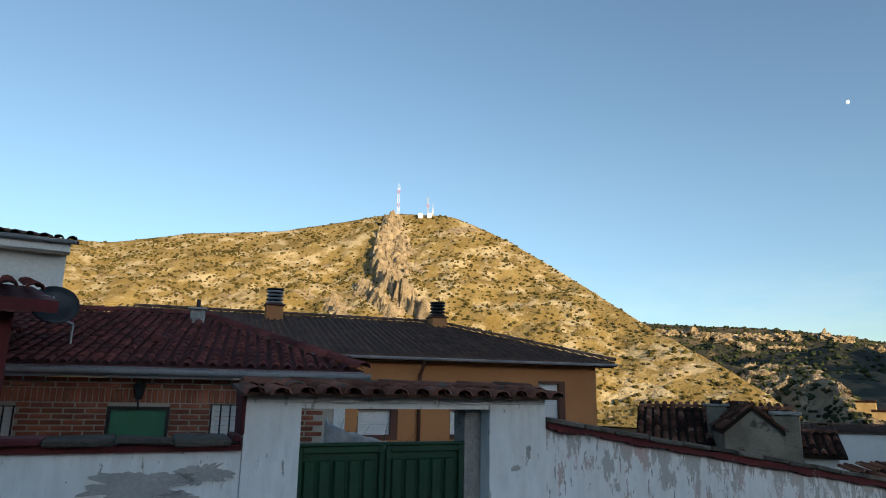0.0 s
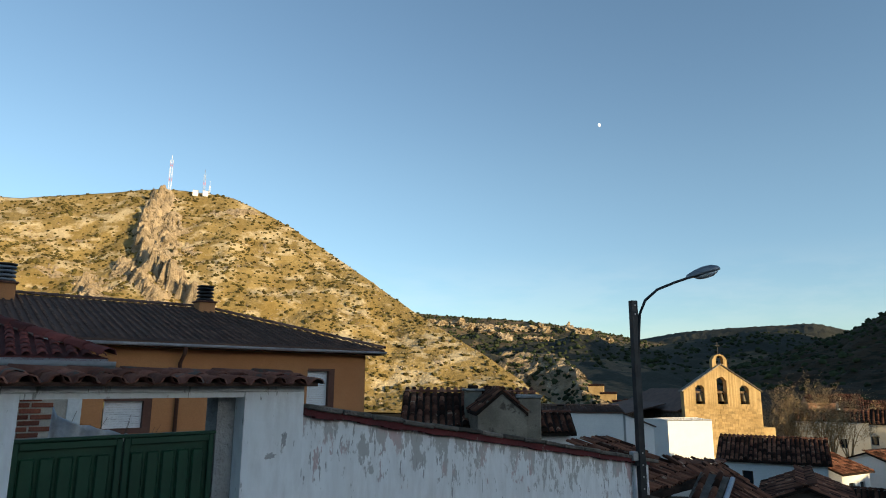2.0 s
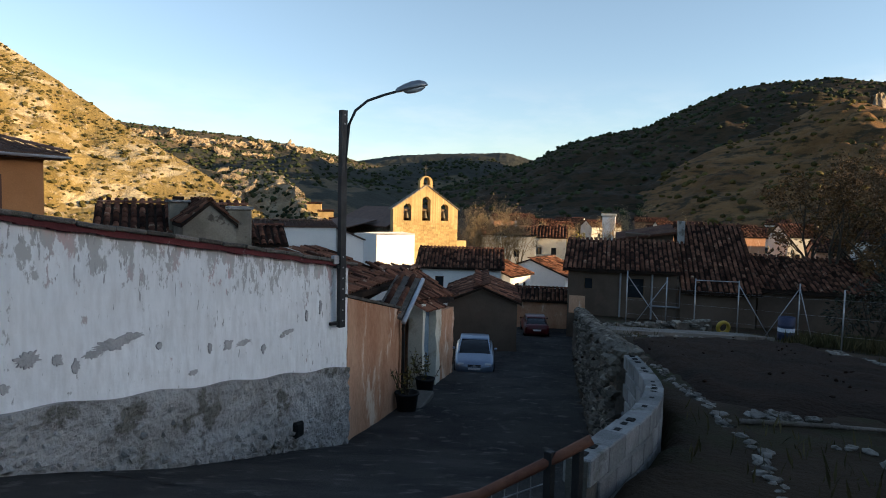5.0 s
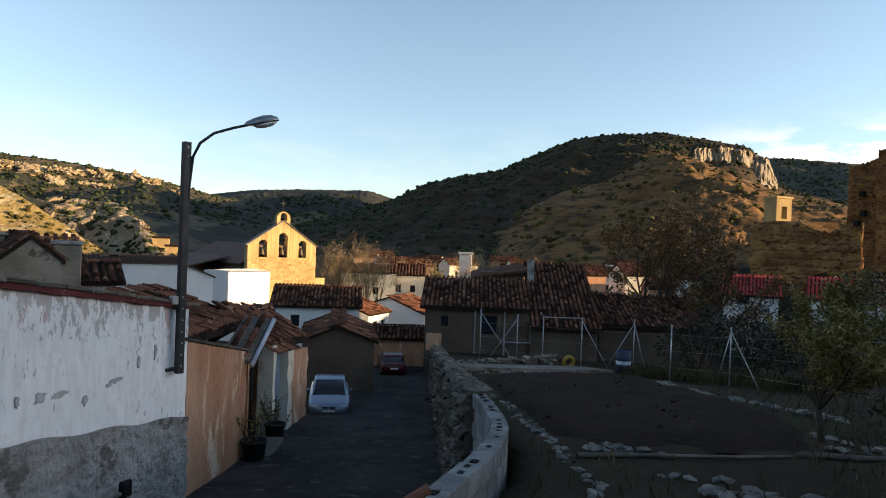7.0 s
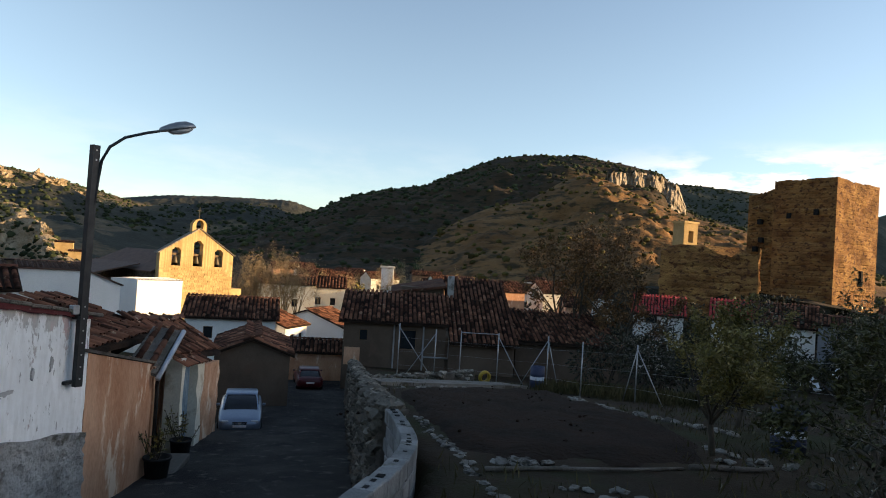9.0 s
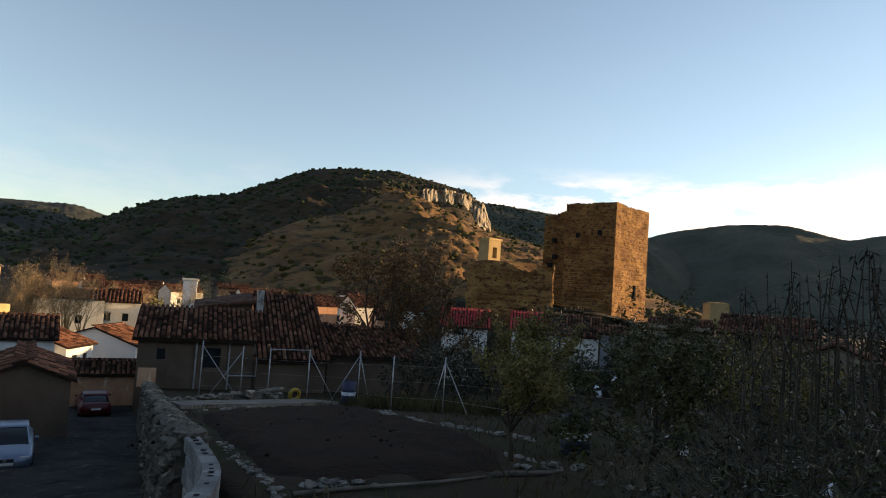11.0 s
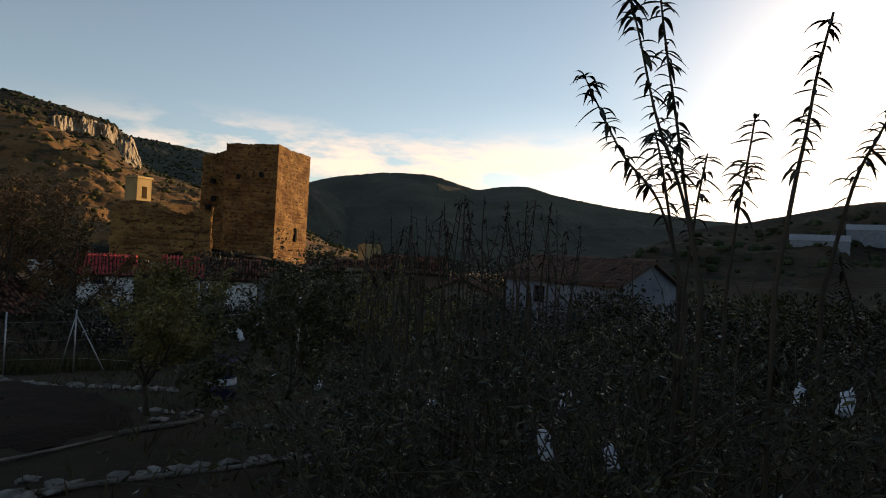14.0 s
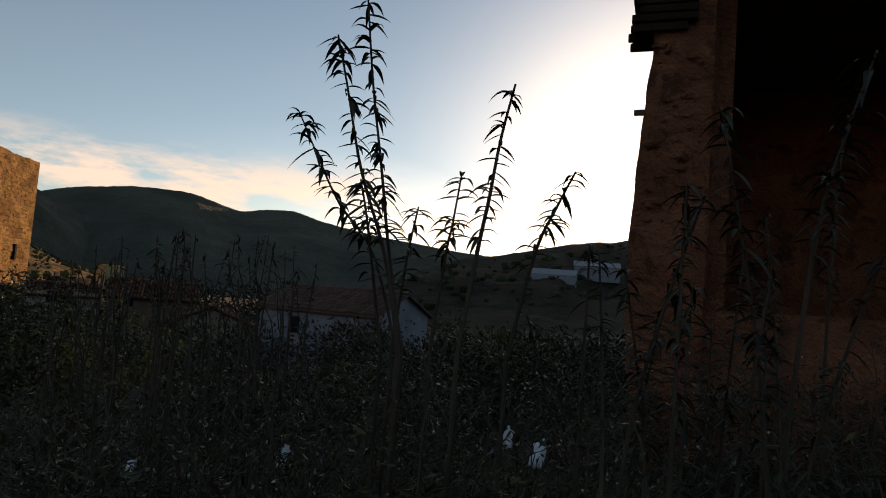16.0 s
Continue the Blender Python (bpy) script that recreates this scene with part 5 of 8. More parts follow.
# ---- white house and red-eaved corner beside the brick house ----
wh = frame_house("white_house", (-14.15, 10.54), (-8.9, 13.59), "white rendered house with a brown tile roof")
part("wall", boxes((0, 7.0, 0, 6, -2, 4.42)), WHITE, wh)
part("cornice", boxes((-0.1, 7.05, -0.42, -0.02, 4.42, 4.5), (-0.1, 7.05, -0.4, 0.0, 4.425, 4.6)), WHITE, wh)
gutter(wh, -0.1, 7.15, -0.5, 4.66, 0.08)
part("roof", slab(bmesh.new(), [(-0.2, -0.42, 4.68), (7.2, -0.42, 4.68), (7.2, 5, 5.7), (-0.2, 5, 5.7)], 0.08), TILE_BROWN, wh)
tiled_plane("roof_tiles", wh, TILE_BROWN, (-0.2, -0.45, 4.68), (1, 0, 0), (0, 5.42, 1.02), 7.4, 5.4, 0.26, 0.36, seed=4)
re = frame_house("red_eaved_house", (-6.6, 4.35), (-3.55, 6.4), "low house corner with a dark red painted eave")
part("wall", boxes((-3, 3.2, 0.3, 4, -1.2, 2.32)), RED_PAINT, re)
bmx = bmesh.new()
slab(bmx, [(-3, -0.1, 2.5), (3.55, -0.1, 2.42), (3.45, 4, 3.05), (-3, 4, 3.1)], 0.12)
part("eave", bmx, RED_PAINT, re)
tiled_plane("roof_tiles", re, TILE_RED, (-3, -0.14, 2.5), (1, 0, 0), (0, 4.1, 0.6), 6.45, 4.1, 0.22, 0.36, seed=5)
dish = stand("satellite_dish", -4.93, 8.45, 2.6, 0, "grey satellite dish on the brick house roof", "satellite dish")
bmx = bmesh.new()
lathe(bmx, [(0.01, 0.0), (0.12, 0.012), (0.21, 0.045), (0.29, 0.085), (0.29, 0.095), (0.2, 0.05), (0.01, 0.012)], sides=20)
d_ = part("bowl", bmx, DARK_STEEL, dish, smooth=True)
d_.matrix_basis = pose(0, 0, 0, 62, 0, 35)
bmx = bmesh.new()
tube(bmx, [(0, 0, 0), (0.1, -0.2, 0.12), (0.14, -0.3, 0.1)], 0.012, 6)
tube(bmx, [(0, 0.02, 0), (0, 0.2, -0.12), (0, 0.5, -0.16)], 0.02, 6)
tube(bmx, [(0, 0.5, -0.16), (0, 0.5, -0.75)], 0.02, 6)
part("arm", bmx, STEEL, dish)


# ---- lane: ochre wall and old sheds ----
lane = frame_house("old_shed", (7.4, 9.39), (16.8, 16.0), "row of old ochre sheds with a sagging clay tile roof", category="shed")


def lane_z(x):
    return road_z(7.4 + 0.818 * x, 9.39 + 0.575 * x)


part("ochre_wall", wall_face(0.02, 3.7, lambda x: lane_z(x) - 0.3, lambda x: -0.28 - 0.21 * x, 0, 0.35, 40, 24, 0.02, 8), OCHRE, lane, "streaked orange ochre render")
part("wall_cap", slab(bmesh.new(), [(-0.1, -0.04, -0.2), (3.75, -0.04, -1.0), (3.75, 0.4, -1.0), (-0.1, 0.4, -0.2)], 0.05), COPING, lane)
part("pier", wall_face(3.705, 3.95, lambda x: lane_z(x) - 0.3, lambda x: -1.12, -0.03, 0.4, 4, 12, 0.02, 9), OCHRE, lane)
part("back_wall", boxes((4.0, 6.2, 0.5, 0.8, -5.2, -1.3)), BROWN_RENDER, lane, "shaded brown wall under the awning")
part("pier", wall_face(6.2, 6.5, lambda x: lane_z(x) - 0.3, lambda x: -1.35, -0.02, 0.4, 4, 12, 0.02, 10), CREAM, lane)
d_ = part("door", boxes((6.55, 7.95, 0.2, 0.26, -5.2, -1.75)), BLUE_DOOR, lane, "faded blue double door")
for k in range(8):
    part("board", boxes((6.57 + k * 0.17, 6.72 + k * 0.17, 0.17, 0.198, -5.2, -1.8), bevel=0.006), BLUE_DOOR, d_)
part("pier", wall_face(8.0, 8.7, lambda x: lane_z(x) - 0.3, lambda x: -1.7, -0.04, 0.45, 6, 14, 0.04, 11), CREAM, lane, "worn stone door pier")
part("adobe_wall", wall_face(8.75, 11.4, lambda x: lane_z(x) - 0.3, lambda x: -1.9 - 0.1 * (x - 8.75), 0.02, 0.4, 30, 20, 0.06, 12), OCHRE, lane, "crumbling adobe wall")
part("gable_wall", boxes((11.0, 11.4, 0.42, 3.2, -5.6, -2.15)), OCHRE, lane)
# awning over the first door with its gutter
part("awning", slab(bmesh.new(), [(3.55, -0.1, -1.24), (5.3, -0.12, -0.5), (5.3, 0.5, -0.42), (3.55, 0.5, -1.04)], 0.06), COPING, lane)
tiled_plane("awning_tiles", lane, TILE_OLD, (3.5, -0.08, -1.2), (0, 0.6, 0.12), (1.75, 0, 0.7), 0.6, 1.9, 0.2, 0.32, seed=6)
bmx = bmesh.new()
tube(bmx, [(3.45, -0.17, -1.32), (5.3, -0.2, -0.52)], 0.055, 8)
part("gutter", bmx, GUTTER, lane, "galvanised gutter", smooth=True)
part("lintel", boxes((3.96, 6.2, 0.3, 0.5, -1.5, -1.0)), WOOD, lane)
bmx = bmesh.new()
tube(bmx, [(3.5, -0.17, -1.34), (3.7, -0.1, -1.5), (3.74, -0.1, -1.7), (3.74, -0.1, -3.6)], 0.04, 8)
part("downpipe", bmx, IRON, lane, smooth=True)
tiled_plane("awning_tiles", lane, TILE_OLD, (5.9, -0.2, -1.5), (2.9, 0, -0.3), (0, 0.9, 0.5), 2.9, 1.0, 0.24, 0.36, seed=7)
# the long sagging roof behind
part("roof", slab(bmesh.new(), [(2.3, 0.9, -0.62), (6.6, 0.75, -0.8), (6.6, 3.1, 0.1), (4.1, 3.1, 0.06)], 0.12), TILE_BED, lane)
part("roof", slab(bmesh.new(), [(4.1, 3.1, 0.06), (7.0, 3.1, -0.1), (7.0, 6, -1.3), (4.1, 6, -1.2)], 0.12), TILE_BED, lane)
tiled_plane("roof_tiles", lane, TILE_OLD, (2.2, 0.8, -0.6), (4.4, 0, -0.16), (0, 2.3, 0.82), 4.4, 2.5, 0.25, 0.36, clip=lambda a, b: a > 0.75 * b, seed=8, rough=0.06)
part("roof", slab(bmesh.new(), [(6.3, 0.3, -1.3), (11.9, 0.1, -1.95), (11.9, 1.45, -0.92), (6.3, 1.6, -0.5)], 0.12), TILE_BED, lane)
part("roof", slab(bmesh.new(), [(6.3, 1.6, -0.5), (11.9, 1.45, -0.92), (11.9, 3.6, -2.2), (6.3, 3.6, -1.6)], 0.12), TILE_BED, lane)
tiled_plane("roof_tiles", lane, TILE_OLD, (6.3, 0.15, -1.27), (5.6, 0, -0.62), (0, 1.4, 0.9), 5.7, 1.7, 0.25, 0.36, seed=9, rough=0.07)
bmx = bmesh.new()
for k in range(15):
    add_tile(bmx, Matrix.Translation((11.9 - 0.39 * k, 1.46, -0.86 + 0.029 * k + 0.04 * math.sin(k * 1.7))) @ Matrix.Rotation(radians(90), 4, "Z"), 0.44, 0.13)
part("ridge_tiles", bmx, TILE_OLD, lane, smooth=True, kind="stuff")
part("rear_wall", boxes((0.62, 3.9, 0.95, 1.2, -3, -0.72)), BROWN_RENDER, lane)
part("hatch", boxes((3.1, 3.6, 0.9, 0.949, -1.05, -0.72)), INSIDE_SHADE, lane)


# ---- generic village house ----
def village_house(name, a, b, depth, z0, eave, ridge, wall_mat, roof_mat, label, holes=(), gable_front=False, over=0.25, group="", shutter=0.4, pitch=0.26, seed=1):
    """A plain house: front from a to b, depth behind; ridge along the front, or across it when gable_front."""
    h = frame_house(name, a, b, label)
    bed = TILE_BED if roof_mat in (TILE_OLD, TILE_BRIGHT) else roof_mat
    if group:
        tagged(h, group=group)
    w = math.hypot(b[0] - a[0], b[1] - a[1])
    part("front_wall", wall_with_holes(bmesh.new(), 0, w, z0, eave, 0, 0.3, holes), wall_mat, h)
    for x in (0, w - 0.3):
        part("side_wall", boxes((x, x + 0.3, 0.302, depth - 0.302, z0, eave)), wall_mat, h)
    part("rear_wall", boxes((0, w, depth - 0.3, depth, z0, eave)), wall_mat, h)
    if gable_front:
        for y in (0, depth - 0.3):
            part("gable", prism(bmesh.new(), [(0, eave), (w, eave), (w / 2, ridge)], y, y + 0.3), wall_mat, h)
    else:
        for x in (0, w - 0.3):
            bm = bmesh.new()
            va = [bm.verts.new((x + dx, y, z)) for dx in (0, 0.3) for y, z in ((0, eave), (depth, eave), (depth / 2, ridge))]
            bm.faces.new(va[:3])
            bm.faces.new(va[3:][::-1])
            for k in range(3):
                bm.faces.new((va[(k + 1) % 3], va[k], va[3 + k], va[3 + (k + 1) % 3]))
            part("gable", bm, wall_mat, h)
    # floor shares the near-black painted for room shade
    part("floor_slab", boxes((0.3, w - 0.3, 0.3, depth - 0.3, z0, z0 + 0.1)), INSIDE_SHADE, h)
    for q in holes:
        window(h, *q, y=0.04, frame_mat=BROWN_TRIM if wall_mat is not WHITE else WOOD, shutter=0, sill=False)
    if gable_front:
        for sgn, x0 in ((1, -over), (-1, w + over)):
            run = Vector((sgn * (w / 2 + over), 0, (ridge - eave) * (1 + over / (w / 2))))
            z_e = eave - (ridge - eave) * over / (w / 2)
            xr = w / 2
            part("roof", slab(bmesh.new(), [(x0, -over, z_e + 0.1), (xr, -over, ridge + 0.1), (xr, depth + over, ridge + 0.1), (x0, depth + over, z_e + 0.1)][::sgn], 0.1), bed, h)
            tiled_plane("roof_tiles", h, roof_mat, (x0, -over, z_e + 0.11) if sgn > 0 else (x0, depth + over, z_e + 0.11), (0, sgn, 0), run, depth + 2 * over, run.length, pitch, 0.38, seed=seed)
        top = [(w / 2, -over + 0.38 * k, ridge + 0.13) for k in range(int((depth + 2 * over) / 0.38))]
        turn_ = 0
    else:
        run = Vector((0, depth / 2 + over, (ridge - eave) * (1 + over / (depth / 2))))
        z_e = eave - (ridge - eave) * over / (depth / 2)
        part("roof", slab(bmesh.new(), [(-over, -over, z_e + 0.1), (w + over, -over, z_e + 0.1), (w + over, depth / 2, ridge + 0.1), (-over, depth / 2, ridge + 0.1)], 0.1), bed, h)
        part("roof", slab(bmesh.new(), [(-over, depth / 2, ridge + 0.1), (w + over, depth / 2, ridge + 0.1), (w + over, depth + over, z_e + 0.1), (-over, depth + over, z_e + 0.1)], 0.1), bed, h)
        tiled_plane("roof_tiles", h, roof_mat, (-over, -over, z_e + 0.11), (1, 0, 0), run, w + 2 * over, run.length, pitch, 0.38, seed=seed)
        top = [(w + over - 0.38 * k, depth / 2, ridge + 0.13) for k in range(int((w + 2 * over) / 0.38))]
        turn_ = 90
    bm = bmesh.new()
    for p in top:
        add_tile(bm, Matrix.Translation(p) @ Matrix.Rotation(radians(turn_), 4, "Z"), 0.44, 0.13)
    part("ridge_tiles", bm, roof_mat, h, smooth=True, kind="stuff")
    return h


def chimney(parent, x, y, z0, z1, w=0.5, material=None, cap=None):
    c = part("chimney", boxes((x - w / 2, x + w / 2, y - w / 2, y + w / 2, z0, z1), bevel=0.02), material or CREAM, parent, "rendered chimney")
    part("cap", boxes((x - w / 2 - 0.08, x + w / 2 + 0.08, y - w / 2 - 0.08, y + w / 2 + 0.08, z1, z1 + 0.08), bevel=0.02), cap or PLINTH, c)
    return c


# low house with stout chimneys behind the white wall
lh = village_house("low_house", (7.0, 22.0), (11.3, 20.5), 4.5, -5, 0.1, 1.1, WEATHERED, TILE_OLD, "low weathered house with an old tile roof and stout chimneys", seed=11)
c_ = chimney(lh, 2.3, 0.5, 0.0, 1.3, 0.6, WEATHERED)
part("pot", boxes((2.12, 2.48, 0.32, 0.68, 1.38, 1.5), bevel=0.03), TILE_BED, c_)
gb = village_house("low_house", (8.5, 19.3), (10.0, 18.9), 3.5, -5, 0.6, 1.25, WEATHERED, TILE_OLD, "small weathered gable with cracked render", gable_front=True, over=0.05, seed=12)
ch2 = stand("chimney_block", 10.25, 19.2, 0, -25, "square rendered chimney stack above the roofs", "chimney")
part("shaft", boxes((-0.36, 0.36, -0.3, 0.3, -5, 1.12), bevel=0.03), WEATHERED, ch2)
part("cap", boxes((-0.42, 0.42, -0.36, 0.36, 1.12, 1.22), bevel=0.02), PLINTH, ch2)
village_house("low_house", (11.4, 24.6), (14.2, 23.4), 3.0, -5, -0.35, 0.25, WHITE, TILE_OLD, "little white outhouse with a tile roof", seed=13)

# white houses towards the church
hw = village_house("white_house", (21.2, 40.0), (26.4, 37.2), 7, -8, -0.35, -0.1, WHITE, TILE_BROWN, "long white house with a dark roof edge", over=0.1, seed=14)
chimney(hw, 1.9, 1.5, -0.5, 0.05, 0.35, BROWN_RENDER, TILE_BED)
gw = frame_house("white_house", (26.5, 37.1), (30.2, 36.6), "white gable end under a sloping roof line")
part("wall", prism(bmesh.new(), [(0, -8), (2.0, -8), (2.0, -1.22), (0, -0.42)], 0, 5), WHITE, gw)
part("roof", slab(bmesh.new(), [(-0.05, -0.15, -0.33), (2.1, -0.15, -1.16), (2.1, 5, -1.16), (-0.05, 5, -0.33)], 0.08), TILE_BROWN, gw)
lw = village_house("white_house", (36.8, 45.9), (40.9, 45.4), 4, -9, -1.55, -1.5, WHITE, WHITE, "brightly sunlit white house block below the church", over=0.02, seed=16)
village_house("white_house", (31.1, 33.9), (35.0, 29.6), 5.5, -9, -3.0, -1.9, WHITE, TILE_OLD, "white house with a red-brown tile roof and sunlit gable", holes=[(1.2, 1.8, -4.4, -3.6), (3.6, 4.3, -4.4, -3.6)], seed=17)
village_house("white_house", (39.6, 32.6), (43.0, 33.3), 7, -10, -4.1, -2.9, WHITE, TILE_OLD, "small white house in low sun along the lane", holes=[(0.8, 1.5, -5.6, -4.7), (2.2, 2.8, -5.6, -4.7)], seed=18)
village_house("white_house", (47.5, 33.0), (51.5, 33.5), 7, -11, -4.6, -3.4, WHITE, TILE_OLD, "white house with an orange sunlit roof", holes=[(0.8, 1.5, -6.4, -5.4)], seed=19)
village_house("grey_house", (21.55, 21.2), (23.75, 18.85), 6, -6, -3.05, -2.4, BROWN_RENDER, TILE_OLD, "grey-brown rendered shed with a tile roof", gable_front=True, over=0.2, seed=20)
village_house("brown_house", (31.9, 27.3), (35.0, 23.2), 3, -8, -4.55, -4.0, OCHRE, TILE_OLD, "low ochre wall and lean-to at the lane's bend", over=0.2, seed=21)


# ---- brown farmhouse beyond the garden ----
fh = frame_house("farmhouse", (31.6, 21.6), (34.7, 16.55), "brown rendered farmhouse with old clay tile roofs")
FHOLES = [(0.9, 1.4, -3.2, -2.55), (3.25, 4.2, -3.6, -2.45)]
bmx = bmesh.new()
wall_with_holes(bmx, 0, 5.9, -6.5, -2.15, 0, 0.35, FHOLES)
part("side_wall", boxes((0, 0.35, 0.352, 7, -6.5, -2.15)), BROWN_RENDER, fh)
part("wall", bmx, BROWN_RENDER, fh)
window(fh, *FHOLES[0], y=0.05, frame_mat=WOOD, sill=False)
window(fh, *FHOLES[1], y=0.05, frame_mat=WOOD, sill=False)
part("door_surround", boxes((2.95, 3.24, -0.03, 0.1, -5, -2.3), (4.21, 4.5, -0.03, 0.1, -3.8, -2.3)), BROWN_RENDER, fh)
part("trim", boxes((-0.2, 6.0, -0.3, -0.24, -2.16, -2.06)), ROLLER, fh, "pale eave board")
part("render_patch", boxes((0.1, 1.0, -0.02, 0.0, -4.6, -3.6)), OCHRE, fh, "red-painted patch low on the wall")
for p_ in (((4.6, -0.08, -2.1), (4.6, -0.08, -5.5)), ((4.6, -0.08, -3.95), (6.1, -0.08, -3.95)), ((6.1, -0.08, -2.9), (6.1, -0.08, -3.95)), ((2.9, -0.08, -2.1), (2.9, -0.08, -5.5))):
    bmx = bmesh.new()
    tube(bmx, p_, 0.05, 6)
    part("pipe", bmx, STEEL, fh)
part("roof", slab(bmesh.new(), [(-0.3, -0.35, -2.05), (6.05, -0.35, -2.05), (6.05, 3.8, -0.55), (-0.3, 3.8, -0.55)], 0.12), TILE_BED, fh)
tiled_plane("roof_tiles", fh, TILE_OLD, (-0.3, -0.42, -2.03), (1, 0, 0), (0, 4.2, 1.5), 6.35, 4.4, 0.26, 0.38, seed=31, rough=0.03)
# taller wing
bmx = bmesh.new()
box(bmx, 6.1, 9.9, -0.35, 6, -6.5, -3.0)
part("wall", bmx, BROWN_RENDER, fh)
part("roof", slab(bmesh.new(), [(6.06, -0.8, -2.95), (10.1, -0.8, -2.95), (10.1, 6.2, 0.5), (6.06, 6.2, 0.5)], 0.12), TILE_BED, fh)
tiled_plane("roof_tiles", fh, TILE_OLD, (6.06, -0.86, -2.93), (1, 0, 0), (0, 7.0, 3.45), 4.04, 7.7, 0.26, 0.38, seed=32, rough=0.03)
part("eave_board", boxes((6.06, 10.1, -0.76, -0.7, -3.08, -2.98)), ROLLER, fh)
part("upstand", boxes((6.2, 6.6, 3.9, 4.5, -1.2, 0.75), bevel=0.03), PLINTH, fh, "grey rendered chimney stub")
part("wall", boxes((3.2, 6.0, 4.4, 6, -2, -0.1)), BROWN_RENDER, fh)
part("roof", slab(bmesh.new(), [(2.6, 4.0, -0.45), (6.1, 4.0, 0.1), (6.1, 8, 0.5), (2.6, 8, -0.2)], 0.15), TILE_OLD, fh)
tiled_plane("roof_tiles", fh, TILE_OLD, (10.2, 0.2, -2.75), (1, 0, -0.02), (0, 5, 1.5), 6.5, 5.2, 0.26, 0.38, seed=33, rough=0.08)
part("roof", slab(bmesh.new(), [(10.15, 0.2, -2.8), (16.7, 0.2, -2.9), (16.7, 5.2, -1.35), (10.15, 5.2, -1.25)], 0.12), TILE_BED, fh)
part("wall", boxes((10.15, 16.5, 0.5, 0.9, -6.5, -3.0)), BROWN_RENDER, fh)


# ---- church ----
church = frame_house("church", (55.5, 66.2), (64.9, 63.6), "golden stone church with a bell gable and three arched openings", category="church")
CW = math.hypot(9.4, 2.6)


def arch_gable(bm, y0, y1):
    """Gable wall with three round-headed openings and a small arched bell-cote, as a grid of stone cut to the outline."""
    holes = [(1.5, 2.65, -0.9, 0.85), (4.2, 5.5, -0.9, 1.75), (7.1, 8.25, -0.9, 0.85)]

    def inside(x, z):
        for a, b, lo, hi in holes:
            r, c = (b - a) / 2, (a + b) / 2
            if a < x < b and lo < z and (z < hi or math.hypot(x - c, z - hi) < r):
                return False
        return True

    n = 78
    step = CW / n
    rows = []
    zs = [-12, -9, -6, -4, -2.6] + [-1.6 + step * k for k in range(60)]
    for i in range(n):
        x0, x1 = i * step, (i + 1) * step
        xm = (x0 + x1) / 2
        top = 0.7 + (3.2) * (1 - abs(xm - CW / 2) / (CW / 2))
        run = None
        for k in range(len(zs) - 1):
            za, zb = zs[k], min(zs[k + 1], top)
            solid = za < top and inside(xm, (za + zb) / 2)
            if solid:
                run = (run[0], zb) if run else (za, zb)
            if run and (not solid or k == len(zs) - 2 or zb >= top):
                box(bm, x0, x1, y0, y1, *run)
                run = None
            if za >= top:
                break
    return bm


part("bell_gable", arch_gable(bmesh.new(), 0, 0.9), CHURCH, church, "ashlar bell gable", kind="stuff")
bmx = bmesh.new()
c0 = CW / 2
for i in range(16):
    x0 = c0 - 0.95 + i * 1.9 / 16
    xm = x0 + 0.06 - c0
    top = 4.1 + math.sqrt(max(0.0, 0.96 - xm * xm)) * 1.1
    if abs(xm) < 0.42:
        lo = 4.6 + math.sqrt(max(0, 0.18 - xm * xm))
        box(bmx, x0, x0 + 1.9 / 16, 0.1, 0.8, 3.3, 3.95)
        box(bmx, x0, x0 + 1.9 / 16, 0.1, 0.8, lo, top)
    else:
        box(bmx, x0, x0 + 1.9 / 16, 0.1, 0.8, 3.3, top)
part("bell_cote", bmx, CHURCH, church)
part("cross", boxes((c0 - 0.03, c0 + 0.03, 0.4, 0.46, 5.1, 6.7), (c0 - 0.3, c0 + 0.3, 0.4, 0.46, 6.2, 6.28)), IRON, church)
for x in (2.1, 4.87, 7.67):
    bmx = bmesh.new()
    lathe(bmx, [(0.42, -0.55), (0.36, -0.35), (0.26, 0.0), (0.22, 0.3), (0.1, 0.45)], x, 0.45, 14)
    b_ = part("bell", bmx, BRONZE, church, "bronze bell", smooth=True)
    part("yoke", boxes((x - 0.5, x + 0.5, 0.4, 0.52, 0.45, 0.72)), WOOD, b_)
for sgn in (0, 1):
    x0, x1 = (-0.25, c0) if sgn == 0 else (c0, CW + 0.25)
    za, zb = (0.75, 4.05) if sgn == 0 else (4.05, 0.75)
    part("coping", slab(bmesh.new(), [(x0, -0.12, za), (x1, -0.12, zb), (x1, 1.0, zb), (x0, 1.0, za)], 0.14), STONE, church)
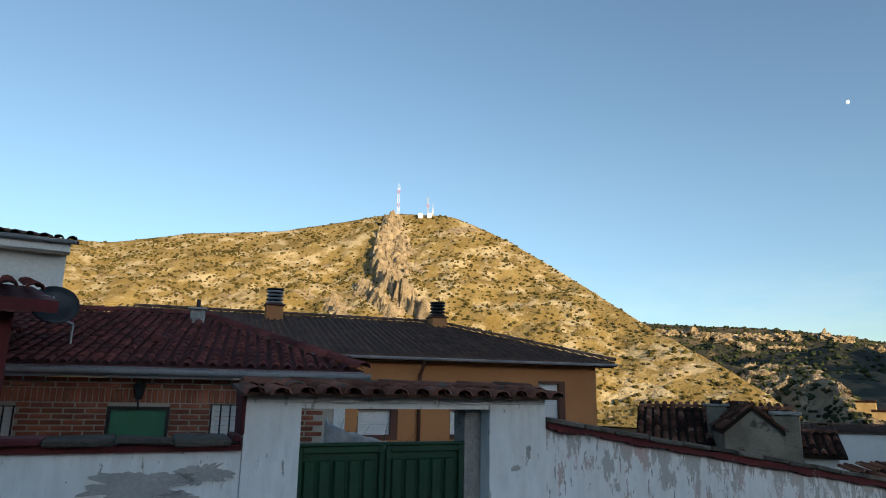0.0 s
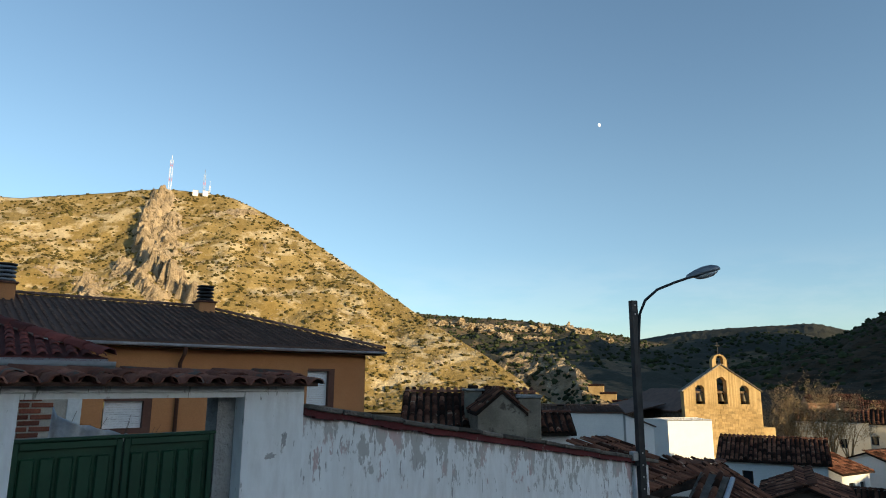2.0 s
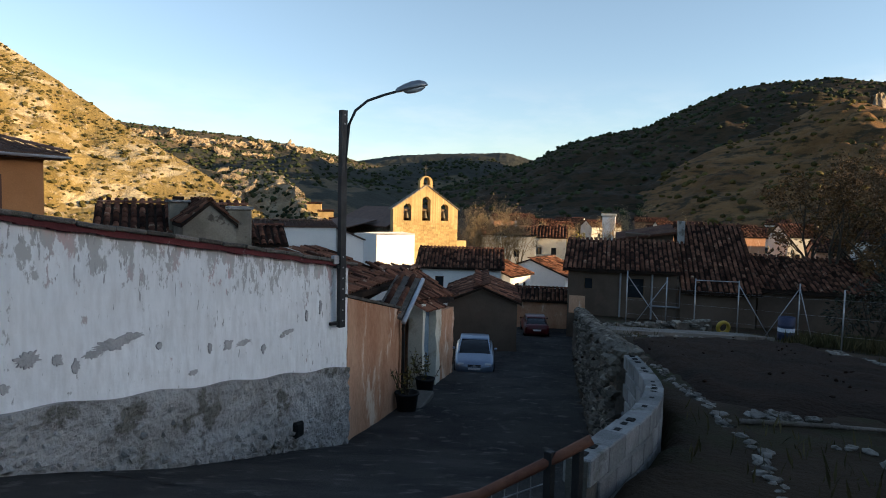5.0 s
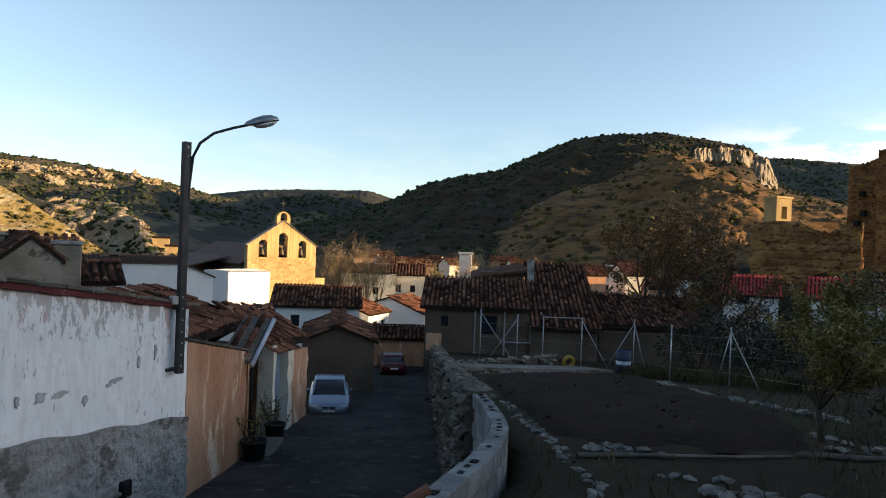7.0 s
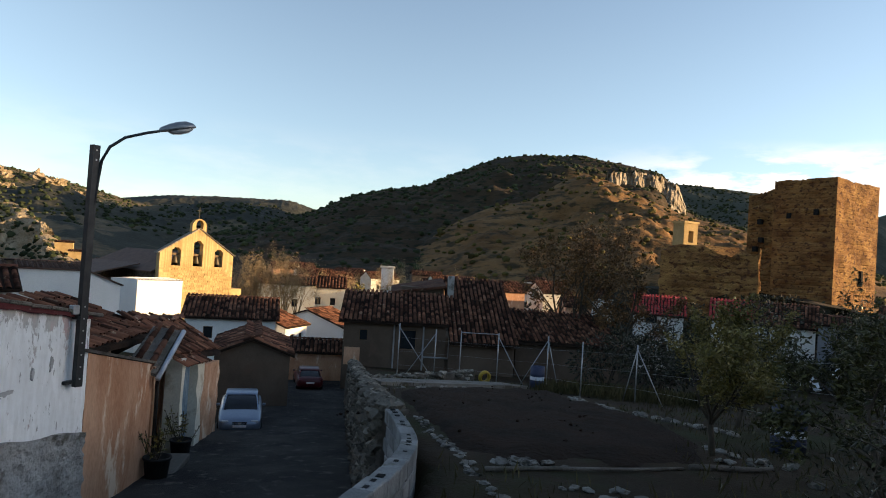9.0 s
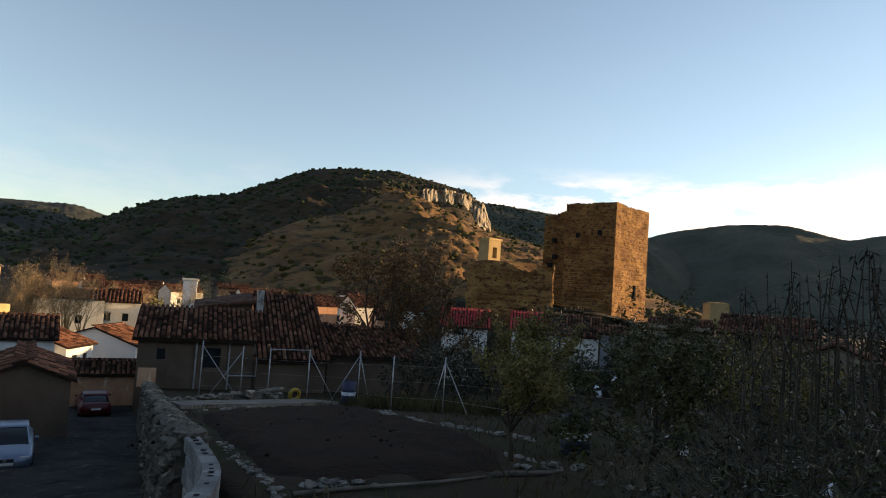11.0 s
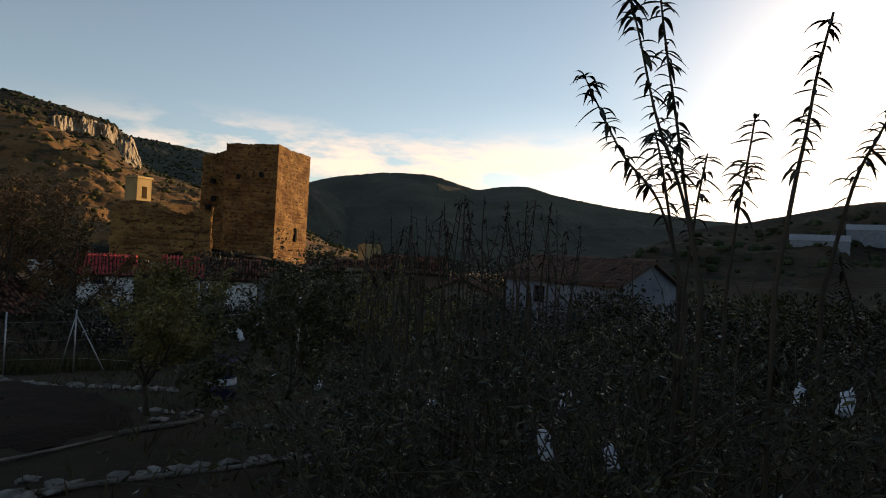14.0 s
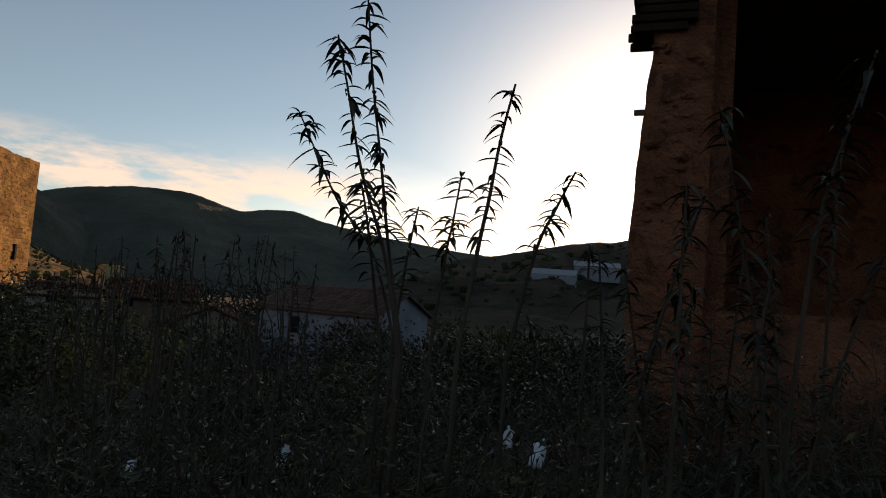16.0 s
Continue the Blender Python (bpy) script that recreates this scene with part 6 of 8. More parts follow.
# courses of ashlar, proud of the wall by a finger's width
ash = bmesh.new()
rq = random.Random(8)
for k in range(36):
    z = -11.6 + k * 0.3
    x = 0.0
    while x < CW - 0.25 and z < -1.3:
        w = min(rq.uniform(0.3, 0.7), CW - x)
        box(ash, x + 0.012, x + w - 0.012, -0.035 - rq.uniform(0, 0.03), 0.0, z + 0.014, z + 0.286)
        x += w
part("ashlar", ash, CHURCH, church, kind="stuff")
nave = boxes((0.1, CW - 0.1, 0.9, 22, -12, -1.8))
part("nave", nave, STONE, church, "rubble stone nave in shade")
for sgn in (0, 1):
    xs = [(-0.6, -1.7), (c0, 0.9)] if sgn == 0 else [(c0, 0.9), (CW + 0.6, -1.7)]
    part("nave_roof", slab(bmesh.new(), [(xs[0][0], 0.95, xs[0][1]), (xs[1][0], 0.95, xs[1][1]), (xs[1][0], 22.4, xs[1][1]), (xs[0][0], 22.4, xs[0][1])], 0.15), TILE_BROWN, church, "dark tile nave roof")
part("side_aisle", boxes((-9, 0.09, 6, 20, -12, -3.3)), STONE, church)
part("aisle_roof", slab(bmesh.new(), [(-9.4, 5.6, -3.2), (0.05, 5.6, -0.9), (0.05, 20.4, -0.9), (-9.4, 20.4, -3.2)], 0.15), TILE_BROWN, church)
part("annexe", boxes((CW - 0.05, CW + 1.6, 0.2, 4, -12, -3.6)), CHURCH, church)


# ---- castle ----
castle = stand("castle", 0, 0, label="ruined rammed-earth castle tower in warm evening light", category="castle")


def rough_block(bm, corners, z0, z1, nz, nu, top=None, amp=0.25, seed=0, courses=1.1):
    """An upright mass on a four-cornered plan with layered, weathered faces; top(u, side) lowers the rim."""
    rings = []
    side_n = len(corners)
    for k in range(nz + 1):
        f = k / nz
        ring = []
        for sd_ in range(side_n):
            a, b = Vector(corners[sd_]), Vector(corners[(sd_ + 1) % side_n])
            nrm = Vector((b - a).yx)
            nrm = Vector((nrm.x, -nrm.y)).normalized()
            for i in range(nu):
                u_ = i / nu
                p = a.lerp(b, u_)
                hi = z1 - (top(u_, sd_) if top else 0)
                z = z0 + (hi - z0) * f
                dd = amp * (noise.fractal((p.x * 0.22 + seed, p.y * 0.22, z * 0.35), 1, 2, 4) + 0.22 * (1 if math.sin(z * 2 * math.pi / courses + 1.5 * noise.noise((p.x * 0.3, p.y * 0.3, z))) > 0.75 else 0)) * min(1, 6 * u_, 6 * (1 - u_) + 0.15)
                ring.append(bm.verts.new((p.x - nrm.x * dd, p.y - nrm.y * dd, z)))
        rings.append(ring)
    n = len(rings[0])
    for r0, r1 in zip(rings, rings[1:]):
        for i in range(n):
            bm.faces.new((r0[i], r0[(i + 1) % n], r1[(i + 1) % n], r1[i]))
    bm.faces.new(rings[-1])
    return bm


def from_eye(az, d):
    return (0.6 + d * math.sin(radians(az)), -0.3 + d * math.cos(radians(az)))


ex, ey = from_eye(93.85, 121.0)
fwd, rgt = Vector((math.sin(radians(93.85)), math.cos(radians(93.85)))), Vector((math.cos(radians(93.85)), -math.sin(radians(93.85))))
ca, sa = math.cos(radians(25)), math.sin(radians(25))
edge = Vector((ex, ey))
left_dir, right_dir = -rgt * ca + fwd * sa, rgt * sa + fwd * ca
A_, B_ = 10.2, 14.8
q = [edge + left_dir * A_, edge, edge + right_dir * B_, edge + left_dir * A_ + right_dir * B_]
part("tower", rough_block(bmesh.new(), [tuple(v) for v in q], -6, 19.5, 130, 26, top=lambda u_, s_: 0.5 * abs(noise.noise((u_ * 11, s_, 3))), amp=0.42, seed=3, courses=0.8), CASTLE, castle, "tall square rammed-earth tower")
q2 = [edge + left_dir * 14.8 - right_dir * 0.1 + fwd * 0.5, edge + left_dir * (A_ + 0.02) + right_dir * 0.6, edge + left_dir * (A_ + 0.02) + right_dir * 12, edge + left_dir * 14.8 + right_dir * 12]
part("tower_flank", rough_block(bmesh.new(), [tuple(v) for v in q2], -6, 19.0, 130, 16, top=lambda u_, s_: 1.9 - 1.5 * u_ + 0.8 * abs(noise.noise((u_ * 7, s_, 6))) if s_ == 0 else 1.6, amp=0.55, seed=5, courses=0.95), CASTLE, castle, "eroded red flank of the tower")
# castle openings are solid boxes, their inner shade painted near-black
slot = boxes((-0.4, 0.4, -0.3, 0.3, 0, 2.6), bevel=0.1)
s_ = part("doorway", slot, INSIDE_SHADE, castle)
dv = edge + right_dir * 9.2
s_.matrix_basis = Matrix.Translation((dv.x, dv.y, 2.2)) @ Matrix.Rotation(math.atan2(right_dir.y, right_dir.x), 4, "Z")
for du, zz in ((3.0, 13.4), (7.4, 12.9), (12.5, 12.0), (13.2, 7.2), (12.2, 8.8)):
    o_ = part("opening", boxes((-0.35, 0.35, -0.4, 0.4, 0, 0.9)), INSIDE_SHADE, castle)
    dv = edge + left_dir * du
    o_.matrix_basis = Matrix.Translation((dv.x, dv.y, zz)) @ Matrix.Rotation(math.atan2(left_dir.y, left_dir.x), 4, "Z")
# curtain wall with the small arched turret
w0, w1 = Vector(from_eye(81.4, 106.5)), Vector(from_eye(88.8, 107))
nrm_ = Vector((fwd.x, fwd.y)) * 2.0
part("curtain_wall", rough_block(bmesh.new(), [tuple(w0), tuple(w1), tuple(w1 + nrm_), tuple(w0 + nrm_)], -8, 7.1, 60, 40, top=lambda u_, s_: 1.3 * abs(noise.noise((u_ * 9, s_, 2))) + float(np.interp(u_, [0, 0.1, 0.2, 0.45, 0.6, 1], [3.2, 1.0, 0.2, 0.3, 1.4, 1.0])), amp=0.5, seed=7), CASTLE, castle, "ruined curtain wall")
t0 = Vector(from_eye(83.1, 107.6))
wtur = 3.0
bmx = bmesh.new()
wall_with_holes(bmx, 0, wtur, -6, 10.3, 0, 2.2, [(1.0, 2.1, 7.3, 9.1)])
tur = part("arched_turret", bmx, CHURCH, castle, "small sunlit turret with an arched opening")
tur.matrix_basis = Matrix.Translation((t0.x, t0.y, 0)) @ Matrix.Rotation(radians(-35), 4, "Z")
part("turret_cap", boxes((-0.15, wtur + 0.15, -0.15, 2.35, 10.3, 10.6)), CHURCH, tur)
m0, m1 = Vector(from_eye(78.5, 112)), Vector(from_eye(98.6, 117))
nrm_ = Vector((fwd.x, fwd.y)) * 16
knoll = part("castle_mound", rough_block(bmesh.new(), [tuple(m0 - Vector((fwd.x, fwd.y)) * 5), tuple(m1 - Vector((fwd.x, fwd.y)) * 5), tuple(m1 + nrm_), tuple(m0 + nrm_)], -14, 1.2, 26, 40, top=lambda u_, s_: 1.5 + 5 * abs(2 * u_ - 1) ** 3 + 1.5 * noise.noise((u_ * 5, s_, 9)), amp=2.2, seed=9, courses=9), HILL_SCRUB, None, kind="structure")
tagged(knoll, "earth mound below the castle, weedy and dark", "mound")
ob_a, ob_b = from_eye(101.6, 120), from_eye(103.0, 121)
village_house("stone_hut", ob_a, ob_b, 4, -5, 2.2, 2.35, CHURCH, CHURCH, "small sunlit stone hut below the castle", over=0.02, seed=40)

# ---- houses below the castle ----
village_house("white_cottage", (56.6, 10.1), (57.2, 6.2), 5, -9, -1.55, -0.3, WHITE, TILE_BRIGHT, "white cottage with a bright red tile roof", holes=[(0.9, 1.9, -2.3, -1.6)], seed=41)
village_house("white_cottage", (57.3, 4.1), (57.5, 1.3), 5, -9, -1.5, -0.2, WHITE, TILE_BRIGHT, "white cottage with a red roof beside the orchard", holes=[(1.9, 2.5, -2.3, -1.7)], seed=42)
village_house("white_cottage", (57.5, 1.25), (57.4, -3.2), 5, -9, -1.6, -0.15, WHITE, TILE_OLD, "white cottage with weathered pale tiles", seed=43)
village_house("white_cottage", (56.4, -3.3), (56.3, -5.2), 4, -9, -1.2, -0.7, BLUE_GREY, TILE_OLD, "pale blue-white outhouse under the castle", holes=[(1.2, 1.6, -2.2, -1.6)], seed=44)
village_house("cream_house", (60.2, -7.6), (59.4, -12.5), 5, -9, -0.6, 0.3, WEATHERED, TILE_OLD, "weathered barn with an open white bay", holes=[(1.4, 3.3, -1.2, -0.2)], seed=45)
village_house("brown_house", (58.5, -13.0), (56.5, -19.5), 7, -9, -0.4, 1.0, BROWN_RENDER, TILE_OLD, "brown house with a dark tile roof and chimney", holes=[(1.2, 2.0, -1.2, -0.2)], seed=46)
bh = village_house("white_house", (41.0, -12.5), (39.0, -17.5), 6, -7, -1.2, -0.1, WEATHERED, TILE_OLD, "dull gabled house seen between the shoots", gable_front=True, holes=[(1.0, 1.7, -1.8, -1.0)], seed=47)
village_house("grey_house", (44.0, -21.0), (39.0, -28.0), 6, -7, -0.4, 0.7, BROWN_RENDER, TILE_OLD, "dull brown village house in shade", holes=[(1.2, 2.0, -1, 0), (4.5, 5.3, -1, 0)], seed=48)
village_house("white_house", (31.6, -14.4), (25.5, -17.2), 5, -6, 0.64, 1.64, BLUE_GREY, TILE_BROWN, "low grey house behind the brambles", holes=[(1.8, 2.5, -0.56, 0.29)], seed=49)
# long pale sheds on the far slope
for az, w in ((136.2, 23), (139.9, 25)):
    x, y, z = HILLS["hill_9"][0](az, 0.6)
    r_ = Vector((math.cos(radians(az)), -math.sin(radians(az))))
    village_house("farm_shed", (x, y), (x + r_.x * w, y + r_.y * w), 12, z - 5, z + 3.4, z + 6.0, BLUE_GREY, GUTTER, "long farm shed with a pale metal roof", group="sheds on the far slope", over=0.3, pitch=0.9, seed=50)

# ---- far village along the valley floor ----
rv = random.Random(77)
for k in range(34):
    az, d = rv.uniform(45.5, 77), rv.uniform(120, 260)
    x, y = from_eye(az, d)
    g_ = -10.5
    w = rv.uniform(6, 12)
    turn_ = radians(az) + rv.uniform(-0.5, 0.5)
    r_ = Vector((math.cos(turn_), -math.sin(turn_)))
    hgt = rv.uniform(4.5, 7.5)
    m_ = rv.choice([WHITE, CREAM, OCHRE, BROWN_RENDER, CREAM])
    village_house("village_house", (x, y), (x + r_.x * w, y + r_.y * w), rv.uniform(6, 9), g_ - 3, g_ + hgt, g_ + hgt + rv.uniform(1.2, 2.2), m_, TILE_OLD,
                  {WHITE: "white", CREAM: "cream", OCHRE: "ochre", BROWN_RENDER: "brown"}[m_] + " village house with a clay tile roof, far off", holes=[(w * 0.2, w * 0.2 + 1, g_ + 2.4, g_ + 3.8), (w * 0.6, w * 0.6 + 1, g_ + 2.4, g_ + 3.8)], group="far village houses", pitch=0.6, seed=60 + k)
tw = stand("white_tower", *from_eye(58.2, 170), 0, -58, "square white water tower over the far roofs", "tower")
part("shaft", boxes((-1.6, 1.6, -1.6, 1.6, -13, -0.6), bevel=0.1), WHITE, tw)
part("top", boxes((-1.9, 1.9, -1.9, 1.9, -0.6, 0.0), bevel=0.1), CREAM, tw)


# ---- masts on the summit ----
def mast(az, d, z0, h, w, material, label):
    x, y = from_eye(az, d)
    e = stand("radio_mast", x, y, z0, 20, label, "mast")
    corners = [(w / 2, w / 2), (-w / 2, w / 2), (-w / 2, -w / 2), (w / 2, -w / 2)]
    n = int(h / 3)
    for k in range(n):
        bm = bmesh.new()
        za, zb = h * k / n, h * (k + 1) / n
        for i, c in enumerate(corners):
            c2 = corners[(i + 1) % 4]
            tube(bm, [(c[0], c[1], za), (c[0], c[1], zb)], 0.09, 4)
            tube(bm, [(c[0], c[1], za), (c2[0], c2[1], zb)], 0.06, 4)
        part("section", bm, MAST_RED if k % 4 == 3 else material, e)
    bm = bmesh.new()
    tube(bm, [(0, 0, h), (0, 0, h + 4)], 0.12, 5)
    part("antenna", bm, material, e)
    return e


def summit(az, s=0.985):
    p = HILLS["hill_1"][0](az, s)
    return math.hypot(p[0], p[1]), p[2]


d1, z1 = summit(-3.75)
mast(-3.75, d1, z1 - 1, 27, 1.8, ROLLER, "red and white lattice radio mast on the summit")
d1, z1 = summit(-1.05)
mast(-1.05, d1, z1 - 1, 18, 1.3, STEEL, "grey lattice mast on the summit")
d1, z1 = summit(-0.6)
mast(-0.6, d1, z1 - 1, 9, 0.8, ROLLER, "short pale aerial on the summit")
for az in (-1.7, -0.9):
    d1, z1 = summit(az)
    x, y = from_eye(az, d1 - 2)
    hut = stand("equipment_hut", x, y, z1, 0, "small white equipment hut by the masts", "hut", group="huts on the summit")
    part("wall", boxes((-2, 2, -1.5, 1.5, -2, 2.4)), WHITE, hut)
    part("roof", boxes((-2.2, 2.2, -1.7, 1.7, 2.4, 2.6)), PLINTH, hut)
for k in range(4):
    z = HILLS["hill_3"][0](32.3 + 0.95 * k, 0.45)
    village_house("hill_ruin", (z[0], z[1]), (z[0] + 5.5, z[1] - 4), 5, z[2] - 3, z[2] + 3 + 1.2 * (k % 2), z[2] + 3.6 + 1.2 * (k % 2), CHURCH, TILE_OLD, "stone hut in sun on the rocky spur", group="huts on the spur", pitch=0.8, seed=99 + k)


# ---- vegetation helpers ----
def leaf_cloud(name, material, items, parent=None, width=0.3, seed=1, label="", category="", kind="stuff"):
    """Many single leaves: (place, direction, length). Each is a folded blade of two quads."""
    rq = np.random.RandomState(seed)
    n = len(items)
    P = np.array([i[0] for i in items], float)
    D = np.array([i[1] for i in items], float)
    D /= np.linalg.norm(D, axis=1)[:, None] + 1e-9
    Ln = np.array([i[2] for i in items], float)[:, None]
    side = np.cross(D, rq.normal(size=(n, 3)))
    side /= np.linalg.norm(side, axis=1)[:, None] + 1e-9
    up = np.cross(side, D)
    w = Ln * width / 2
    mid = P + D * Ln * 0.45 - up * Ln * 0.06
    tip = P + D * Ln - up * Ln * 0.22
    V = np.stack([P, mid + side * w + up * w * 0.4, mid, mid - side * w + up * w * 0.4, tip], 1).reshape(-1, 3)
    F = []
    for k in range(n):
        a = 5 * k
        F += [(a, a + 2, a + 1), (a, a + 3, a + 2), (a + 1, a + 2, a + 4), (a + 2, a + 3, a + 4)]
    me = bpy.data.meshes.new(name)
    me.from_pydata(V.tolist(), [], F)
    me.materials.append(material)
    ob = new(name, me)
    ob.parent = parent
    return tagged(ob, label, category, kind=kind)


def tree(name, x, y, z, h, spread, leaf_mat, leaves, label, seed, leaf=0.1, trunk=0.07, limbs=7, low=0.3, bark=None, twigs=5, category="tree", upright=0.5, width=0.45, group=""):
    """A tapered trunk with forking limbs and twigs, and single leaves along the twigs."""
    rq = random.Random(seed)
    e = stand(name, x, y, z, 0, label, category, group)
    bm = bmesh.new()
    items = []

    def branch(p, d, length, r, depth):
        pts, rr, n = [p], [r], 5
        for k in range(n):
            d = (d + Vector((rq.gauss(0, 0.16), rq.gauss(0, 0.16), rq.gauss(0.05, 0.1)))).normalized()
            p = p + d * length / n
            pts.append(p)
            rr.append(max(r * (1 - 0.75 * (k + 1) / n), 0.003))
            if depth < 2 and k >= 1:
                for _ in range(rq.choice((0, 1, 1)) if depth == 0 else twigs // 3 or 1):
                    dd = (d + Vector((rq.gauss(0, 0.6), rq.gauss(0, 0.6), rq.gauss(0.1, 0.4)))).normalized()
                    branch(p, dd, length * rq.uniform(0.35, 0.6), rr[-1] * 0.6, depth + 1)
            if depth >= 1:
                per = max(1, int(leaves / (limbs * twigs * 9)))
                for _ in range(per):
                    o = Vector((rq.gauss(0, 1), rq.gauss(0, 1), rq.gauss(0, 1))) * length * 0.14
                    items.append((p + o, (rq.gauss(0, 1), rq.gauss(0, 1), rq.gauss(-0.3, 0.7)), leaf * rq.uniform(0.6, 1.3)))
        tube(bm, pts, rr, 5 if depth else 6, cap=False)

    top = Vector((rq.gauss(0, 0.03) * h, rq.gauss(0, 0.03) * h, h * low))
    tube(bm, [(0, 0, -0.15), tuple(top * 0.5), tuple(top)], [trunk * 1.25, trunk, trunk * 0.85], 8)
    for k in range(limbs):
        a = 2 * math.pi * (k + rq.random() * 0.7) / limbs
        d = Vector((math.cos(a) * spread, math.sin(a) * spread, h * (1 - low) * (upright + rq.random() * (1.2 - upright)))).normalized()
        branch(top * rq.uniform(0.75, 1.0), d, math.hypot(spread, h * (1 - low)) * rq.uniform(0.6, 0.95), trunk * 0.55, 0)
    part("trunk", bm, bark or BARK, e, "dark bare bark", smooth=True)
    if items and leaves:
        leaf_cloud("crown", leaf_mat, items, e, width, seed)
    return e


def bush(name, x, y, z, h, w, leaf_mat, count, label, seed, leaf=0.12, category="bush", group=""):
    """A rounded, gappy mass of leaves on a few stems."""
    rq = random.Random(seed)
    e = stand(name, x, y, z, 0, label, category, group)
    bm = bmesh.new()
    items = []
    lobes = [(rq.gauss(0, 0.33) * w, rq.gauss(0, 0.33) * w, h * rq.uniform(0.35, 0.85), rq.uniform(0.22, 0.42) * w) for _ in range(7)]
    for lx, ly, lz, lr in lobes:
        tube(bm, [(0, 0, -0.1), (lx * 0.5, ly * 0.5, lz * 0.5), (lx, ly, lz)], [0.02 * h, 0.014 * h, 0.006 * h], 5, cap=False)
    for k in range(count):
        lx, ly, lz, lr = lobes[k % 7]
        v = Vector((rq.gauss(0, 1), rq.gauss(0, 1), rq.gauss(0, 1))).normalized() * lr * rq.uniform(0.5, 1.1)
        items.append(((lx + v.x, ly + v.y, max(0.05, min(lz + v.z * h / w * 0.9, h * 1.05))), (v.x, v.y, v.z - 0.2 * lr), leaf * rq.uniform(0.6, 1.3)))
    part("branchwork", bm, BARK, e)
    leaf_cloud("foliage", leaf_mat, items, e, 0.5, seed)
    return e


# ---- concrete block wall and dry stone wall along the lane ----
def along(line, s):
    """The place and heading at length s on a line of (x, y, z)."""
    for a, b in zip(line, line[1:]):
        d = math.hypot(b[0] - a[0], b[1] - a[1])
        if s <= d or b is line[-1]:
            f = s / d
            return [a[i] + (b[i] - a[i]) * f for i in range(3)], math.degrees(math.atan2(b[1] - a[1], b[0] - a[0]))
        s -= d


def smooth_line(pts, n=14):
    out = []
    for i in range(len(pts) - 1):
        p0, p1, p2, p3 = (Vector(pts[min(max(i + k, 0), len(pts) - 1)]) for k in (-1, 0, 1, 2))
        for k in range(n):
            t = k / n
            out.append(tuple(0.5 * ((2 * p1) + (-p0 + p2) * t + (2 * p0 - 5 * p1 + 4 * p2 - p3) * t * t + (-p0 + 3 * p1 - 3 * p2 + p3) * t ** 3)))
    return out + [tuple(pts[-1])]


BLOCKS = smooth_line([(4.15, 2.27, -0.22), (5.8, 2.72, -0.36), (7.1, 3.28, -0.52), (7.95, 3.85, -0.58), (8.75, 4.5, -0.62)])
bw = stand("wall_2", 0, 0, label="grey hollow concrete block wall curving along the lane", category="wall", kind="structure")
bmx = bmesh.new()
box(bmx, -0.191, 0.191, -0.098, 0.098, -0.19, 0.0, bevel=0.01)
block_me = mesh_from("block", bmx, BLOCK)
# block cores shown by shallow boxes in painted shade
hole_me = mesh_from("block_hole", boxes((-0.05, 0.05, -0.035, 0.035, -0.01, 0.003), bevel=0.012), INSIDE_SHADE)
total = sum(math.hypot(b[0] - a[0], b[1] - a[1]) for a, b in zip(BLOCKS, BLOCKS[1:]))
rb = random.Random(4)
for row in range(9):
    s_ = 0.2 * (1 + row % 2)
    while s_ < total - 0.1:
        p, a_ = along(BLOCKS, s_)
        p[2] = p[2] - row * 0.203
        piece("block", block_me, bw, pose(p[0], p[1], p[2] + rb.uniform(-0.004, 0.004), 0, 2.5, a_ + rb.uniform(-1, 1)))
        if row == 0:
            for o in (-0.095, 0.095):
                if rb.random() < 0.62:
                    piece("block_hole", hole_me, bw, pose(p[0], p[1], p[2], 0, 2.5, a_) @ Matrix.Translation((o, 0, 0.001)))
        s_ += 0.402
mortar = bmesh.new()
for a, b in zip(BLOCKS, BLOCKS[1:]):
    h_ = math.degrees(math.atan2(b[1] - a[1], b[0] - a[0]))
    d_ = math.hypot(b[0] - a[0], b[1] - a[1])
    box(mortar, -0.01, d_ + 0.01, -0.075, 0.075, -1.9, -0.02, m=pose(a[0], a[1], a[2], 0, 0, h_))
part("mortar", mortar, DARK_MORTAR, bw, kind="stuff")

STONES = smooth_line([(8.85, 4.6, -0.6), (11.1, 6.35, -0.92), (17.8, 11.15, -1.95), (25.3, 16.5, -3.1)])
sw = stand("wall_3", 0, 0, label="dry stone wall of rough grey limestone beside the lane", category="wall", kind="structure")
total = sum(math.hypot(b[0] - a[0], b[1] - a[1]) for a, b in zip(STONES, STONES[1:]))
core = bmesh.new()
for a, b in zip(STONES, STONES[1:]):
    h_ = math.degrees(math.atan2(b[1] - a[1], b[0] - a[0]))
    d_ = math.hypot(b[0] - a[0], b[1] - a[1])
    box(core, -0.02, d_ + 0.02, -0.16, 0.16, -2.6, -0.12, m=pose(a[0], a[1], a[2], 0, 0, h_))
part("core", core, COPING, sw, kind="stuff")
rest = []
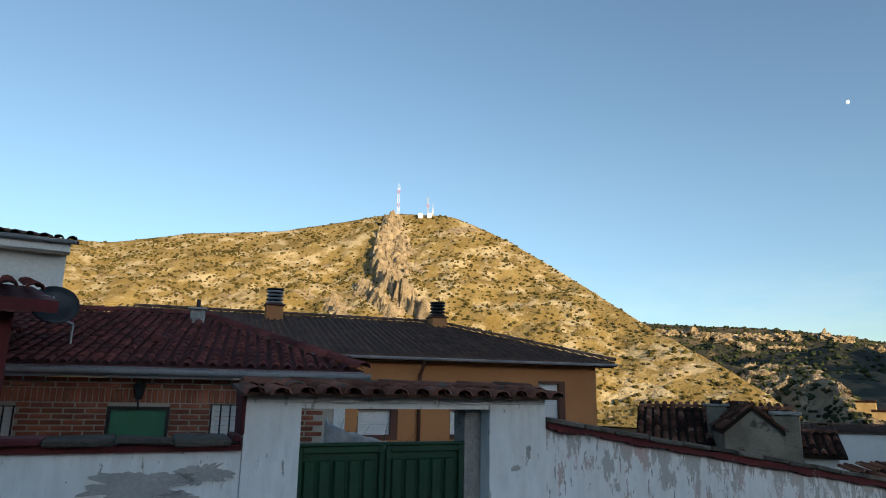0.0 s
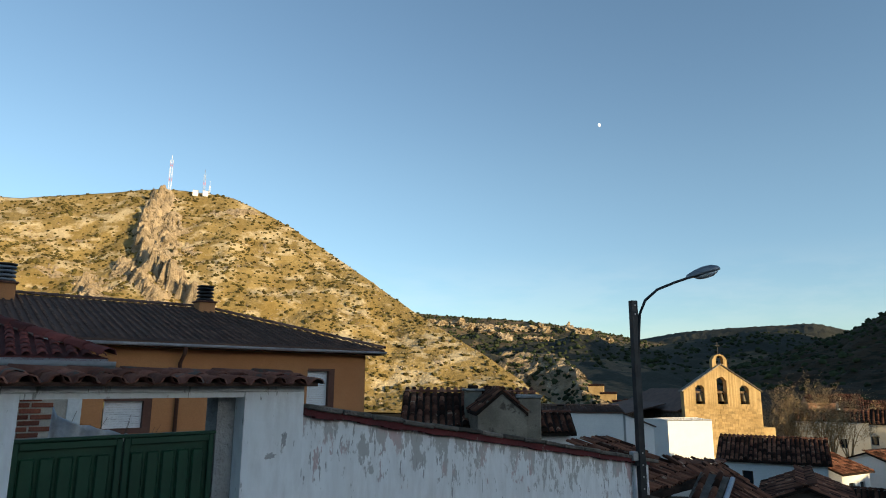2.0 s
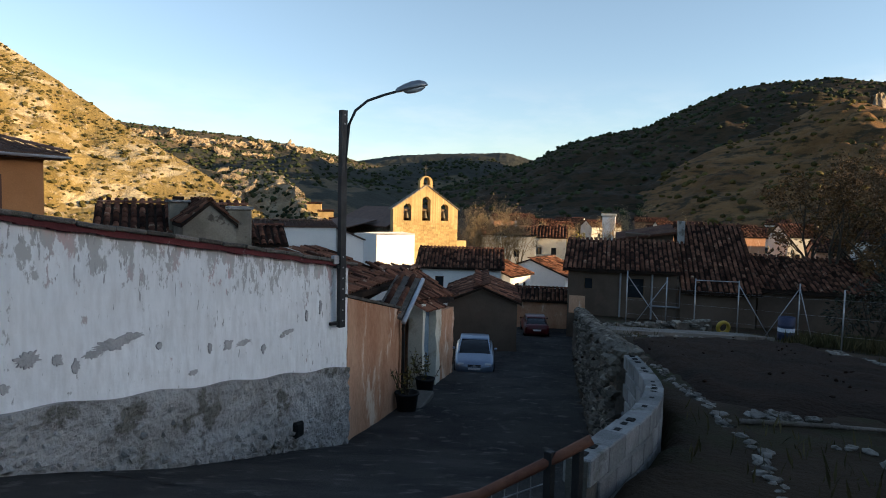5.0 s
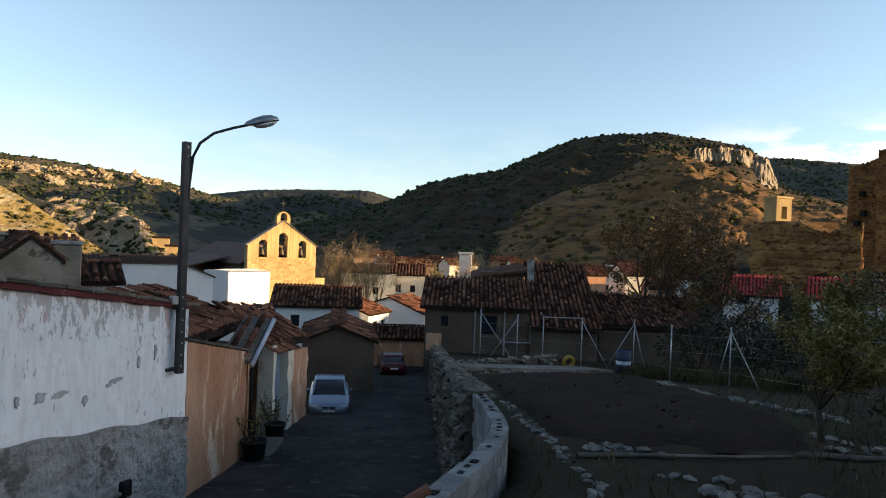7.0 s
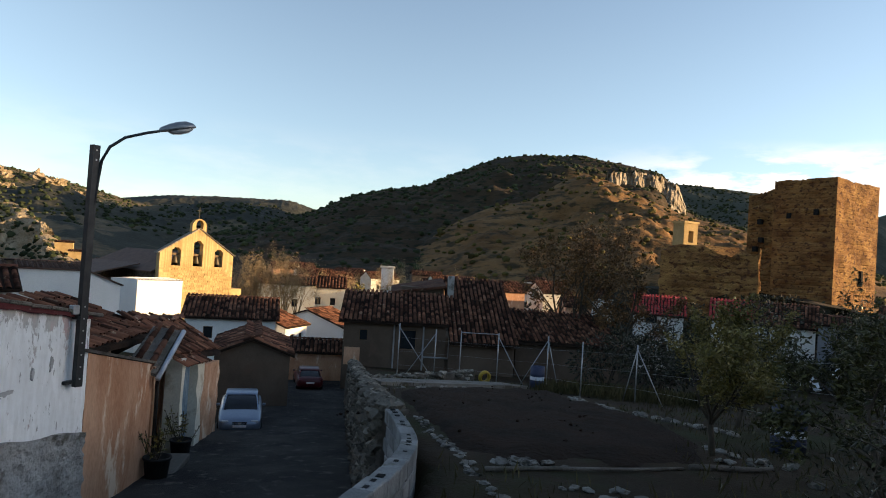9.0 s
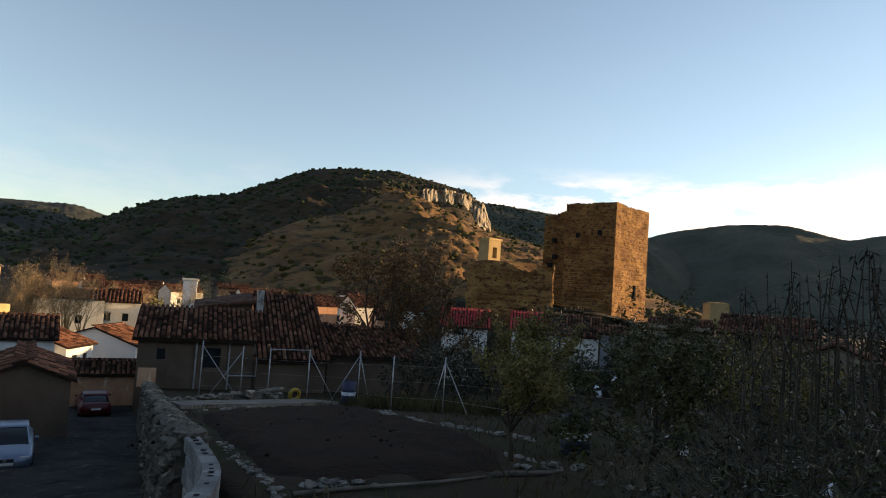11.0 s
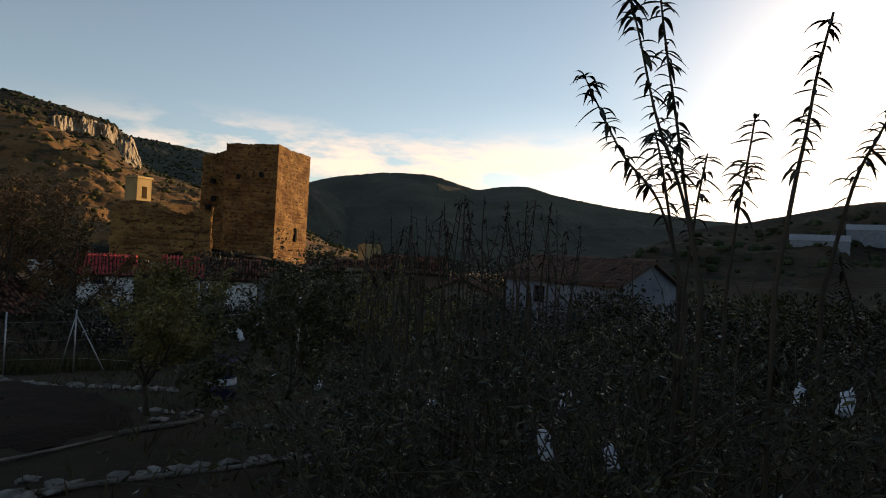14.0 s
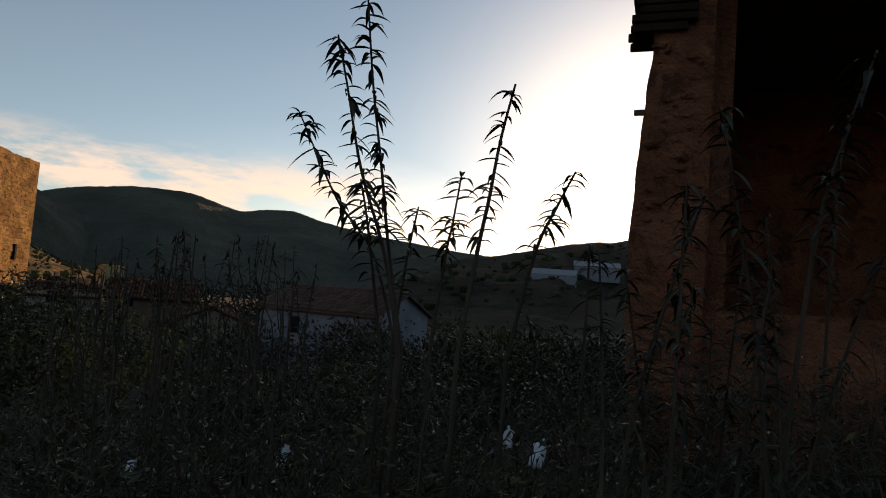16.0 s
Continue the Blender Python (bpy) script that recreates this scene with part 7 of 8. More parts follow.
for k in range(1100):
    s_ = total * rb.random() ** 1.7
    p, a_ = along(STONES, s_)
    face = rb.choice((-1, 1, 1, 0))
    drop = 0.03 if face == 0 else rb.uniform(0.05, 2.0)
    r = rb.uniform(0.07, 0.15)
    off = 0.17 * face if face else rb.uniform(-0.15, 0.15)
    q = pose(p[0], p[1], p[2] - drop, 0, 0, a_) @ Matrix.Translation((0, off, 0)) @ pose(0, 0, 0, rb.uniform(-25, 25), rb.uniform(-25, 25), rb.uniform(0, 360))
    if k < 290:
        piece("stone", stone_me[k % 5], sw, q @ Matrix.Diagonal((r * 1.2, r * 0.9, r * 0.75, 1)))
    else:
        c = q.translation
        rest.append((c.x, c.y, c.z, r))
lumps("small_stones", STONE, rest, sw, 0.7, 9)

# red pipe rail with dark uprights at the wall's end
rail = stand("pipe_rail", 0, 0, label="rusty red pipe rail with dark square uprights", category="railing")
bmx = bmesh.new()
tube(bmx, [(2.9, 2.6, -0.32), (3.2, 2.28, -0.2), (3.52, 1.95, 0.05), (3.64, 1.84, 0.14)], 0.03, 8)
part("rail", bmx, RUST, rail, smooth=True)
for x, y, zt in ((3.47, 2.0, 0.07), (3.6, 1.9, 0.1)):
    part("upright", boxes((x - 0.025, x + 0.025, y - 0.025, y + 0.025, -1.4, zt), bevel=0.004), IRON, rail)
bmx = bmesh.new()
for k in range(12):
    a = Vector((2.9, 2.6, -0.36)).lerp(Vector((3.45, 2.02, -0.02)), k / 11)
    tube(bmx, [a, (a.x, a.y, a.z - 0.9)], 0.004, 4)
    if k < 9:
        tube(bmx, [(2.9, 2.6, -0.45 - 0.09 * k), (3.45, 2.02, -0.12 - 0.09 * k)], 0.004, 4)
part("wire_mesh", bmx, STEEL, rail)

# ---- kitchen garden ----
PLOT = [(16.9, 9.3), (21.5, 9.4), (26.0, 7.9), (21.5, 5.0), (18.5, 2.7), (15.2, 1.4), (12.8, 0.5), (10.4, 0.75), (9.4, 1.75), (8.35, 2.75), (10.3, 4.6), (13.4, 6.9)]
bmx = bmesh.new()
ring = smooth_line([(x, y, 0) for x, y in PLOT] + [(*PLOT[0], 0)], 5)[:-1]
cx_, cy_ = 16.0, 5.2
levels = []
for k in range(9):
    f = k / 8
    levels.append([])
    for j in range(len(ring) * 2):
        a, b = Vector(ring[j // 2]), Vector(ring[(j // 2 + 1) % len(ring)])
        p = a.lerp(b, 0.5 * (j % 2))
        x, y = cx_ + (p.x - cx_) * f, cy_ + (p.y - cy_) * f
        lift = 0.1 if k < 8 else -0.05
        levels[-1].append(bmx.verts.new((x, y, garden_z(x, y) + lift + 0.05 * noise.noise((x * 1.4, y * 1.4, 1)) + 0.035 * math.sin((x * 0.3 - y) * 5))))
for r0, r1 in zip(levels, levels[1:]):
    n = len(r0)
    for j in range(n):
        bmx.faces.new((r0[j], r0[(j + 1) % n], r1[(j + 1) % n], r1[j]))
bmesh.ops.remove_doubles(bmx, verts=levels[0], dist=0.05)
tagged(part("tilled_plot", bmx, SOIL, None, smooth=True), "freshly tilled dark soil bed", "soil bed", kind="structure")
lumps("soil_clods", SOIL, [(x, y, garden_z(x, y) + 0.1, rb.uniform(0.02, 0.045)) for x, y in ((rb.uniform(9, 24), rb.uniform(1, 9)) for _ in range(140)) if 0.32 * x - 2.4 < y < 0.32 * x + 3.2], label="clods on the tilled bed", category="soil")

pale = []
for k in range(4):
    bmx = bmesh.new()
    blob(bmx, (0, 0, 0), 1, random.Random(60 + k), 0.7, 2)
    for v in bmx.verts:
        v.co.z = max(v.co.z, -0.35)
    pale.append(mesh_from("border_stone", bmx, PALE_STONE))


def stone_row(pts, gap, r0, r1, label, wob=0.08):
    e = stand("stone_border", 0, 0, label=label, category="stones")
    line = [(x, y, 0) for x, y in pts]
    total = sum(math.hypot(b[0] - a[0], b[1] - a[1]) for a, b in zip(line, line[1:]))
    s_ = 0.0
    while s_ < total:
        p, a_ = along(line, s_)
        r = rb.uniform(r0, r1)
        x, y = p[0] + rb.gauss(0, wob), p[1] + rb.gauss(0, wob)
        piece("stone", pale[rb.randrange(4)], e, pose(x, y, garden_z(x, y) + r * 0.3, rb.uniform(-15, 15), rb.uniform(-15, 15), rb.uniform(0, 360)) @ Matrix.Diagonal((r * 1.3, r, r * 0.8, 1)))
        s_ += gap * rb.uniform(0.6, 1.4)
    return e


stone_row([(11.6, 5.6), (10.1, 4.55), (8.7, 3.45), (7.6, 2.7), (6.75, 2.1), (5.9, 1.65), (5.3, 1.35)], 0.09, 0.025, 0.06, "row of small pale stones along the bed's near edge", 0.05)
stone_row([(23.4, 5.9), (21.5, 5.0), (19.3, 3.4), (18.2, 2.1), (16.9, 0.9), (15.9, 0.2)], 0.2, 0.06, 0.14, "pale rubble stones edging the tilled bed")
stone_row([(16.9, 9.8), (20.5, 10.0), (24.4, 9.2)], 0.4, 0.05, 0.1, "small white stones along the far path")
stone_row([(8.3, 2.75), (8.85, 2.2), (8.5, 2.6), (8.9, 2.3)], 0.09, 0.04, 0.09, "little heap of white stones beside the board")
stone_row([(7.1, 1.0), (7.5, 0.5), (7.8, 0.0), (7.85, -0.9), (7.9, -1.8), (7.9, -2.4)], 0.16, 0.04, 0.1, "pale stones edging the lower bed")
stone_row([(7.65, 1.6), (7.8, 1.25), (7.85, 0.95)], 0.1, 0.035, 0.07, "few broken pale stones on the bare earth")
stone_row([(12.8, 0.7), (12.3, 0.1), (11.9, -0.5), (11.5, 0.4)], 0.2, 0.05, 0.11, "ring of stones under the fruit tree")
stone_row([(10.3, -1.0), (10.0, -1.6), (9.7, -2.1)], 0.2, 0.06, 0.1, "stones under the leafy tree")
for (ax, ay), (bx, by), r, lab in (((7.75, 2.6), (10.1, 0.68), 0.03, "long weathered timber edging board"), ((7.2, 0.95), (7.9, -1.7), 0.032, "crooked pale branch lying on the ground"), ((10.2, 0.6), (11.2, -0.4), 0.05, "short pale log on the path")):
    bmx = bmesh.new()
    pts = []
    for k in range(9):
        f = k / 8
        x, y = ax + (bx - ax) * f + 0.05 * math.sin(f * 7), ay + (by - ay) * f
        pts.append((x, y, garden_z(x, y) + r * 0.9))
    tube(bmx, pts, [r * (1 - 0.3 * k / 8) for k in range(9)], 7)
    tagged(part("log", bmx, COPING, None, smooth=True), lab, "log")
path_bm = bmesh.new()
slab(path_bm, [(18.6, 10.8, garden_z(18.6, 10.8) + 0.12), (26.6, 8.6, garden_z(26.6, 8.6) + 0.12), (27.6, 10.3, garden_z(27.6, 10.3) + 0.12), (20.2, 12.3, garden_z(20.2, 12.3) + 0.12)], 0.5)
tagged(part("garden_path", path_bm, TRODDEN, None), "pale trodden concrete path at the bed's end", "path", kind="structure")

# low stone wall, fence posts with braces, tyre, drums
lw_ = stand("wall_4", 0, 0, label="low rubble wall below the farmhouse", category="wall", kind="structure")
part("core", boxes((0, 6.2, -0.15, 0.15, -0.5, 0.5)), COPING, lw_)
lw_.matrix_basis = pose(21.6, 14.2, -3.65, 0, 0, -27)
for k in range(150):
    r = rb.uniform(0.08, 0.16)
    face = rb.random() < 0.75
    piece("stone", stone_me[k % 5], lw_, pose(rb.uniform(0, 6.2), -0.16 if face else rb.uniform(-0.12, 0.12), rb.uniform(-0.2, 0.48) if face else 0.53, rb.uniform(-20, 20), 0, rb.uniform(0, 360)) @ Matrix.Diagonal((r * 1.3, r, r * 0.7, 1)))


def fence_post(x, y, h, braces, label="galvanised fence post with slanting braces"):
    z = garden_z(x, y)
    e = stand("fence_post", x, y, z, 0, label, "fence post", "posts round the kitchen garden")
    bm = bmesh.new()
    tube(bm, [(0, 0, -0.2), (0, 0, h)], 0.024, 8)
    part("post", bm, STEEL, e, smooth=True)
    for bx, by in braces:
        bm = bmesh.new()
        tube(bm, [(bx, by, -0.1), (0, 0, h * 0.92)], 0.018, 8)
        part("brace", bm, STEEL, e, smooth=True)


fence_post(24.8, 5.95, 2.05, [], "plain galvanised fence post in rough grass")
fence_post(25.0, 4.0, 2.1, [(-0.6, -1.15), (0.3, 0.5)])
fence_post(28.2, 8.35, 2.3, [(-0.3, 1.2), (0.25, -0.5)])
fence_post(27.5, 10.4, 2.25, [(0.2, -1.3)])
fence_post(26.6, 11.8, 2.2, [])
fence_post(25.0, 14.0, 2.3, [(0.6, -1.5)])
fence_post(26.9, 13.2, 2.2, [(-0.5, 1.3)])
fence_post(14.2, -2.1, 2.0, [(0.3, -0.7)])
gate_bar = stand("garden_gateway", 27.05, 11.1, garden_z(27, 11), 0, "steel tube garden gateway", "gateway")
bmx = bmesh.new()
tube(bmx, [(-0.45, 0.7, 2.15), (0.45, -0.7, 2.15)], 0.02, 8)
part("bar", bmx, STEEL, gate_bar)
wires = stand("wire_fence", 0, 0, label="thin fence wires strung between the posts", category="fence")
fpts = [(25.0, 14.0), (26.9, 13.2), (27.5, 10.4), (28.2, 8.35), (24.8, 5.95), (25.0, 4.0), (14.2, -2.1)]
for hgt in (0.5, 1.1, 1.7):
    bmx = bmesh.new()
    tube(bmx, [(x, y, garden_z(x, y) + hgt) for x, y in fpts], 0.003, 4)
    part("wire", bmx, STEEL, wires)
ty = stand("tyre", 27.0, 10.75, garden_z(27, 10.75) + 0.28, 0, "old yellow-painted tyre leaning at the gateway", "tyre")
bmx = bmesh.new()
prof = [(0.17, -0.07), (0.24, -0.09), (0.29, -0.05), (0.29, 0.05), (0.24, 0.09), (0.17, 0.07)]
rings_ = [[bmx.verts.new((r * math.cos(2 * math.pi * k / 24), w, r * math.sin(2 * math.pi * k / 24))) for r, w in prof] for k in range(24)]
for k in range(24):
    for j in range(6):
        bmx.faces.new((rings_[k][j], rings_[k][(j + 1) % 6], rings_[(k + 1) % 24][(j + 1) % 6], rings_[(k + 1) % 24][j]))
t_ = part("casing", bmx, YELLOW, ty, smooth=True)
t_.matrix_basis = pose(0, 0, 0, 8, 0, -38)


def drum(x, y, z, h, r, label):
    e = stand("drum", x, y, z, 0, label, "drum", "blue garden drums")
    bm = bmesh.new()
    lathe(bm, [(r, 0), (r, h * 0.3), (r * 1.04, h * 0.32), (r, h * 0.35), (r, h * 0.64), (r * 1.04, h * 0.66), (r, h * 0.69), (r, h), (r * 0.93, h), (r * 0.93, h * 0.9)], sides=20)
    b_ = part("body", bm, DRUM_BLUE, e, smooth=True)
    bm = bmesh.new()
    lathe(bm, [(r * 1.012, h * 0.42), (r * 1.015, h * 0.43), (r * 1.015, h * 0.56), (r * 1.012, h * 0.57)], sides=20)
    part("pale_band", bm, PLASTIC, b_, "worn white band")


drum(28.15, 8.75, garden_z(28.15, 8.75) - 0.05, 1.0, 0.31, "dark blue plastic drum with a white band at the fence")
drum(14.0, -0.65, garden_z(14, -0.65) - 0.03, 0.85, 0.29, "dark blue drum with a white band among the fruit trees")

# rough grass
tufts = []
for _ in range(9000):
    x, y = rb.uniform(5, 30), rb.uniform(-6, 13)
    n_ = noise.noise((x * 0.35, y * 0.35, 8))
    in_bed = 0.32 * x - 2.6 < y < 0.32 * x + 3.6 and 8 < x < 25
    if y < edge_y(x) - 0.3 and not in_bed and n_ > -0.15:
        tufts.append(((x, y, garden_z(x, y) - 0.02), (rb.gauss(0, 0.35), rb.gauss(0, 0.35), 1), rb.uniform(0.08, 0.25)))
for _ in range(3500):
    x, y = rb.uniform(25, 31), rb.uniform(1, 8)
    tufts.append(((x, y, garden_z(x, y) - 0.02), (rb.gauss(0, 0.3), rb.gauss(0, 0.3), 1), rb.uniform(0.2, 0.6)))
leaf_cloud("grass", GRASS, tufts, None, 0.12, 3, "rough dry grass and weeds round the garden", "grass")

# fruit trees, hedges, dark trees below the castle
tree("fruit_tree", 12.1, 0.45, -1.35, 2.2, 0.85, LEAF_AUTUMN, 6000, "small fruit tree with yellowing leaves", 3, 0.075, 0.05, 8, 0.3)
tree("fruit_tree", 9.85, -1.5, -1.05, 1.95, 0.95, LEAF, 4200, "small leafy almond tree, dull green", 4, 0.08, 0.045, 8, 0.28)
tree("fruit_tree", 16.2, -2.4, -2.0, 2.6, 1.2, LEAF, 2600, "leafy fruit tree behind the drum", 5, 0.1, 0.06, 8, 0.3)
tree("fruit_tree", 18.5, 0.4, -2.3, 2.5, 1.1, LEAF_AUTUMN, 5000, "fruit tree turning orange and yellow", 6, 0.1, 0.06, 8, 0.3)
tree("fruit_tree", 22.0, -3.6, -2.6, 2.8, 1.4, LEAF, 2400, "dull green orchard tree", 7, 0.12, 0.07, 8, 0.3)
tree("fruit_tree", 12.6, -3.6, -1.3, 2.0, 0.9, LEAF_AUTUMN, 1500, "dark leafy orchard tree", 8, 0.09, 0.05, 8, 0.3)
tree("walnut_tree", 44.2, 11.8, -5.8, 9.6, 3.6, LEAF_BROWN, 3600, "large half-bare walnut tree with brown leaves", 9, 0.22, 0.22, 9, 0.25, twigs=6)
tree("walnut_tree", 44.6, 8.7, -5.8, 7.6, 2.6, LEAF_BROWN, 3000, "dark spreading tree beside the castle wall", 10, 0.24, 0.2, 8, 0.25, twigs=6)
for k, (x, y, h, w) in enumerate(((47, 13.4, 3.6, 3.5), (47.5, 9.6, 2.9, 2.4), (48.3, 5.6, 5.8, 3.6), (48.0, 3.2, 2.8, 2.6), (49.0, 0.6, 2.9, 2.8), (38, 0.0, 5.3, 3.4), (48.8, -4.2, 3.6, 2.6), (49.5, -7.0, 6.2, 3.0), (47, -9, 3.6, 4), (46, -12.5, 3.8, 4), (43, -15, 4.2, 4), (36, 7.5, 3.2, 3.2), (34, 4.6, 2.8, 3.0), (32, 0.5, 2.6, 2.6), (30, -5, 3.4, 3), (35, -6.5, 3.8, 3.4), (38, -17, 3.6, 3.6), (30, -14, 3.2, 3.5), (34, -20.5, 3.6, 3.5), (26, -9, 2.8, 2.6), (28, -19, 3.4, 3.4), (24, -15, 2.8, 3), (22, -20, 2.8, 3), (19, -13, 2.4, 2.6))):
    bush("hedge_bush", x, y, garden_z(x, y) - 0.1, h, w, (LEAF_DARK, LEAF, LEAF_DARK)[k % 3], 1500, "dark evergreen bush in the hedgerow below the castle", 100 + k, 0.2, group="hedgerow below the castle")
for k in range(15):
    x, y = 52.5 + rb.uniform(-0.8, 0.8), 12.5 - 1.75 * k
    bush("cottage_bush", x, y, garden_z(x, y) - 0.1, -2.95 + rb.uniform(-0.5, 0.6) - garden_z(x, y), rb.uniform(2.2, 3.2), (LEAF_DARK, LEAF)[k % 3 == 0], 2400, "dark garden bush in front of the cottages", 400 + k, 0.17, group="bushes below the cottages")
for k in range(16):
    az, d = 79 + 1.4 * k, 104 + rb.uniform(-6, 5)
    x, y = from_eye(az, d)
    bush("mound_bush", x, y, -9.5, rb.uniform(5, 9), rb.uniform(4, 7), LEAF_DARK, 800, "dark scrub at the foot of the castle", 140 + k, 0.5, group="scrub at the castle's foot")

# bare golden poplars by the church and along the valley
for k in range(9):
    x, y = 71.5 + k * 0.9 + rb.uniform(-1, 1), 72.0 - k * 1.0 + rb.uniform(-1.5, 1.5)
    tree("poplar", x, y, -11, rb.uniform(9.5, 11.5), 1.6, POPLAR, 900, "bare golden poplar beside the church", 160 + k, 0.4, 0.14, 8, 0.3, POPLAR, 6, upright=1.0, width=0.12, group="poplars by the church")
for k, (az, d, h) in enumerate(((60.3, 112, 11.5), (57.8, 150, 9), (58.8, 150, 9), (52.8, 150, 8), (51.5, 140, 8.5), (46.5, 120, 8), (65, 160, 9), (55, 160, 8))):
    x, y = from_eye(az, d)
    tree("poplar", x, y, -11.3, h, 1.0, POPLAR, 900, "bare golden poplar on the valley floor", 180 + k, 0.4, 0.12, 8, 0.25, POPLAR, 6, upright=1.1, width=0.12, group="valley poplars")
for k in range(40):
    az, d = rb.uniform(46, 80), rb.uniform(130, 250)
    x, y = from_eye(az, d)
    bush("valley_bush", x, y, -12.5, rb.uniform(4, 7), rb.uniform(5, 8), rb.choice((LEAF_AUTUMN, LEAF_DARK, LEAF)), 260, "autumn tree among the far roofs", 300 + k, 0.9, "tree", "trees among the far roofs")

for k in range(26):
    az, d = 112 + 1.35 * k + rb.uniform(-0.6, 0.6), rb.uniform(12.5, 24)
    x, y = from_eye(az, d)
    z_ = garden_z(x, y) - 0.1
    bush("orchard_bush", x, y, z_, max(0.7, 1.6 + d * math.tan(radians(rb.uniform(-4.8, -1.6) - (4.0 if 114 < az < 127 else 0.0))) - z_), rb.uniform(2.2, 3.4), (LEAF_DARK, LEAF_DARK, LEAF)[k % 3], 1700, "dark overgrown shrub behind the brambles", 500 + k, 0.13, group="overgrown shrubs behind the brambles")

for k in range(12):
    az, d = 103 + 1.9 * k + rb.uniform(-0.8, 0.8), rb.uniform(62, 88)
    x, y = from_eye(az, d)
    z_ = garden_z(x, y) - 0.1
    bush("valley_bush", x, y, z_, 1.6 + d * math.tan(radians(rb.uniform(-1.2, -0.2))) - z_, rb.uniform(5, 8), (LEAF_DARK, LEAF)[k % 4 == 0], 1500, "dark hedge tree on the valley floor", 560 + k, 0.4, "tree", "hedge trees on the valley floor")

# ---- bramble thicket in the foreground ----
rt = random.Random(12)
stems, blades, pale_bits = bmesh.new(), [], []


def thicket_top(az):
    return float(np.interp(az, [93, 97, 103, 108, 113, 120, 135, 146, 152, 170], [-13, -9, -6, -3.2, -1.2, -0.2, -0.4, -0.6, 1.5, 3]))


for k in range(950):
    az, d = rt.uniform(102, 172), rt.uniform(3.6, 10.5)
    x, y = from_eye(az, d)
    if noise.noise((x * 0.8, y * 0.8, 2)) < -0.1:
        continue
    z0 = garden_z(x, y)
    zt = 1.62 + d * math.tan(radians(thicket_top(az) - abs(rt.gauss(0, 2.6)))) + 0.25 * noise.noise((x * 1.1, y * 1.1, 6))
    zt = max(zt, z0 + 0.25)
    bare = rt.random() < 0.06
    if bare:
        zt += rt.uniform(0.1, 0.4)
    lean = Vector((rt.gauss(0, 0.45), rt.gauss(0, 0.45), 1)).normalized()
    pts, p = [], Vector((x, y, z0 - 0.05))
    n = 7
    for j in range(n + 1):
        pts.append(p.copy())
        lean = (lean + Vector((rt.gauss(0, 0.2), rt.gauss(0, 0.2), -0.03 * j if not bare else 0.05))).normalized()
        p = p + lean * (zt - z0) / n
    tube(stems, pts, [0.007 * (1 - 0.8 * j / n) + 0.0012 for j in range(n + 1)], 4, cap=False)
    if bare:
        continue
    for j in range(58):
        f = rt.random() ** 0.7
        i = min(int(f * n), n - 1)
        q_ = pts[i].lerp(pts[i + 1], f * n - i) + Vector((rt.gauss(0, 0.13), rt.gauss(0, 0.13), rt.gauss(0, 0.08)))
        blades.append((q_, (rt.gauss(0, 1), rt.gauss(0, 1), rt.gauss(-0.5, 0.6)), rt.uniform(0.03, 0.085)))
thicket = stand("bramble_thicket", 0, 0, label="dense dark thicket of brambles and suckers", category="thicket", kind="stuff")
part("branchwork", stems, BARK, thicket, kind="stuff")
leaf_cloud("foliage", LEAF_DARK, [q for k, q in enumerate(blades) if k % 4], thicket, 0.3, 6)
leaf_cloud("foliage", LEAF, blades[::4], thicket, 0.3, 7)
leaf_cloud("dry_leaves", DRY_LEAF, [(q_, d_, l_ * 0.6) for q_, d_, l_ in blades[::55]], thicket, 0.5, 8, "scattered pale dry leaves")


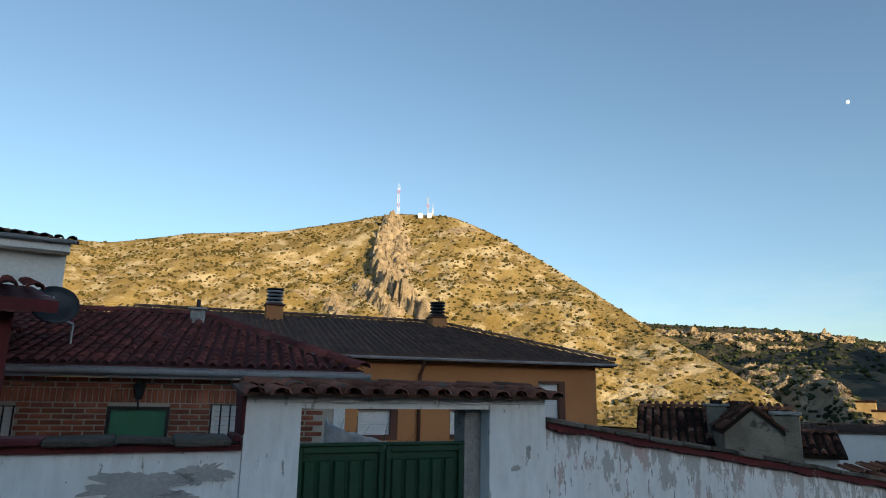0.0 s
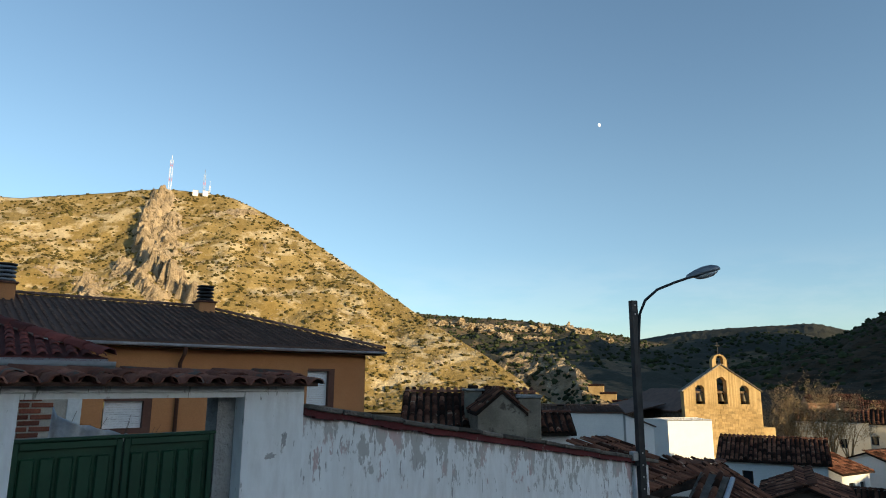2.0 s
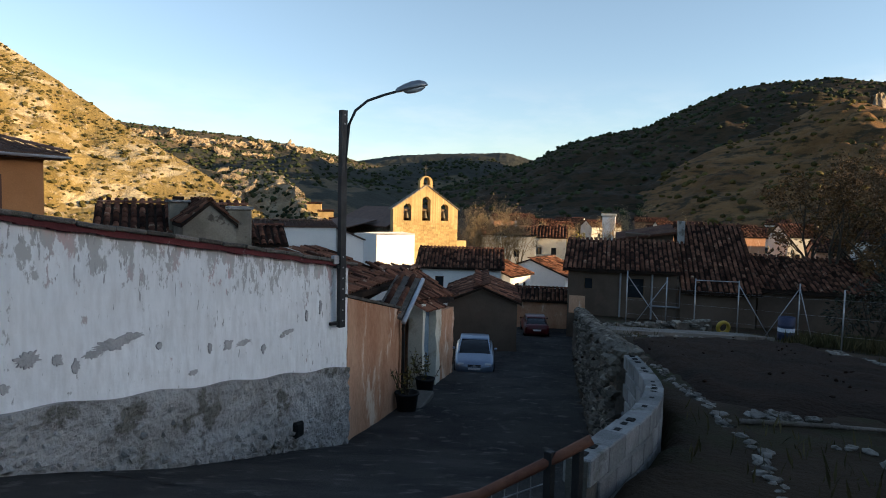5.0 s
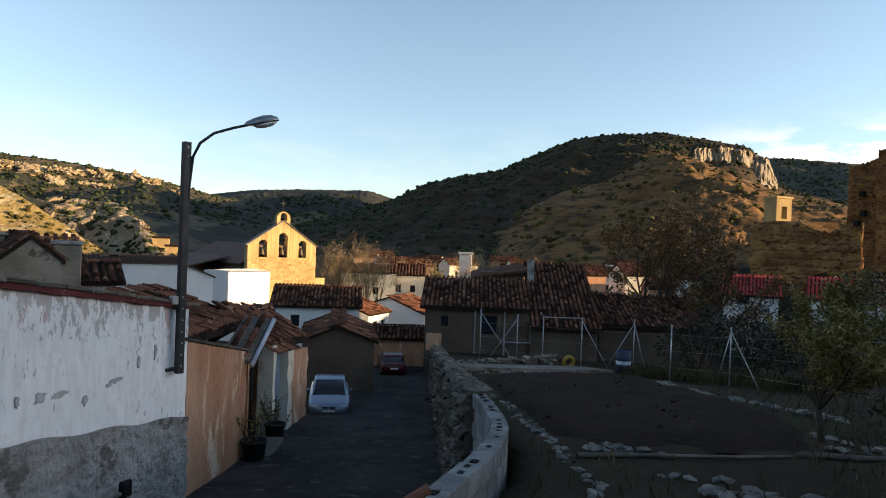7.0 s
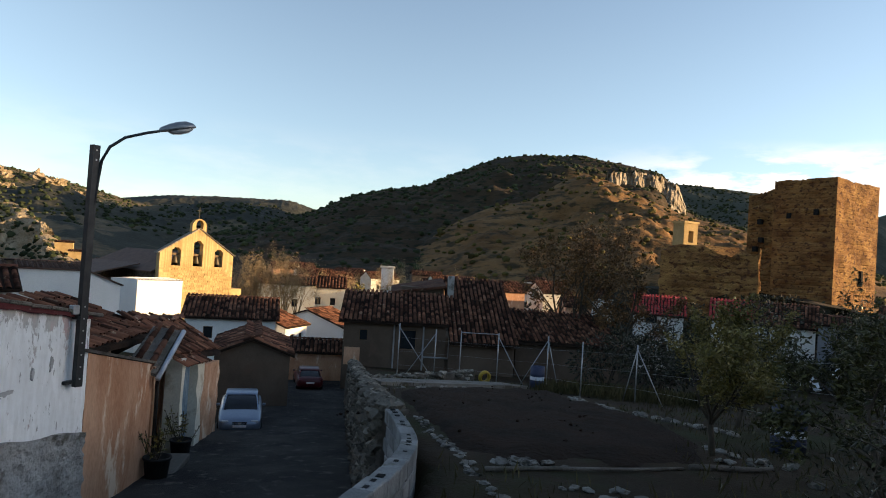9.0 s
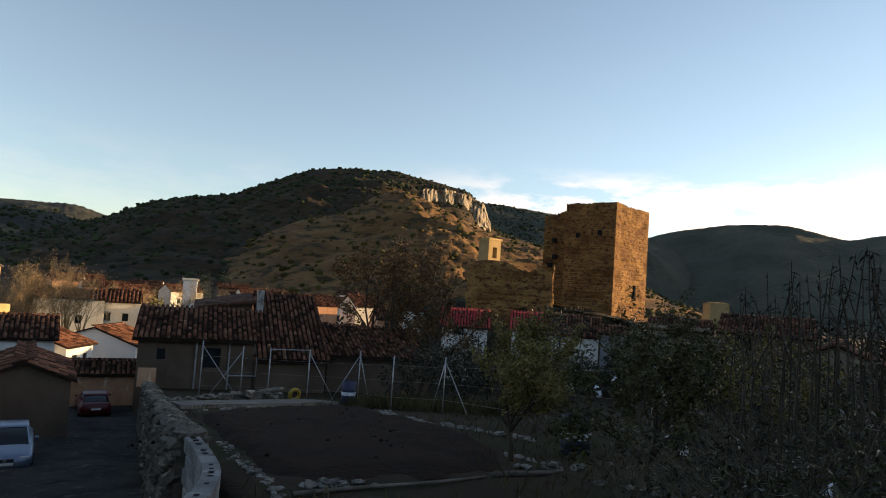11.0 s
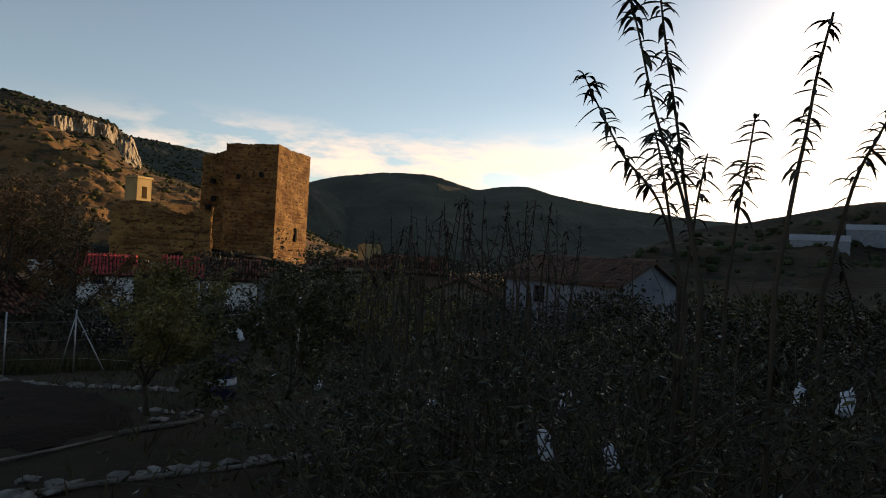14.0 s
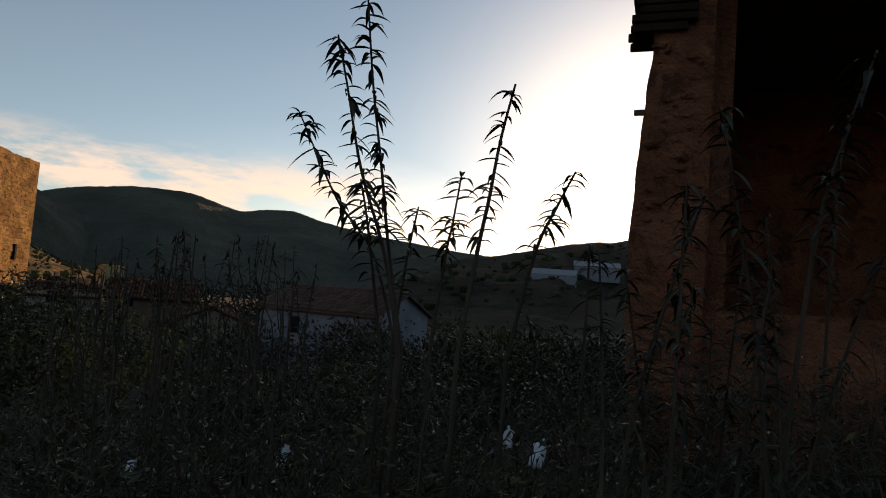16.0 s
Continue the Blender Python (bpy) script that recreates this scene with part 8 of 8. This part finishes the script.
def shoot(line, label, n_leaves, seed, leaf=0.115, thick=1.0):
    """A tall almond sucker with long drooping blades."""
    rq = random.Random(seed)
    e = stand("almond_shoot", *line[-1][:2], 0, 0, label, "shoot", "tall almond shoots")
    o = Vector((*line[-1][:2], 0))
    pts = [Vector(p) - o for p in smooth_line(line[::-1], 6)]
    pts = [Vector((pts[0].x, pts[0].y, garden_z(*line[-1][:2]) - 0.1))] + pts
    bm = bmesh.new()
    tube(bm, pts, [thick * (0.009 * (1 - 0.75 * k / (len(pts) - 1)) + 0.003) for k in range(len(pts))], 6)
    part("stem", bm, BARK, e, smooth=True)
    leaves_bm = bmesh.new()
    lengths = len(pts) - 2
    for k in range(int(n_leaves * 1.95)):
        f = 1 - 0.72 * (k / (n_leaves * 1.95)) ** rq.choice((0.6, 0.9, 1.2))
        i = 1 + min(int(f * lengths), lengths - 1)
        p = pts[i].lerp(pts[i + 1], f * lengths - int(f * lengths)) if i + 1 < len(pts) else pts[-1]
        a = k * 2.4 + rq.uniform(-0.6, 0.6)
        out = Vector((math.cos(a), math.sin(a), 0))
        ln = leaf * rq.uniform(0.65, 1.15)
        w = ln * 0.1
        s = out.cross(Vector((0, 0, 1)))
        rise = rq.uniform(-0.5, 0.8)
        droop = rq.uniform(0.15, 0.6)
        prev = None
        for j in range(6):
            g = j / 5
            c = p + out * ln * (g - 0.12 * g * g) + Vector((0, 0, ln * (rise * g - (droop + 0.7 * max(rise, 0)) * g * g)))
            ww = w * math.sin(math.pi * (0.12 + 0.88 * g) ** 0.8) if j < 5 else 0.0004
            cur = (leaves_bm.verts.new(c + s * ww), leaves_bm.verts.new(c - Vector((0, 0, ww * 0.5))), leaves_bm.verts.new(c - s * ww))
            if prev:
                leaves_bm.faces.new((prev[0], prev[1], cur[1], cur[0]))
                leaves_bm.faces.new((prev[1], prev[2], cur[2], cur[1]))
            prev = cur
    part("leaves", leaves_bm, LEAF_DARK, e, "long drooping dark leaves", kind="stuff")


def moved(line, far):
    """The shoots stand a little way off in the thicket, each at its own distance."""
    o = Vector((0.767, -1.128, 1.8))
    return [tuple(o + (Vector(p) - o) * far) for p in line]


S = "tall almond shoot with long drooping leaves against the sky"
shoot(moved([(3.69, -2.66, 3.08), (3.66, -2.72, 2.83), (3.6, -2.81, 2.4), (3.52, -2.94, 1.98), (3.46, -3.03, 1.5)], 1.1), S, 34, 1, 0.145)
shoot(moved([(3.63, -2.78, 3.3), (3.59, -2.83, 2.85), (3.55, -2.9, 2.41), (3.51, -2.96, 1.99), (3.46, -3.05, 1.5)], 1.12), S, 44, 2, 0.148)
shoot(moved([(3.76, -2.52, 2.66), (3.71, -2.61, 2.46), (3.65, -2.73, 2.22), (3.55, -2.89, 1.98), (3.46, -3.02, 1.5)], 1.38), S, 30, 3, 0.182)
shoot(moved([(3.15, -3.41, 2.91), (3.19, -3.37, 2.61), (3.21, -3.34, 2.31), (3.24, -3.31, 2.02), (3.3, -3.28, 1.5)], 0.87), S, 26, 4, 0.115)
shoot(moved([(2.91, -3.64, 2.47), (2.97, -3.58, 2.28), (3.04, -3.52, 2.04), (3.12, -3.45, 1.5)], 1), S, 18, 5, 0.132)
shoot(moved([(3.31, -3.23, 2.42), (3.33, -3.21, 2.16), (3.34, -3.19, 2.01), (3.36, -3.15, 1.5)], 1.25), S, 20, 6, 0.165)
shoot(moved([(3.44, -3.07, 2.24), (3.46, -3.04, 1.99), (3.48, -3.0, 1.5)], 1.3), S, 16, 7, 0.172)
shoot(moved([(3.58, -2.8, 2.35), (3.55, -2.85, 2.1), (3.5, -2.95, 1.5)], 1.15), S, 26, 8, 0.152)
shoot(moved([(2.05, -3.45, 2.6), (1.98, -3.47, 2.2), (1.9, -3.5, 1.7), (1.85, -3.52, 1.2)], 1.2), "almond shoot in front of the ruined wall", 30, 9, 0.158)
shoot(moved([(1.58, -3.6, 2.75), (1.66, -3.57, 2.45), (1.73, -3.54, 2.1), (1.8, -3.53, 1.4)], 1.2), "almond shoot in front of the ruined wall", 30, 10, 0.158)
for k in range(15):
    az, d, top = 140 + 1.35 * k + rt.uniform(-0.7, 0.7), rt.uniform(2.6, 4.4), rt.uniform(-1, 15)
    x, y = 0.767 + d * math.sin(radians(az)), -1.128 + d * math.cos(radians(az))
    zt, lx, ly = 1.8 + d * math.tan(radians(top)), rt.gauss(0, 0.15), rt.gauss(0, 0.15)
    shoot([(x + lx, y + ly, zt), (x + 0.6 * lx, y + 0.6 * ly, zt - 0.4), (x + 0.2 * lx, y + 0.2 * ly, zt - 0.9), (x, y, zt - 1.4)], "leafy almond shoot in front of the ruined wall", 26, 160 + k, rt.uniform(0.1, 0.14))
for k in range(46):
    az = 103.5 + 0.4 * k + rt.uniform(-0.3, 0.3)
    d = rt.uniform(6.5, 9.5)
    x, y = from_eye(az, d)
    zt = 1.62 + d * math.tan(radians(float(np.interp(az, [103, 107, 111, 118, 123], [0.3, 2.6, 3.8, 4.6, 2.6])) + rt.uniform(-1.6, 0.9)))
    sx, sy = rt.gauss(0, 0.16), rt.gauss(0, 0.16)
    shoot([(x + sx, y + sy, zt), (x + 0.5 * sx, y + 0.7 * sy, zt - 0.4), (x - 0.1 * sx, y, zt - 0.9), (x, y, 0.0)], "thin almost bare sucker above the thicket", rt.randrange(2, 15), 20 + k, 0.12, 0.95)
    if k % 2:
        shoot([(x + sx + 0.3, y + sy + 0.1, zt - 0.25), (x + 0.15, y + 0.05, zt - 0.7), (x, y, zt - 1.0), (x, y, 0.0)], "thin forked sucker above the thicket", rt.randrange(0, 10) + 1, 90 + k, 0.11, 1.0)

# pale plastic bottles hung in the branches
for x, y, z in ((4.7, -2.8, 0.3), (4.5, -3.2, 0.26), (9.5, -1.9, -0.25), (3.9, -4.6, 0.75), (2.6, -5.2, 0.4), (11.6, -0.9, 0.1), (13.4, -1.3, 0.1), (3.1, -4.4, 0.55), (2.2, -4.9, 0.7), (6.4, -3.9, 0.2), (7.6, -2.9, -0.1), (5.2, -5.6, 0.5)):
    e = stand("plastic_bottle", x, y, z, rb.uniform(0, 360), "crumpled clear plastic bottle hung in the branches", "bottle", "bottles hung in the bushes")
    bmx = bmesh.new()
    lathe(bmx, [(0.028, -0.1), (0.044, -0.085), (0.046, -0.03), (0.036, 0.0), (0.046, 0.03), (0.04, 0.07), (0.016, 0.1), (0.014, 0.12)], sides=12)
    for v in bmx.verts:
        v.co += Vector((0.03 * noise.noise(v.co * 26), 0.03 * noise.noise(v.co * 26 + Vector((5, 0, 0))), 0))
    part("body", bmx, PLASTIC, e, smooth=True)
    bmx = bmesh.new()
    tube(bmx, [(0, 0, 0.12), (0.01, 0, 0.24)], 0.003, 4)
    part("string", bmx, BARK, e)
    e.matrix_basis = e.matrix_basis @ pose(0, 0, 0, rb.uniform(-50, 50), rb.uniform(-50, 50), 0)

# ---- ruined adobe house ----
ruin = frame_house("adobe_ruin", (5.93, -8.49), (4.84, -9.18), "ruined red adobe house, roofless corner and dark interior", category="ruin")
bmx = rough_block(bmesh.new(), [(0.0, 0.0), (0.85, 0.0), (0.85, 0.7), (0.0, 0.7)], -2.0, 6.6, 110, 18, amp=0.07, seed=21, courses=0.5)
for v in bmx.verts:
    if v.co.x < 0.4:
        v.co.x -= 0.1 * math.sin((v.co.z - 0.5) * 0.8) + 0.05 * noise.noise((v.co.z * 2, 0, 0))
part("wall", bmx, ADOBE, ruin, "crumbling red adobe wall")
part("dark_wall", boxes((0.86, 1.15, 0.7, 5.5, -2, 6.6)), ADOBE, ruin)
part("rear_wall", boxes((1.15, 9, 5.2, 5.5, -2, 6.6)), ADOBE, ruin)
part("side_wall", boxes((8.7, 9.0, -0.2, 5.2, -2, 6.6)), ADOBE, ruin)
# slab added over the recess so that its interior stays unlit
part("loft_floor", boxes((1.15, 8.7, -0.3, 5.2, 6.35, 6.6)), WOOD, ruin, "timber roof slab added over the unlit interior")
part("low_wall", rough_block(bmesh.new(), [(0.86, 0.3), (5.5, 0.3), (5.5, 0.68), (0.86, 0.68)], -2, 1.9, 30, 20, top=lambda u_, s_: 0.8 * abs(noise.noise((u_ * 4, s_, 4))), amp=0.06, seed=23, courses=0.4), ADOBE, ruin)
part("peg", boxes((-0.14, 0.05, 0.1, 0.17, 4.46, 4.53)), WOOD, ruin, "timber peg end")
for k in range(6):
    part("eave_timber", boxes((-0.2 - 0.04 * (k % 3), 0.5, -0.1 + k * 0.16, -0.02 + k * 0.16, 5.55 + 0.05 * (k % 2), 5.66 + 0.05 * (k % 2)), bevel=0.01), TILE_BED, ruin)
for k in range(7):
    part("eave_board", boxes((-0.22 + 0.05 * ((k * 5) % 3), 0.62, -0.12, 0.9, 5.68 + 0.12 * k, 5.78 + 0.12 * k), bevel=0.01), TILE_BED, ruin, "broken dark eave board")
adobe_me = []
for k in range(3):
    bmx = bmesh.new()
    blob(bmx, (0, 0, 0), 1, random.Random(80 + k), 0.7, 1)
    adobe_me.append(mesh_from("adobe_lump", bmx, ADOBE))
for k in range(60):
    r = rb.uniform(0.03, 0.09)
    part_ = piece("adobe_lump", adobe_me[k % 3], ruin, pose(rb.uniform(0.08, 0.78), -0.02, rb.uniform(0.5, 5.4), 0, 0, rb.uniform(0, 360)) @ Matrix.Diagonal((r * 1.5, r * 0.5, r, 1)))


# ---- parked cars ----
def car(name, x, y, z, turn, paint, label, tail=False):
    """A small saloon, its nose towards -y."""
    e = stand(name, x, y, z, turn, label, "car")

    def loft(rows, n=12):
        bm = bmesh.new()
        rings = []
        for yy, w, lo, hi, sq in rows:
            ring = []
            for k in range(n * 2):
                a = 2 * math.pi * k / (n * 2)
                c, s = math.cos(a), math.sin(a)
                ring.append(bm.verts.new((w * math.copysign(abs(c) ** sq, c), yy, (lo + hi) / 2 + (hi - lo) / 2 * math.copysign(abs(s) ** sq, s))))
            rings.append(ring)
        for r0, r1 in zip(rings, rings[1:]):
            for k in range(n * 2):
                bm.faces.new((r0[k], r1[k], r1[(k + 1) % (n * 2)], r0[(k + 1) % (n * 2)]))
        bm.faces.new(rings[0])
        bm.faces.new(rings[-1][::-1])
        return bm

    part("body", loft([(-2.1, 0.6, 0.3, 0.58, 0.5), (-2.02, 0.76, 0.22, 0.68, 0.45), (-1.8, 0.83, 0.2, 0.76, 0.4), (-1.0, 0.87, 0.2, 0.9, 0.4), (-0.6, 0.87, 0.2, 0.95, 0.4), (0.8, 0.87, 0.2, 0.96, 0.4), (1.7, 0.85, 0.22, 0.98, 0.4), (2.05, 0.8, 0.28, 0.92, 0.42), (2.15, 0.68, 0.36, 0.8, 0.5)]), paint, e, smooth=True)
    cab = [(-1.02, 0.66, 0.84, 0.9, 0.5), (-0.55, 0.72, 0.84, 1.17, 0.42), (-0.15, 0.71, 0.84, 1.37, 0.42), (0.5, 0.7, 0.84, 1.41, 0.42), (1.1, 0.69, 0.84, 1.33, 0.42), (1.6, 0.67, 0.84, 1.03, 0.5), (1.78, 0.6, 0.84, 0.93, 0.5)]
    part("window_band", loft(cab), GLASS_DARK, e, "dark tinted windows", smooth=True)
    part("roof", loft([(-0.2, 0.56, 1.33, 1.37, 0.5), (-0.1, 0.66, 1.3, 1.405, 0.5), (0.5, 0.66, 1.31, 1.435, 0.5), (1.05, 0.65, 1.28, 1.37, 0.5), (1.15, 0.56, 1.27, 1.33, 0.5)]), paint, e, smooth=True)
    for sx in (-1, 1):
        for y0, z0_, y1, z1_ in ((-1.0, 0.9, -0.18, 1.36), (1.72, 0.95, 1.08, 1.34), (0.45, 0.92, 0.45, 1.4)):
            bm = bmesh.new()
            tube(bm, [(sx * 0.7, y0, z0_), (sx * 0.655, (y0 + y1) / 2, (z0_ + z1_) / 2 + 0.03), (sx * 0.6, y1, z1_)], 0.03, 6)
            part("pillar", bm, paint, e)
    for sx in (-1, 1):
        part("headlight", boxes((sx * 0.42, sx * 0.72, -2.06, -1.96, 0.56, 0.68) if sx > 0 else (-0.72, -0.42, -2.06, -1.96, 0.56, 0.68), bevel=0.03), LAMP_GLASS, e, "clear headlight")
        part("tail_light", boxes(*([(0.55, 0.76, 2.02, 2.14, 0.66, 0.84)] if sx > 0 else [(-0.76, -0.55, 2.02, 2.14, 0.66, 0.84)]), bevel=0.03), CAR_RED, e, "red tail light")
        part("mirror", boxes(*([(0.86, 1.0, -0.62, -0.5, 0.95, 1.06)] if sx > 0 else [(-1.0, -0.86, -0.62, -0.5, 0.95, 1.06)]), bevel=0.03), paint, e)
        for wy in (-1.35, 1.3):
            bm = bmesh.new()
            lathe(bm, [(0.18, -0.09), (0.29, -0.1), (0.31, -0.07), (0.31, 0.07), (0.29, 0.1), (0.18, 0.09)], sides=20)
            w_ = part("wheel", bm, RUBBER, e, "black tyre", smooth=True)
            w_.matrix_basis = pose(sx * 0.77, wy, 0.31, 0, 90, 0)
            bm = bmesh.new()
            lathe(bm, [(0.05, 0.095), (0.18, 0.085), (0.185, -0.085), (0.05, -0.095)], sides=16)
            part("rim", bm, STEEL, w_)
    part("grille", boxes((-0.28, 0.28, -2.1, -2.03, 0.5, 0.62), bevel=0.01), IRON, e)
    part("lower_grille", boxes((-0.5, 0.5, -2.08, -2.0, 0.28, 0.38), bevel=0.01), IRON, e)
    part("badge", boxes((-0.06, 0.06, -2.115, -2.1, 0.52, 0.6), bevel=0.01), STEEL, e)
    part("number_plate", boxes((-0.26, 0.26, -2.125, -2.1, 0.4, 0.49)), ROLLER, e, "blank white plate")
    part("rear_plate", boxes((-0.26, 0.26, 2.14, 2.17, 0.58, 0.68)), ROLLER, e, "blank white plate")
    e.scale = (0.85, 0.85, 0.82)
    return e


car("car", 18.83, 16.88, road_z(18.83, 16.88) + 0.02, -47, SILVER, "silver-blue saloon parked nose-on in the lane")
car("car", 31.2, 23.6, road_z(31.2, 23.6) + 0.02, 133, CAR_RED, "dark red hatchback parked down the lane")

# planters by the sheds
for x, y, r, h, sd2 in ((10.35, 11.1, 0.27, 0.42, 1), (12.3, 12.6, 0.25, 0.45, 2)):
    e = stand("planter", x, y, road_z(x, y), 0, "black plastic tub with a straggly plant", "planter", "tubs by the shed doors")
    bmx = bmesh.new()
    lathe(bmx, [(r * 0.8, 0), (r, h), (r * 1.08, h), (r * 1.08, h + 0.04), (r * 0.92, h + 0.04), (r * 0.9, h - 0.05)], sides=16)
    part("tub", bmx, RUBBER, e, smooth=True)
    rq = random.Random(sd2)
    bmx = bmesh.new()
    its = []
    for k in range(14):
        tip = Vector((rq.gauss(0, 0.2), rq.gauss(0, 0.2), h + rq.uniform(0.3, 0.9)))
        tube(bmx, [(0, 0, h - 0.05), tuple(tip * 0.6), tuple(tip)], 0.008, 4)
        for j in range(9):
            q_ = tip * rq.uniform(0.6, 1.0)
            its.append((q_, (rq.gauss(0, 1), rq.gauss(0, 1), rq.gauss(0, 0.5)), 0.1))
    part("branchwork", bmx, BARK, e)
    leaf_cloud("leaves", LEAF_AUTUMN, its, e, 0.5, sd2)
sw2 = stand("step", 11.0, 11.25, road_z(11, 11.25) - 0.02, 35, "pale cement doorstep at the shed", "step")
part("slab", boxes((-0.4, 1.3, 0.0, 0.5, -0.1, 0.07), bevel=0.03), TRODDEN, sw2)
lt = stand("wall_lantern", 35.3, 22.6, -2.6, 0, "black iron street lantern on a house corner", "lantern")
bmx = bmesh.new()
lathe(bmx, [(0.1, -0.3), (0.2, 0.1), (0.24, 0.12), (0.05, 0.3)], sides=6)
part("lantern", bmx, IRON, lt)
part("bracket", boxes((-0.6, 0.0, -0.02, 0.02, -0.34, -0.3)), IRON, lt)

# ---- bricks of the house front ----
brick_me = mesh_from("brick", boxes((-0.113, 0.113, -0.004, 0.02, -0.026, 0.026), bevel=0.004), BRICK)
soldier_me = mesh_from("brick", boxes((-0.028, 0.028, 0, 0.02, -0.085, 0.085), bevel=0.004), BRICK)


def clear_of(x, z, hw, hh):
    return not any(h[0] - hw < x < h[1] + hw and h[2] - hh < z < h[3] + hh for h in HOLES)


for row in range(11):
    z = 0.66 + row * 0.071
    x = 0.1 + 0.125 * (row % 2)
    while x < BW - 0.3:
        if clear_of(x, z, 0.1, 0.02):
            piece("brick", brick_me, brick_house, pose(x, 0.001 + rb.uniform(-0.003, 0.003), z, rb.uniform(-1, 1), rb.uniform(-0.6, 0.6), 0))
        else:
            for lo, hi in ((x - 0.113, min([h[0] for h in HOLES if h[1] > x - 0.113])), (max([h[1] for h in HOLES if h[0] < x + 0.113] + [0]), x + 0.113)):
                if 0.03 < hi - lo < 0.22 and clear_of((lo + hi) / 2, z, 0, 0.02):
                    part("brick", boxes((lo, hi, -0.003, 0.02, z - 0.026, z + 0.026)), BRICK, brick_house)
        x += 0.25
z = 0.66 + 11 * 0.071 + 0.055
x = 0.1
while x < BW - 0.2:
    piece("brick", soldier_me, brick_house, pose(x, 0.0, z, 0, rb.uniform(-1, 1), 0))
    x += 0.07
for row in range(2):
    x = 0.1 + 0.125 * (row % 2)
    while x < BW - 0.3:
        piece("brick", brick_me, brick_house, pose(x, 0.0, 1.62 + row * 0.071, 0, 0, 0))
        x += 0.25
